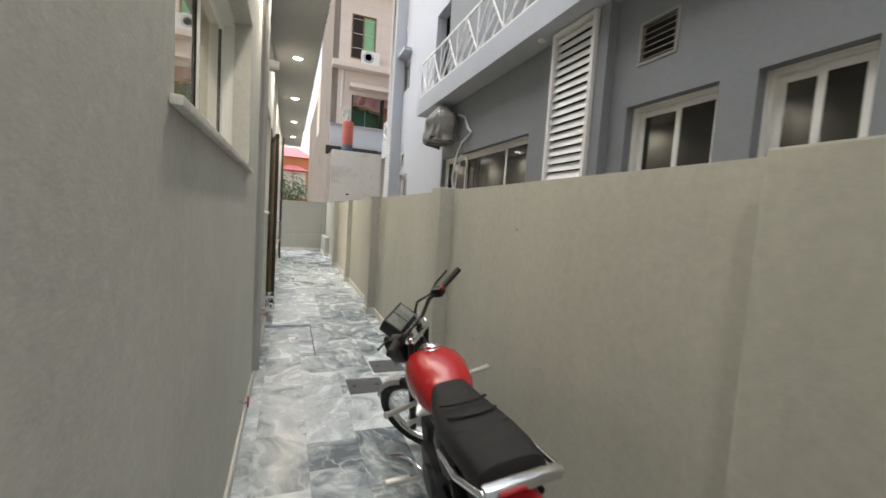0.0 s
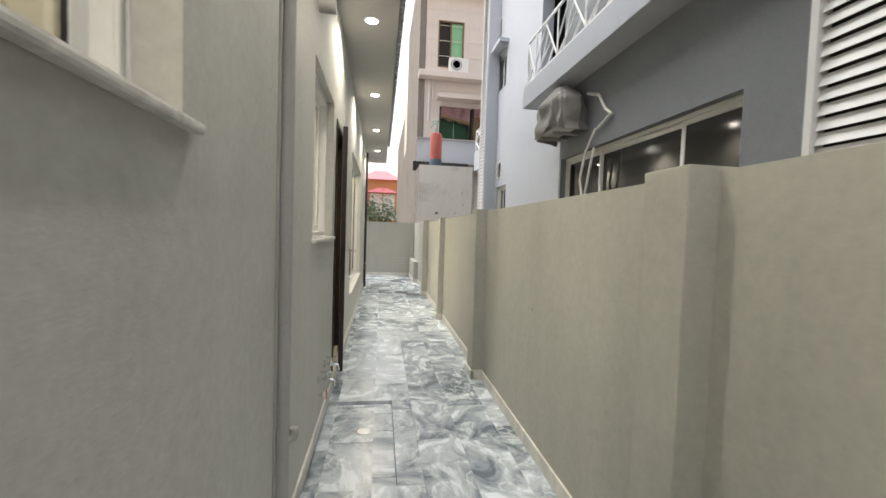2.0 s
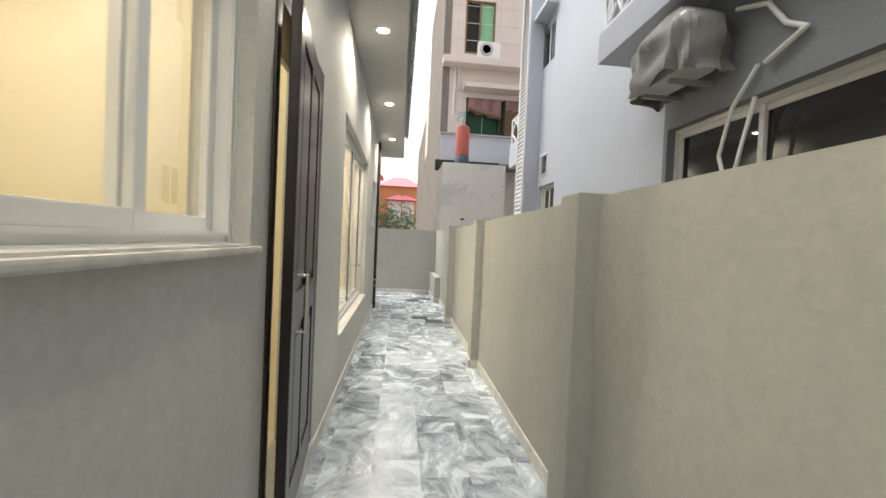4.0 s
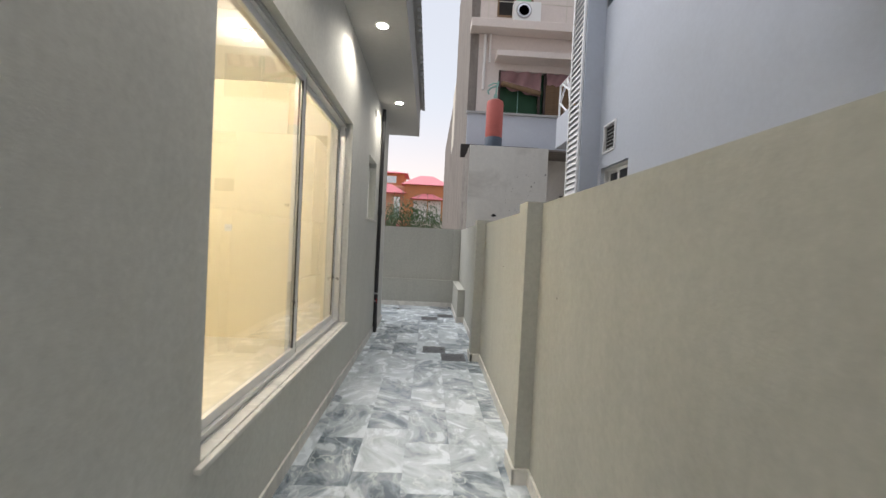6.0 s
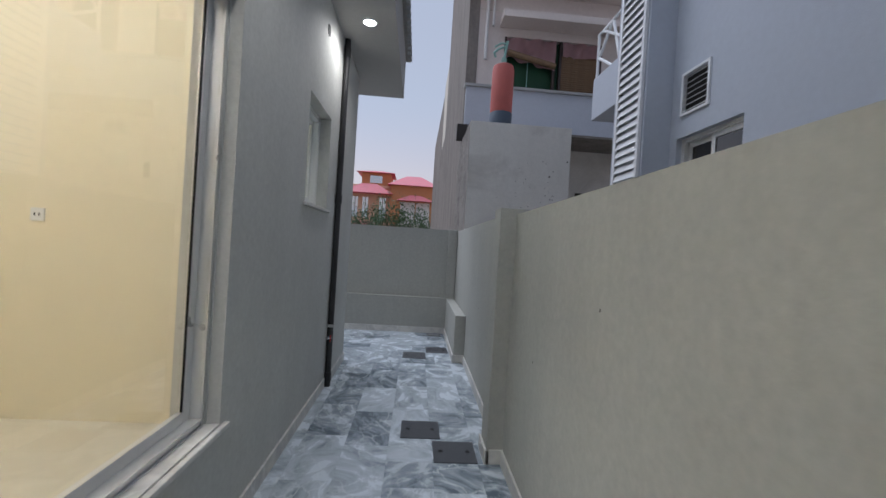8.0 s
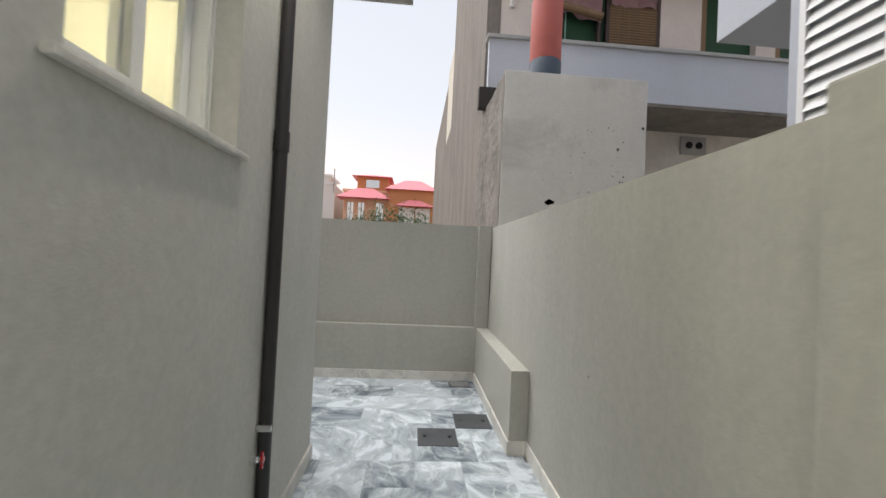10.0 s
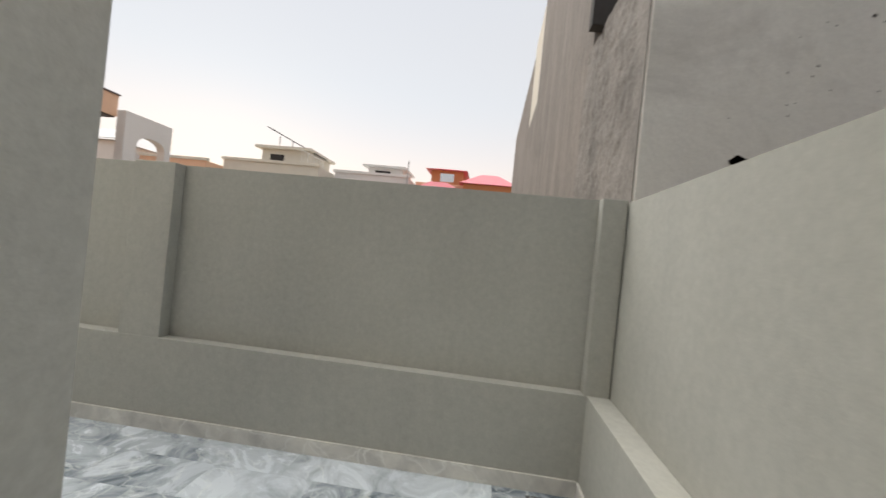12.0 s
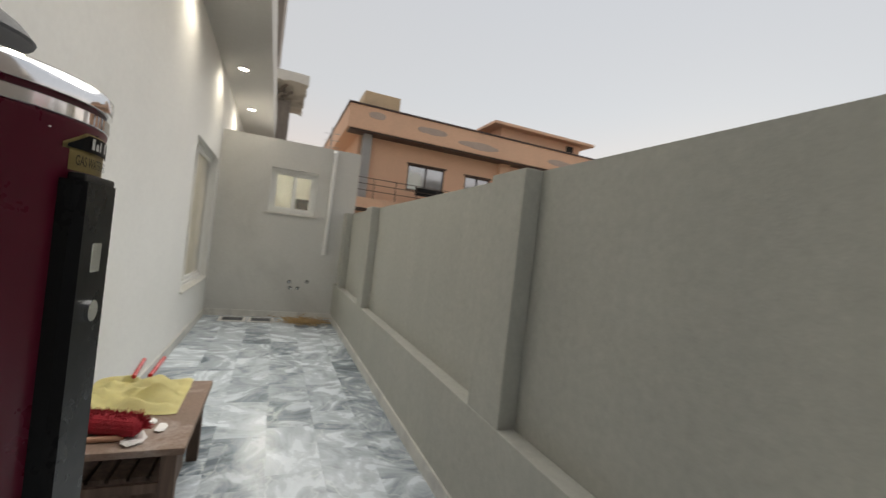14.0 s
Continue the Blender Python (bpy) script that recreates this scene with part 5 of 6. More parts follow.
for y in (4.75, 8.2):
    wpart("balcony_light", tube(bmesh.new(), (2.92, y, 3.785), (2.92, y, 3.80), 0.05), M_WHITE, near)
# balcony railing of crossed bars
rail = empty("balcony_railing", (2.80, 4.0, 4.16), "white painted steel balcony railing with crossed bars", "railing")
for z in (4.20, 4.93):
    wpart("rail", box(bmesh.new(), 2.785, 2.815, -5.9, 9.38, z, z + 0.035), M_RAIL, rail)
rr = random.Random(12)
y = -5.6
while y < 9.3:
    L = 0.86
    y2 = min(y + L, 9.38)
    for (a, za), (b, zb) in (((y, 4.2), (y, 4.95)), ((y, 4.25), (y + L * 0.55, 4.93)), ((y + L * 0.3, 4.55), (y + L, 4.22)), ((y + L * 0.5, 4.93), (y + L, 4.45)), ((y + L * 0.42, 4.75), (y + L * 0.78, 4.22)), ((y + L * 0.15, 4.42), (y + L * 0.42, 4.22))):
        bm = tube(bmesh.new(), (2.80, min(a, 9.37), za), (2.80, min(b, 9.37), zb), 0.014, seg=6)
        wpart("bar", bm, M_RAIL, rail)
    y = y2
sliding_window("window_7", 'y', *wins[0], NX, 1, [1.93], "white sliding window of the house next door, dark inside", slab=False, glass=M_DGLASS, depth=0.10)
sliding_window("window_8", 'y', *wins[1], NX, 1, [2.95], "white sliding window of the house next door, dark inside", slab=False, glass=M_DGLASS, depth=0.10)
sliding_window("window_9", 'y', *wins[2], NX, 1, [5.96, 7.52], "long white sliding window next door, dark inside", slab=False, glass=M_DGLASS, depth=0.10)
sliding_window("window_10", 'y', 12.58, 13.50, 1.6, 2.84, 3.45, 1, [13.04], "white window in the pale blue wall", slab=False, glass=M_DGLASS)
sliding_window("window_11", 'y', 12.92, 14.0, 5.5, 6.5, 3.45, 1, [13.45], "upstairs white window in the pale blue wall", slab=False, glass=M_SKYGLASS)
wpart("window_hood", box(bmesh.new(), 3.20, 3.46, 12.8, 14.1, 6.55, 6.65, 0.01), M_PALE, near)
louvre("wall_vent", NX - 0.01, 2.94, 3.36, 3.08, 3.47, 6, "square louvred vent with dark slats in the grey wall", 0.05, "louvred wall vents", M_VENT, True, M_VENT)
louvre("wall_vent", 3.43, 13.02, 13.45, 3.06, 3.52, 7, "square white-framed louvred vent with open slats in the blue wall", 0.05, "louvred wall vents", open_slats=True)
louvre("wall_vent", 3.43, 13.44, 13.76, 6.98, 7.52, 6, "square white louvred vent high on the blue wall", 0.05, "louvred wall vents", open_slats=True)
louvre("shutter_panel", 2.95, 3.82, 4.56, 1.3, 3.79, 26, "tall white louvred shaft cover below the balcony", 0.10, "tall louvred shutters")
wpart("shaft", box(bmesh.new(), 3.14, 3.449, 13.62, 14.348, -0.06, 10.5), M_PALE, near, "pale blue shaft")
louvre("shutter_panel", 3.10, 13.66, 14.24, 1.6, 10.0, 84, "very tall white louvred shaft cover at the corner", 0.036, "tall louvred shutters")
bay = tagged(mesh_object("corner_balcony", box(bmesh.new(), 3.15, 3.9, 14.345, 15.1, 3.5, 4.1, 0.01), M_PALE), "pale blue rear balcony with white railing above", "balcony")
for (a, za), (b, zb) in (((14.4, 4.1), (14.65, 4.75)), ((14.65, 4.75), (15.05, 4.4)), ((15.05, 4.4), (14.6, 4.1)), ((14.4, 4.75), (15.1, 4.75)), ((15.08, 4.1), (15.08, 4.75)), ((14.4, 4.4), (14.95, 4.75))):
    part("rail_bar", tube(bmesh.new(), (3.19, a, za), (3.19, b, zb), 0.02, seg=6), M_RAIL, bay)

# covered air-conditioner unit under the balcony
ac = empty("covered_ac_unit", (2.85, 8.0, 3.0), "air-conditioner outdoor unit wrapped in a grey cloth", "air conditioner")
wpart("casing", box(bmesh.new(), 2.72, 3.02, 7.80, 8.48, 3.10, 3.60, 0.02), M_WHITE, ac, "white steel casing")
for y in (7.92, 8.32):
    wpart("bracket", box(bmesh.new(), 2.70, 3.10, y, y + 0.04, 3.02, 3.058), M_GREYPIPE, ac)
bm = bmesh.new()
g = []
n = 44
for i in range(n):
    a = 2 * math.pi * i / n
    col = []
    for j in range(15):
        t = j / 14
        fold = 0.035 * math.sin(a * 9 + 3 * t) * t + 0.06 * noise.noise(Vector((3 * math.cos(a), 3 * math.sin(a), t * 3)))
        k = (0.30 + 0.70 * min(1, t * 4)) if t < 0.25 else 1.0 + 0.10 * t
        px = math.copysign(abs(math.cos(a)) ** 0.55, math.cos(a)) * (0.215 + fold) * k
        py = math.copysign(abs(math.sin(a)) ** 0.55, math.sin(a)) * (0.41 + fold) * k
        zz = 3.74 - 0.08 * min(1, t * 4) - 0.62 * t + 0.10 * noise.noise(Vector((a * 1.3, t, 4.2))) * t
        col.append(bm.verts.new((2.86 + px, 8.10 + py, min(zz, 3.78))))
    g.append(col)
for i in range(n):
    for j in range(14):
        bm.faces.new((g[i][j], g[(i + 1) % n][j], g[(i + 1) % n][j + 1], g[i][j + 1]))
bm.faces.new([c[0] for c in g])
cover = wpart("cloth_cover", bm, M_CLOTH, ac, "weathered grey cloth cover", True)
bm = bmesh.new()
bent(bm, [(3.04, 7.62, 3.52), (3.06, 7.35, 3.42), (3.07, 7.2, 3.20), (3.07, 7.05, 3.10), (3.06, 7.35, 2.98)], 0.02, 10)
wpart("hose", bm, M_WHITE, ac, "white insulated hose", True)
bm = bmesh.new()
bent(bm, [(3.07, 7.42, 3.0), (3.04, 7.62, 2.72), (3.03, 7.72, 2.35), (3.03, 7.6, 2.0), (3.04, 7.5, 2.4), (3.06, 7.42, 2.75)], 0.016, 10)
wpart("hose", bm, M_WHITE, ac, "white insulated hose", True)

# ---- the building behind ----
BY, BX = 18.9, 1.62
rear = empty("rear_building", (BX, BY, -0.06), "tall unpainted and peach building behind the plot", "building")
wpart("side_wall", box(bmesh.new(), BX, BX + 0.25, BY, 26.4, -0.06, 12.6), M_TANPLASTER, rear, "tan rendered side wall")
wpart("far_wall", box(bmesh.new(), BX + 0.02, BX + 0.27, 26.4, 29.2, 6.2, 9.3), M_CREAMF, rear, "paler rear part")
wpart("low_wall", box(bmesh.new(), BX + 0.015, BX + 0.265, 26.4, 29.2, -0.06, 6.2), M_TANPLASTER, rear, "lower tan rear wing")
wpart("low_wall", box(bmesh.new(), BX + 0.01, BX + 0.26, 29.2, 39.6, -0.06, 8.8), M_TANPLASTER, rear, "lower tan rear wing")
bm = panel_wall(bmesh.new(), 'x', BX + 0.25, 12.0, 4.30, 12.6, BY + 0.02, BY + 0.25, [(2.5, 4.9, 5.14, 6.62), (5.7, 6.8, 5.14, 6.9), (7.2, 8.4, 5.14, 6.9), (2.36, 3.40, 8.20, 9.98), (5.2, 6.4, 8.2, 10.0)])
wpart("front_wall", bm, M_PEACH, rear, "pale peach panelled wall")
bm = bmesh.new()
for z in (7.2, 8.6, 9.2, 9.8, 10.4, 11.0):
    box(bm, BX + 0.26, 12.0, BY + 0.012, BY + 0.021, z, z + 0.02)
for x in (2.1, 3.6, 4.4, 5.0, 6.6):
    box(bm, x, x + 0.02, BY + 0.012, BY + 0.021, 8.0, 11.5)
wpart("panel_joints", bm, M_CREAMF, rear)
wpart("parapet", box(bmesh.new(), BX - 0.02, 12.0, BY - 0.55, BY - 0.42, 4.25, 5.14), M_PALE, rear, "pale grey balcony parapet")
wpart("coping", box(bmesh.new(), BX - 0.06, 12.0, BY - 0.60, BY - 0.38, 5.14, 5.20, 0.01), M_GREYPIPE, rear)
# the dark render here stands in for shade under the slab
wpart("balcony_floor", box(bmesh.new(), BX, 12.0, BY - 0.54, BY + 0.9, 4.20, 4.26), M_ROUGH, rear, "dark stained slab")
wpart("lower_wall", box(bmesh.new(), BX + 0.25, 12.0, BY + 0.7, BY + 0.9, -0.06, 4.20), M_CONC, rear, "shaded lower wall")
wpart("window_slab", box(bmesh.new(), 2.36, 12.0, BY - 0.50, BY + 0.02, 6.82, 6.98, 0.01), M_PEACH, rear, "concrete window hood")
wpart("ledge", box(bmesh.new(), BX - 0.02, 12.0, BY - 0.45, BY + 0.02, 7.62, 7.86, 0.02), M_PEACH, rear, "concrete ledge")
wpart("top_ledge", box(bmesh.new(), BX - 0.1, 12.0, BY - 0.3, BY + 0.02, 11.0, 11.2), M_PEACH, rear)
wpart("downpipe", tube(bmesh.new(), (2.05, BY - 0.05, 6.0), (2.05, BY - 0.05, 7.6), 0.04), M_WHITEF, rear)
wpart("downpipe", tube(bmesh.new(), (2.20, BY - 0.05, 6.8), (2.20, BY - 0.05, 7.6), 0.03), M_WHITEF, rear)
# contents of its windows
big = wpart("window", box(bmesh.new(), 2.5, 4.9, BY + 0.16, BY + 0.18, 5.14, 6.62), M_DGREEN, rear, "dark green screen")
for x in (2.5, 3.70, 3.86, 4.84):
    wpart("window_post", box(bmesh.new(), x, x + 0.06, BY + 0.03, BY + 0.12, 5.14, 6.62), M_BROWNFRAME, rear)
wpart("window_post", box(bmesh.new(), 3.1, 3.12, BY + 0.10, BY + 0.12, 5.14, 6.3), M_TEAL, rear)


def hung(name, x0, x1, y, z0, z1, mat, parent, label, seed, slope=0.0, amp=0.05):
    """A hanging cloth with folds."""
    bm = bmesh.new()
    g = []
    for i in range(25):
        row = []
        for j in range(9):
            u, v = i / 24, j / 8
            d = amp * math.sin(u * 16 + seed + v * 2) + amp * noise.noise(Vector((u * 4, v * 3, seed)))
            row.append(bm.verts.new((x0 + (x1 - x0) * u, y + d, z1 + (z0 - z1) * v + slope * u * v + 0.05 * noise.noise(Vector((u * 5, seed, 0))) * v)))
        g.append(row)
    for i in range(24):
        for j in range(8):
            bm.faces.new((g[i][j], g[i + 1][j], g[i + 1][j + 1], g[i][j + 1]))
    bmesh.ops.solidify(bm, geom=bm.faces[:], thickness=0.006)
    return wpart(name, bm, mat, parent, label, True)


hung("curtain", 2.56, 3.75, BY + 0.02, 6.12, 6.60, M_PCLOTH, rear, "pink rolled-up curtain", 1, -0.22)
hung("curtain", 3.92, 4.86, BY + 0.02, 6.25, 6.60, M_PCLOTH, rear, "pink curtain", 3)
blind = wpart("bamboo_blind", box(bmesh.new(), 3.92, 4.84, BY + 0.07, BY + 0.09, 5.16, 6.3), M_BAMBOO, rear, "brown bamboo blind")
bm = tube(bmesh.new(), (3.92, BY + 0.06, 5.2), (4.84, BY + 0.06, 5.2), 0.026, seg=6)
cane = wpart("cane", bm, M_BAMBOO, blind)
for i in range(1, 22):
    c = new("cane", cane.data)
    c.parent, c.matrix_parent_inverse = blind, cane.matrix_parent_inverse
    c.location.z = i * 0.05
bm = tube(bmesh.new(), (2.58, BY - 0.05, 6.22), (3.74, BY - 0.05, 5.98), 0.07, seg=12)
wpart("rolled_blind", bm, M_BAMBOO, rear, "rolled bamboo blind", True)
for x0, x1, z0, z1 in ((5.7, 6.8, 5.14, 6.9), (7.2, 8.4, 5.14, 6.9), (5.2, 6.4, 8.2, 10.0)):
    wpart("window", box(bmesh.new(), x0, x1, BY + 0.16, BY + 0.18, z0, z1), M_DGREEN, rear, "dark green window")
    wpart("window_post", box(bmesh.new(), x0, x0 + 0.12, BY + 0.05, BY + 0.15, z0, z1), M_BAMBOO, rear)
# black sheet fills the casement as the unlit room behind it
wpart("upper_window", box(bmesh.new(), 2.36, 2.88, BY + 0.16, BY + 0.18, 8.20, 9.98), M_DARK, rear, "open dark casement")
wpart("upper_blind", box(bmesh.new(), 2.86, 3.40, BY + 0.10, BY + 0.13, 8.20, 9.98), M_LGREEN, rear, "light green blind")
bm = bmesh.new()
for x in (2.36, 2.85, 3.36):
    box(bm, x, x + 0.05, BY + 0.0, BY + 0.09, 8.2, 9.98)
box(bm, 2.36, 3.41, BY + 0.0, BY + 0.09, 8.16, 8.21)
box(bm, 2.36, 3.41, BY + 0.0, BY + 0.09, 9.96, 10.0)
wpart("upper_frame", bm, M_BAMBOO, rear, "yellow-brown frame")
ac2 = empty("outdoor_ac_unit", (3.05, BY - 0.2, 7.86), "white air-conditioner outdoor unit on the ledge", "air conditioner")
wpart("casing", box(bmesh.new(), 2.78, 3.55, BY - 0.40, BY - 0.12, 7.87, 8.42, 0.02), M_WHITE, ac2)
wpart("fan_grille", tube(bmesh.new(), (3.06, BY - 0.42, 8.15), (3.06, BY - 0.395, 8.15), 0.22, seg=28), M_GREYPIPE, ac2, "round grey fan grille")
for k in range(4):
    bm = bmesh.new()
    lathe(bm, [(0.05 + k * 0.045, 0), (0.055 + k * 0.045, 0.0), (0.055 + k * 0.045, 0.008), (0.05 + k * 0.045, 0.008)], seg=24)
    bmesh.ops.transform(bm, matrix=Matrix.Translation((3.06, BY - 0.42, 8.15)) @ Matrix.Rotation(radians(90), 4, 'X'), verts=bm.verts[:])
    wpart("grille_ring", bm, M_STEEL, ac2)

# concrete tank room in front of it
tank_room = empty("concrete_shed", (2.5, 17.8, -0.06), "bare grey cement-rendered shed with a flat top", "shed")
wpart("front_wall", box(bmesh.new(), 1.58, 3.50, 16.80, 17.0, -0.06, 3.90, 0.012), M_CONC, tank_room)
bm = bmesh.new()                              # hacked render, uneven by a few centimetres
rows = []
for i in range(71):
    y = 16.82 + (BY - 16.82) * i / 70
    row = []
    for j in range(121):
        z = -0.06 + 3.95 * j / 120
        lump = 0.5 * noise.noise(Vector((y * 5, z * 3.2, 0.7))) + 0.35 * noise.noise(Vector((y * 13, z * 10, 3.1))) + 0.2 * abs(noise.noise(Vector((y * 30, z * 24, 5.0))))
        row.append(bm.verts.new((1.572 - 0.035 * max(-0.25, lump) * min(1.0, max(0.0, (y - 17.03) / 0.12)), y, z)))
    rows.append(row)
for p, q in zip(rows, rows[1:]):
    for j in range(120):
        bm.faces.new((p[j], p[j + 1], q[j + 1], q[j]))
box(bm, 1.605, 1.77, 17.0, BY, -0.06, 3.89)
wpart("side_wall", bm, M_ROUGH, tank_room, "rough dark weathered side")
# dark bar doubles as the shaded gap between shed top and parapet
wpart("duct", box(bmesh.new(), 1.44, 3.60, 18.18, 18.33, 3.892, 4.24, 0.01), M_DARK, tank_room, "dark square duct")
wpart("right_wall", box(bmesh.new(), 3.30, 3.49, 17.0, BY - 0.0, -0.06, 3.90), M_CONC, tank_room)
wpart("roof", box(bmesh.new(), 1.78, 3.29, 17.0, BY - 0.56, 3.65, 3.89), M_CONC, tank_room)
rr = random.Random(5)
for i in range(34):
    x, z, r = rr.gauss(2.95, 0.35), rr.uniform(2.2, 3.3), rr.choice((0.006, 0.009, 0.013, 0.022))
    if 1.65 < x < 3.45:
        bm = bmesh.new()
        q = [bm.verts.new((x + r * (0.6 + 0.6 * rr.random()) * math.cos(k), 16.797, z + r * (0.6 + 0.6 * rr.random()) * math.sin(k))) for k in (0, 0.9, 1.8, 2.7, 3.6, 4.5, 5.4)]
        bm.faces.new(q)
        bmesh.ops.solidify(bm, geom=bm.faces[:], thickness=0.003)
        wpart("chip", bm, M_ROUGH, tank_room)
# dark plate on the render paints the hole's unlit depth
bm = bmesh.new()
ring_pts = [bm.verts.new((2.235 + (0.055 + 0.018 * math.sin(k * 2.3)) * math.cos(k), 16.796, 2.215 + (0.036 + 0.012 * math.cos(k * 3.1)) * math.sin(k))) for k in [i * 0.5236 for i in range(12)]]
bm.faces.new(ring_pts)
bmesh.ops.solidify(bm, geom=bm.faces[:], thickness=0.008)
wpart("hole", bm, M_DARK, tank_room, "dark knocked-through hole")
grille = empty("wall_grille", (5.0, BY + 0.68, 2.75), "dark green slatted grille on the shaded wall", "grille")
wpart("frame", box(bmesh.new(), 4.70, 5.40, BY + 0.665, BY + 0.699, 2.74, 3.12, 0.006), M_DARK, grille)
for i in range(4):
    wpart("slat", box(bmesh.new(), 4.74, 5.36, BY + 0.63, BY + 0.664, 2.78 + i * 0.085, 2.82 + i * 0.085), M_DGREEN, grille)
sw = empty("switch_board", (5.87, BY + 0.68, 3.80), "grey electrical plate with two round sockets", "switch board")
wpart("plate", box(bmesh.new(), 5.82, 6.36, BY + 0.66, BY + 0.70, 3.76, 4.13, 0.01), M_GREYPIPE, sw)
for x in (5.99, 6.20):
    wpart("socket", tube(bmesh.new(), (x, BY + 0.64, 3.95), (x, BY + 0.665, 3.95), 0.07), M_BLACK, sw)

# pump cylinder on the shed
pump = empty("red_cylinder_pump", (2.17, 17.06, 3.89), "dull red cylinder on a dark blue base with green pump head", "pump")
wpart("base", lathe(bmesh.new(), [(0.215, 0.0), (0.215, 0.25), (0.20, 0.27)], (2.17, 17.06, 3.89), 28), M_DULLBLUE, pump, "dark blue base", True)
wpart("cylinder", lathe(bmesh.new(), [(0.205, 0.26), (0.21, 0.28), (0.21, 1.08), (0.19, 1.16), (0.12, 1.20), (0.06, 1.22)], (2.17, 17.06, 3.89), 28), M_DULLRED, pump, "dull red cylinder", True)
bm = bmesh.new()
tube(bm, (2.17, 17.06, 5.05), (2.17, 17.06, 5.22), 0.05)
tube(bm, (2.17, 17.06, 5.20), (2.22, 17.06, 5.55), 0.025)
bent(bm, [(2.20, 17.06, 5.45), (2.05, 17.04, 5.38), (1.97, 17.04, 5.30), (2.0, 17.04, 5.22)], 0.022)
bent(bm, [(2.22, 17.06, 5.5), (2.10, 17.05, 5.50), (1.98, 17.05, 5.42)], 0.018)
wpart("pump_head", bm, M_TEAL, pump, "pale green pump head", True)

# ---- the orange house across the back ----
OX = -20.0
orange = empty("orange_house", (OX, 25.0, -0.06), "two-storey orange-painted house with flat roof", "house")
ow = [(21.2, 23.2, 4.25, 5.55), (24.4, 25.9, 4.75, 5.50), (27.4, 29.0, 4.2, 5.6), (30.2, 31.0, 4.6, 5.5)]
wpart("wall", panel_wall(bmesh.new(), 'y', 18.6, 32.6, -0.06, 6.6, OX, OX - 0.3, ow), M_ORANGE, orange)
wpart("end_wall", box(bmesh.new(), OX - 12, OX - 0.3, 18.6, 18.9, -0.06, 6.6), M_ORANGE, orange)
wpart("end_wall", box(bmesh.new(), OX - 12, OX - 0.3, 32.3, 32.6, -0.06, 6.6), M_ORANGE, orange)
wpart("parapet", box(bmesh.new(), OX - 12, OX + 0.9, 17.9, 33.0, 6.55, 7.65, 0.03), M_ORANGE, orange, "orange parapet with worn patches")
rr = random.Random(3)
M_WORN = material("flaked_grey_patch", (0.45, 0.36, 0.31), 0.9, 0.2, 6)
for yc, zc, w in ((22.0, 7.15, 0.8), (24.6, 6.95, 1.2), (29.8, 7.0, 0.9), (19.2, 7.3, 0.4)):
    bm = bmesh.new()
    bmesh.ops.create_cone(bm, cap_ends=True, segments=16, radius1=1.0, radius2=0.97, depth=0.012)
    for v in bm.verts:
        v.co.x *= 0.85 + 0.3 * noise.noise(Vector((v.co.y * 2, yc, 0)))
    bmesh.ops.transform(bm, matrix=Matrix.Translation((OX + 0.905, yc, zc)) @ Matrix.Diagonal((1, w, 0.2, 1)) @ Matrix.Rotation(radians(90), 4, 'Y'), verts=bm.verts[:])
    wpart("flaked_patch", bm, M_WORN, orange)
# dark strip stands in for the shade under the parapet
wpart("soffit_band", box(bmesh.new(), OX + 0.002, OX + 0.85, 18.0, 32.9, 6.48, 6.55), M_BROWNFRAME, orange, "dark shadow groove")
wpart("parapet_cap", box(bmesh.new(), OX - 12, OX + 0.96, 17.85, 33.05, 7.65, 7.72), M_BROWNFRAME, orange)
wpart("column", box(bmesh.new(), OX - 0.01, OX + 0.5, 18.75, 19.15, 3.4, 6.48), M_GREYPIPE, orange, "grey corner column")
wpart("pier", box(bmesh.new(), OX + 0.002, OX + 0.3, 26.3, 26.9, 3.4, 6.48), M_ORANGE, orange)
wpart("balcony", box(bmesh.new(), OX, OX + 1.1, 18.2, 30.0, 2.95, 3.42), M_ORANGE, orange, "balcony slab")
# dark box painted in as the shadow line under the balcony
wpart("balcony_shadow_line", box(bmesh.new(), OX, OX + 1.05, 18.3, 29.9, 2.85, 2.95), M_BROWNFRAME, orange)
bm = bmesh.new()
for z in (3.75, 4.05, 4.32):
    box(bm, OX + 1.04, OX + 1.07, 18.25, 30.0, z, z + 0.03)
for i in range(12):
    box(bm, OX + 1.04, OX + 1.07, 18.3 + i * 1.05, 18.33 + i * 1.05, 3.42, 4.35)
wpart("railing", bm, M_BROWNFRAME, orange, "thin steel balcony railing")
for a0, a1, z0, z1 in ow:
    fr = wpart("window", box(bmesh.new(), OX - 0.12, OX - 0.08, a0, a1, z0, z1), M_SKYGLASS, orange, "sky-reflecting window glass")
    bm = bmesh.new()
    m = (a0 + a1) / 2
    for p, q in ((a0, a0 + 0.06), (m - 0.03, m + 0.03), (a1 - 0.06, a1)):
        box(bm, OX - 0.08, OX - 0.02, p, q, z0, z1)
    box(bm, OX - 0.08, OX - 0.02, a0, a1, z1 - 0.06, z1)
    box(bm, OX - 0.08, OX - 0.02, a0, a1, z0, z0 + 0.06)
    wpart("window_frame", bm, M_BROWNFRAME, orange)
    wpart("window_edge", box(bmesh.new(), OX + 0.001, OX + 0.03, a0 - 0.08, a1 + 0.08, z1, z1 + 0.08), M_BROWNFRAME, orange)
wpart("laundry", box(bmesh.new(), OX + 0.95, OX + 1.02, 21.4, 22.9, 3.9, 4.3, 0.02), M_BLACK, orange, "dark cloth over railing")
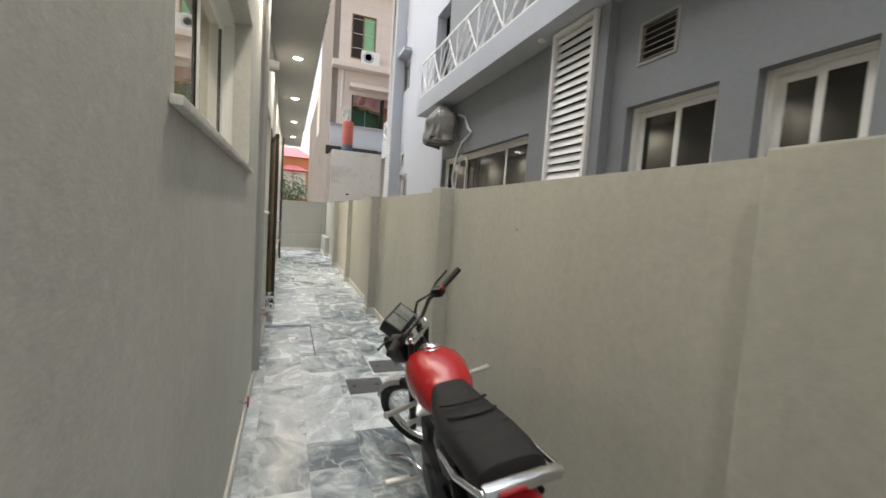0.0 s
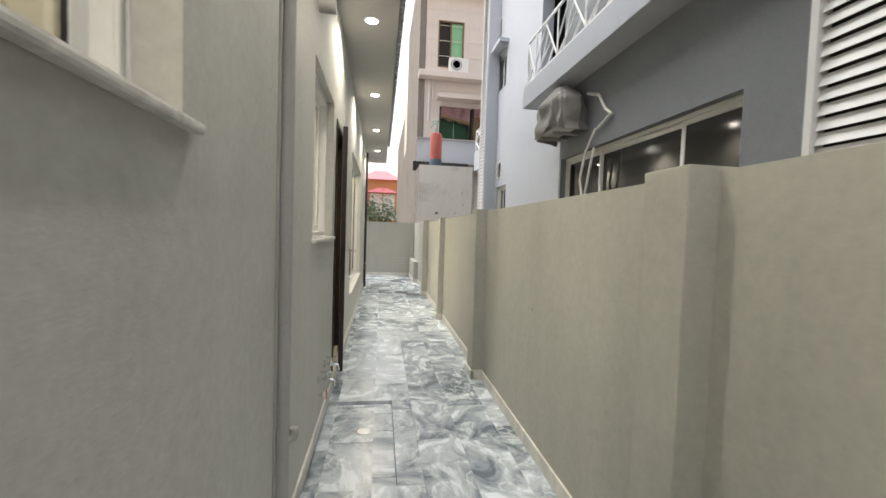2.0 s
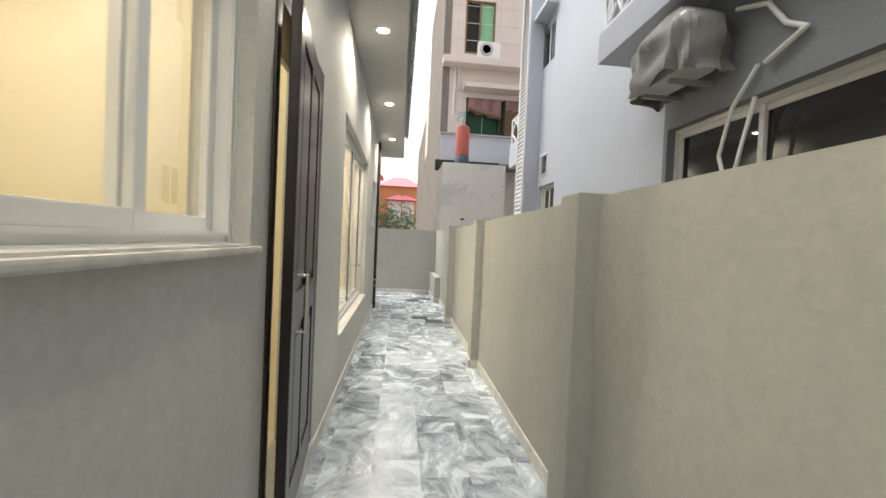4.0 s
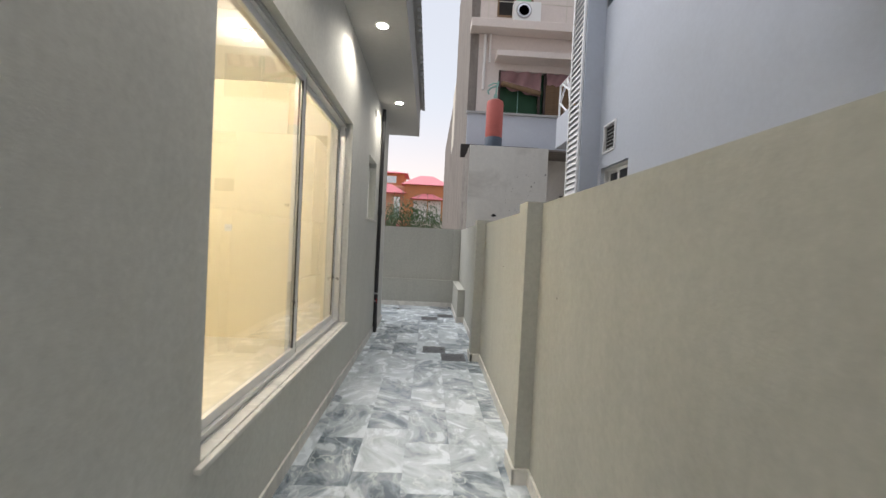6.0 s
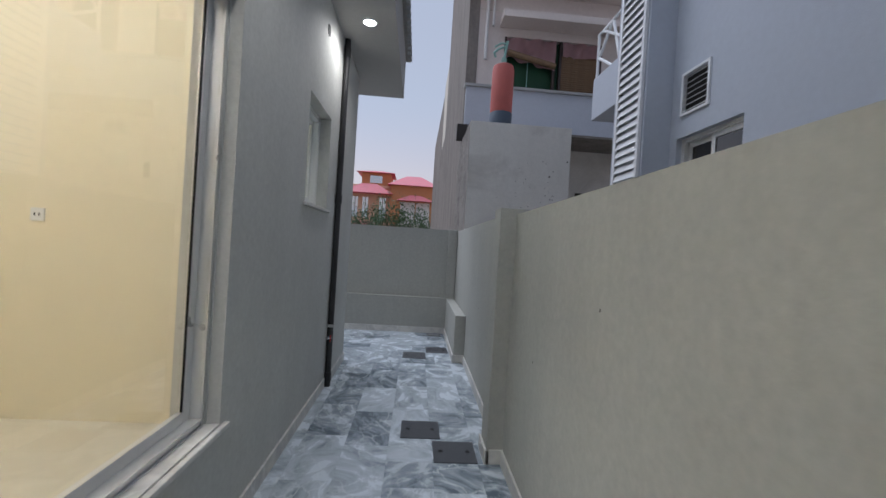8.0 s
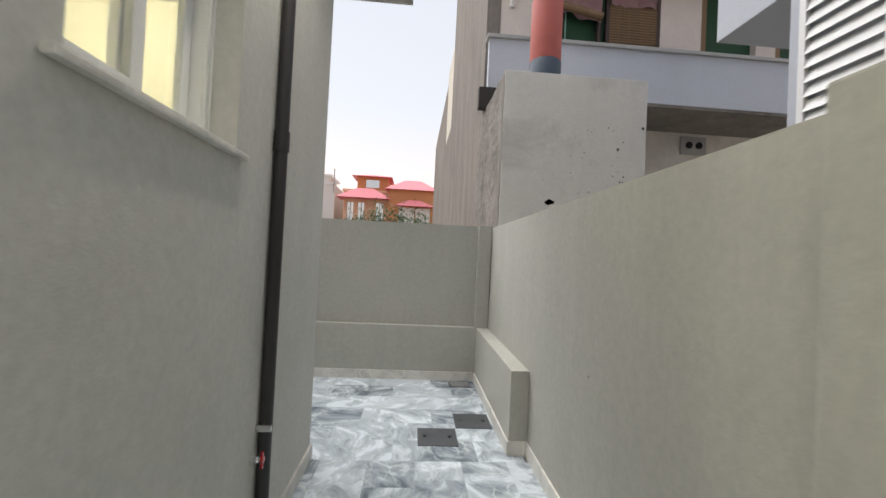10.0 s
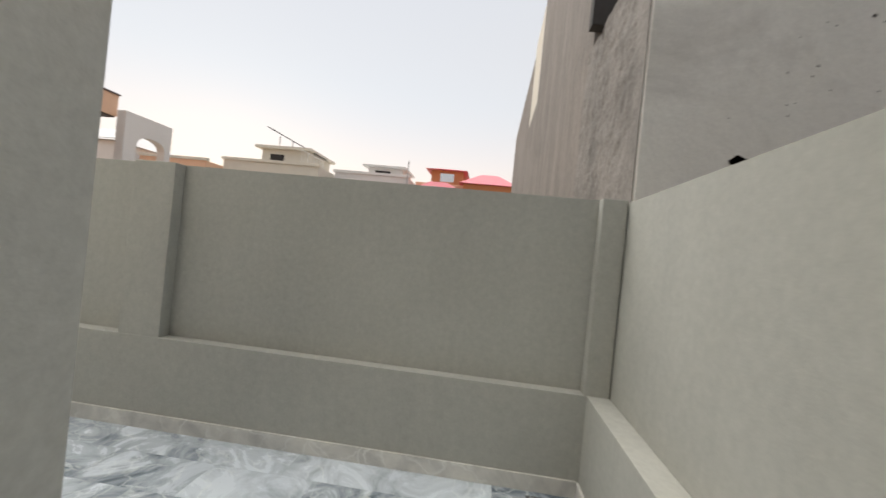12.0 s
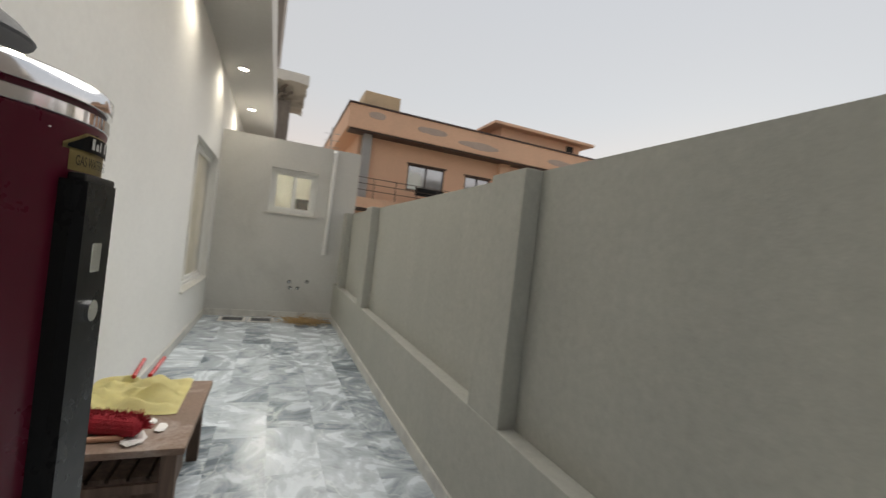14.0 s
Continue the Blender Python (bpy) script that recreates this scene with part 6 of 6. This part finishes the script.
wpart("penthouse", box(bmesh.new(), OX - 8, OX - 0.6, 26.6, 32.2, 7.7, 8.75), M_ORANGE, orange, "rooftop room")
wpart("penthouse_roof", box(bmesh.new(), OX - 8.5, OX - 0.1, 25.9, 32.9, 8.75, 8.9), M_ORANGE, orange)
wpart("penthouse_vent", box(bmesh.new(), OX - 0.62, OX - 0.58, 31.2, 31.7, 8.25, 8.6), M_DARK, orange)
wpart("roof_tank", box(bmesh.new(), OX - 2.5, OX - 0.2, 18.7, 20.5, 7.7, 8.75, 0.04), M_ROOFTANK, orange, "stained beige roof tank")
arch = empty("white_arch", (OX + 1.5, 34.5, -0.06), "white painted rooftop arch beside the orange house", "arch")
bm = panel_wall(bmesh.new(), 'y', 32.9, 36.0, -0.06, 6.9, OX + 1.0, OX + 1.5, [(33.7, 35.6, 3.0, 5.9)])
wpart("wall", bm, M_WHITEF, arch)
bm = bmesh.new()
for i in range(8):
    a, b = math.pi * i / 8, math.pi * (i + 1) / 8
    q = [bm.verts.new((x, 34.65 - 0.95 * math.cos(t), z)) for x in (OX + 1.0, OX + 1.5) for t, z in ((a, 5.9), (b, 5.9), (b, 5.4 + 0.48 * math.sin(b)), (a, 5.4 + 0.48 * math.sin(a)))]
    bm.faces.new(q[:4])
    bm.faces.new(list(reversed(q[4:])))
    bm.faces.new((q[2], q[3], q[7], q[6]))
wpart("curve", bm, M_WHITEF, arch)
net = bmesh.new()
g = [[net.verts.new((OX + 2.2 + 1.5 * v, 22.4 + 6.2 * u, 3.95 - 0.9 * u * (1 - v * 0.3) - 1.5 * v - 0.35 * math.sin(math.pi * u))) for v in [k / 6 for k in range(7)]] for u in [k / 16 for k in range(17)]]
for i in range(16):
    for j in range(6):
        net.faces.new((g[i][j], g[i + 1][j], g[i + 1][j + 1], g[i][j + 1]))
bmesh.ops.solidify(net, geom=net.faces[:], thickness=0.02)
shade = tagged(mesh_object("shade_net", net, M_GCLOTH, True), "green shade net strung below the orange house", "shade net")
for u, v in ((0, 0), (1, 0), (0, 1), (1, 1)):
    x, y, z = OX + 2.2 + 1.5 * v, 22.4 + 6.2 * u, 3.95 - 0.9 * u * (1 - v * 0.3) - 1.5 * v
    part("post", tube(bmesh.new(), (x, y, -0.06), (x, y, z + 0.05), 0.04), M_BROWNFRAME, shade)
frag = empty("unfinished_block", (-15.0, 15.3, -0.06), "unfinished brown block with a projecting concrete slab", "building")
wpart("wall", box(bmesh.new(), -18.0, -15.0, 11.0, 15.40, -0.06, 5.85), M_TANPLASTER, frag)
wpart("upper_wall", box(bmesh.new(), -18.0, -15.0, 11.0, 14.86, 5.85, 12.0), M_TANPLASTER, frag)
bm = bmesh.new()                              # broken slab: uneven edge, tilted a little
bmesh.ops.create_grid(bm, x_segments=24, y_segments=24, size=0.5)
for v in bm.verts:
    v.co = Vector((-16.3 + v.co.x * 3.8, 13.5 + v.co.y * 4.7 + 0.10 * noise.noise(Vector((v.co.x * 9, 2.0, 0))), 6.72 - 0.10 * (v.co.y + 0.5) + 0.05 * noise.noise(Vector((v.co.x * 8, v.co.y * 8, 1)))))
top = bmesh.ops.extrude_face_region(bm, geom=bm.faces[:])["geom"]
for v in [g for g in top if isinstance(g, bmesh.types.BMVert)]:
    v.co.z -= 0.30 + 0.10 * noise.noise(Vector((v.co.x * 3, v.co.y * 3, 4)))
wpart("slab", bm, M_CONC, frag, "broken concrete slab edge")
for y, z in ((15.0, 6.25), (15.18, 6.05), (14.95, 5.95)):
    wpart("rubble", bent(bmesh.new(), [(-14.98, y, z - 0.14), (-14.9, y + 0.10, z), (-14.8, y + 0.22, z + 0.04)], 0.05, 8), M_TANPLASTER, frag)
wpart("antenna", bent(bmesh.new(), [(-15.2, 15.15, 5.84), (-15.2, 15.15, 6.35)], 0.02), M_BLACK, frag)
mast = empty("roof_aerial", (-18.9, 18.35, 6.5), "thin metal aerial beside the orange house", "aerial")
wpart("pole", tube(bmesh.new(), (-18.6, 17.2, -0.06), (-18.6, 17.2, 6.2), 0.025, seg=8), M_GREYPIPE, mast)
for z in (5.3, 5.6, 5.9):
    wpart("rod", tube(bmesh.new(), (-18.6, 16.9, z), (-18.6, 17.55, z + 0.05), 0.012, seg=6), M_GREYPIPE, mast)

# ---- distant houses ----
def far_house(name, x0, x1, y, h, mat, label, windows=(), parapet=0.5, depth=10.0, trim=None):
    ho = empty(name, ((x0 + x1) / 2, y, -0.06), label, "house", "distant houses")
    wpart("wall", panel_wall(bmesh.new(), 'x', x0, x1, -0.06, h, y, y + 0.3, list(windows)), mat, ho)
    wpart("block", box(bmesh.new(), x0 + 0.01, x1 - 0.01, y + 0.9, y + depth, -0.06, h - 0.05), mat, ho)
    wpart("side_wall", box(bmesh.new(), x0, x0 + 0.3, y + 0.301, y + depth, -0.06, h), mat, ho)
    wpart("side_wall", box(bmesh.new(), x1 - 0.3, x1, y + 0.301, y + depth, -0.06, h), mat, ho)
    wpart("parapet", box(bmesh.new(), x0 - 0.15, x1 + 0.15, y - 0.15, y + 0.3, h, h + 0.25), trim or mat, ho)
    for a, b, c, d in windows:
        wpart("window", box(bmesh.new(), a, b, y + 0.15, y + 0.2, c, d), M_SKYGLASS, ho)
        wpart("window_bar", box(bmesh.new(), (a + b) / 2 - 0.05, (a + b) / 2 + 0.05, y + 0.1, y + 0.15, c, d), M_WHITEF, ho)
    return ho


def hip(bm, x0, x1, y0, y1, z0, z1):
    m = 0.35 * (x1 - x0)
    ym = (y0 + y1) / 2
    b = [bm.verts.new(p) for p in ((x0, y0, z0), (x1, y0, z0), (x1, y1, z0), (x0, y1, z0), (x0 + m, ym, z1), (x1 - m, ym, z1))]
    for f in ((0, 1, 5, 4), (1, 2, 5), (2, 3, 4, 5), (3, 0, 4), (3, 2, 1, 0)):
        bm.faces.new([b[i] for i in f])
    return bm


FY = 59.0
pink = far_house("pink_roofed_house", -7.6, -2.6, FY, 7.6, M_ORANGE, "orange house with pink tiled roofs in the distance", [(-7.2, -6.5, 4.4, 6.6), (-6.0, -5.3, 4.4, 6.6), (-4.0, -3.2, 4.2, 6.6)])
wpart("skirt_roof", hip(bmesh.new(), -8.2, -2.3, FY - 1.6, FY + 1.5, 6.9, 8.0), M_PINK, pink, "pink tiled skirt roof")
wpart("upper_room", box(bmesh.new(), -6.4, -2.9, FY + 1.6, FY + 6, 7.6, 9.4), M_ORANGE2, pink)
wpart("upper_window", box(bmesh.new(), -5.4, -3.9, FY + 1.55, FY + 1.6, 8.3, 9.1), M_SKYGLASS, pink)
wpart("upper_roof", hip(bmesh.new(), -7.0, -2.4, FY + 0.9, FY + 6.5, 9.4, 9.95), M_PINK, pink, "pink roof edge")
wpart("wing", box(bmesh.new(), -2.6, 2.6, FY - 1.2, FY + 6, -0.06, 7.9), M_ORANGE2, pink, "deep orange wing")
wpart("wing_roof", hip(bmesh.new(), -3.0, 3.0, FY - 1.7, FY + 6.5, 7.9, 9.4), M_PINK, pink, "pink hipped roof")
wpart("wing_window", box(bmesh.new(), -1.4, 2.0, FY - 1.26, FY - 1.2, 3.9, 6.2), M_WHITEF, pink, "pale blind window")
wpart("wing_window_bar", box(bmesh.new(), 0.3, 0.4, FY - 1.30, FY - 1.26, 3.9, 6.2), M_ORANGE2, pink)
wpart("wing_canopy", hip(bmesh.new(), -1.8, 2.4, FY - 2.2, FY - 1.0, 6.3, 6.9), M_PINK, pink)
wpart("lower_roof", hip(bmesh.new(), -8.4, -2.4, FY - 2.2, FY + 0.5, 3.0, 4.0), M_PINK, pink)
wpart("balcony", box(bmesh.new(), -1.6, 2.4, FY - 2.2, FY - 1.2, 3.0, 3.9), M_CREAMF, pink)
wh = far_house("white_house", -17.2, -8.8, FY + 1, 8.3, M_WHITEF, "white flat-roofed house in the distance", [(-16.6, -15.0, 4.2, 6.2), (-13.4, -11.4, 4.0, 6.0)])
wpart("roof_room", box(bmesh.new(), -14.0, -10.0, FY + 3, FY + 8, 8.3, 9.4), M_WHITEF, wh)
wpart("roof_slab", box(bmesh.new(), -14.6, -9.6, FY + 2.5, FY + 8.4, 9.4, 9.6), M_WHITEF, wh)
wpart("roof_slot", box(bmesh.new(), -13.2, -11.4, FY + 2.95, FY + 3.0, 8.7, 9.1), M_DARK, wh)
wpart("canopy_roof", hip(bmesh.new(), -14.0, -10.8, FY - 0.6, FY + 1.2, 6.1, 6.9), M_PINK, wh, "pink canopy roof")
wpart("mast", tube(bmesh.new(), (-8.9, FY + 0.8, 7.5), (-8.9, FY + 0.8, 9.9), 0.06), M_GREYPIPE, wh)
so = far_house("cream_house", -28.5, -17.8, FY - 2, 8.2, M_CREAMF, "cream house with rooftop solar panel in the distance", [(-27.0, -25.0, 4.6, 6.6), (-21.5, -19.5, 4.4, 6.2)])
wpart("roof_room", box(bmesh.new(), -25.4, -20.0, FY, FY + 6, 8.2, 9.9), M_CREAMF, so)
wpart("roof_slab", box(bmesh.new(), -26.0, -19.5, FY - 0.6, FY + 6.5, 9.9, 10.15), M_CREAMF, so)
wpart("roof_window", box(bmesh.new(), -24.4, -22.8, FY - 0.05, FY, 8.8, 9.4), M_DARK, so)
bm = box(bmesh.new(), -3.2, 3.2, -1.5, 1.5, -0.05, 0.05)
bmesh.ops.transform(bm, matrix=Matrix.Translation((-22.4, FY + 2, 11.0)) @ Matrix.Rotation(radians(22), 4, 'Y'), verts=bm.verts[:])
wpart("solar_panel", bm, M_DARK, so, "dark tilted solar panel")
for x, z in ((-24.6, 11.6), (-23.0, 11.1), (-21.2, 10.5)):
    wpart("panel_leg", tube(bmesh.new(), (x, FY + 2, 10.1), (x, FY + 2, z), 0.05), M_GREYPIPE, so)
bm = bmesh.new()
for i in range(8):
    tube(bm, (-20.0 + i * 0.35, FY - 1.6, 8.2), (-20.0 + i * 0.35, FY - 1.6, 9.7 - i * 0.13), 0.03, seg=6)
tube(bm, (-20.0, FY - 1.6, 9.7), (-17.5, FY - 1.6, 8.8), 0.04, seg=6)
wpart("roof_railing", bm, M_WHITEF, so)
p2 = far_house("peach_house", -36.5, -29.0, FY - 4, 7.6, M_ORANGE, "pale orange flat-roofed house in the distance", [(-34.5, -31.5, 5.0, 6.4)], trim=M_CREAMF)
w2_ = far_house("pale_house", -48.0, -37.5, FY - 6, 8.4, M_WHITEF, "pale house with a pitched roof in the distance", [(-46.0, -44.5, 5.4, 6.8), (-41.0, -39.6, 5.4, 6.8)])
wpart("gable_roof", hip(bmesh.new(), -48.6, -37.0, FY - 6.6, FY + 4, 8.4, 10.4), M_WHITEF, w2_)

# small trees before the pink house
def tree(x, y, h, seed):
    r = random.Random(seed)
    t = empty("tree", (x, y, -0.06), "small leafy green tree in front of the distant house", "tree", "distant trees")
    bm = tube(bmesh.new(), (x, y, -0.06), (x + 0.2, y, h * 0.55), 0.16, 0.08, seg=10)
    for i in range(7):
        a = r.uniform(0, 6.28)
        tube(bm, (x + 0.15, y, h * r.uniform(0.35, 0.55)), (x + 1.1 * math.cos(a), y + 1.1 * math.sin(a), h * r.uniform(0.65, 0.9)), 0.06, 0.02, seg=6)
    wpart("trunk", bm, M_BARK, t)
    verts, faces = [], []
    for i in range(1500):
        a, b = r.uniform(0, 6.28), r.gauss(0, 1)
        rad = 1.7 * (r.random() ** 0.4)
        c = Vector((x + rad * math.cos(a), y + rad * math.sin(a), h * 0.72 + 0.26 * h * b * 0.6 + 0.3 * math.sin(a * 3)))
        u = Vector((r.gauss(0, 1), r.gauss(0, 1), r.gauss(0, 1))).normalized()
        w = u.orthogonal().normalized()
        s = r.uniform(0.06, 0.16)
        k = len(verts)
        verts += [c + u * s, c + w * s * 0.5, c - u * s, c - w * s * 0.5]
        faces.append((k, k + 1, k + 2, k + 3))
    me = bpy.data.meshes.new("crown")
    me.from_pydata(verts, [], faces)
    me.materials.append(M_LEAF)
    under(t, new("crown", me))


tree(-2.2, 50.0, 5.2, 1)
tree(0.4, 51.0, 5.0, 2)
tree(-4.6, 52.5, 4.6, 3)
# the far row was laid out on a larger plan: bring it to its true size and distance
for ob in list(scene.objects):
    if ob.parent is None and ob.get("group") in ("distant houses", "distant trees"):
        x, y, z = ob.location
        ob.location = (0.5 + (x - 0.5) * 0.75, 48.0 + (y - 61.4) * 0.75, z)
        ob.scale = (0.75, 0.75, 0.845)

# ---- paving tiles, each laid by itself ----
def tile_mesh(w, d):
    bm = bmesh.new()
    g = 0.0002
    box(bm, g - w / 2, w / 2 - g, g - d / 2, d / 2 - g, -0.048, 0.0)
    for v in bm.verts:
        if v.co.z > -0.001:
            v.co.x *= 1 - 0.0002 / w
            v.co.y *= 1 - 0.0002 / d
    me = bpy.data.meshes.new("tile")
    bmesh.ops.recalc_face_normals(bm, faces=bm.faces[:])
    bm.to_mesh(me)
    bm.free()
    me.materials.append(M_TILE)
    return me


tile_cache = {}


def lay(x0, x1, y0, y1, z=0.0):
    w, d = round(x1 - x0, 3), round(y1 - y0, 3)
    if w < 0.02 or d < 0.02:
        return
    if (w, d) not in tile_cache:
        tile_cache[w, d] = tile_mesh(w, d)
    ob = new("tile", tile_cache[w, d])
    ob.location = ((x0 + x1) / 2, (y0 + y1) / 2, z + random.uniform(-0.0002, 0.0002))
    ob.parent = floor


PIT = (-0.148, 0.425, 4.72, 6.0)
rng = random.Random(4)
cols = [(LW + 0.015, -0.055), (-0.055, 0.27), (0.27, 0.595), (0.595, 0.92), (0.92, 1.245), (1.245, RW + 0.02)]
for i, (x0, x1) in enumerate(cols):
    y = -2.9 + rng.uniform(0, 0.3)
    while y < REAR + 0.02:
        y2 = min(y + (0.62 if rng.random() < 0.8 else 0.31), REAR + 0.02)
        if x0 < PIT[1] and y < PIT[3] and y2 > PIT[2]:
            lay(x0, x1, y, PIT[2])
            lay(max(x0, PIT[1]), x1, max(y, PIT[2]), min(y2, PIT[3]))
            lay(x0, min(x1, PIT[1] - 0.004), max(y, PIT[2]) + 0.004, min(y2, PIT[3]) - 0.004, -0.032)
            lay(x0, x1, PIT[3], y2)
        else:
            lay(x0, x1, y, y2)
        y = y2
for j in range(6):
    y0 = REAR + 0.02 + j * 0.325
    y1 = min(y0 + 0.325, END - 0.1)
    x = KX + rng.uniform(-0.5, 0)
    while x < RW:
        x2 = min(x + 0.62, RW)
        if x2 > KX:
            lay(max(x, KX), x2, y0, y1)
        x = x2
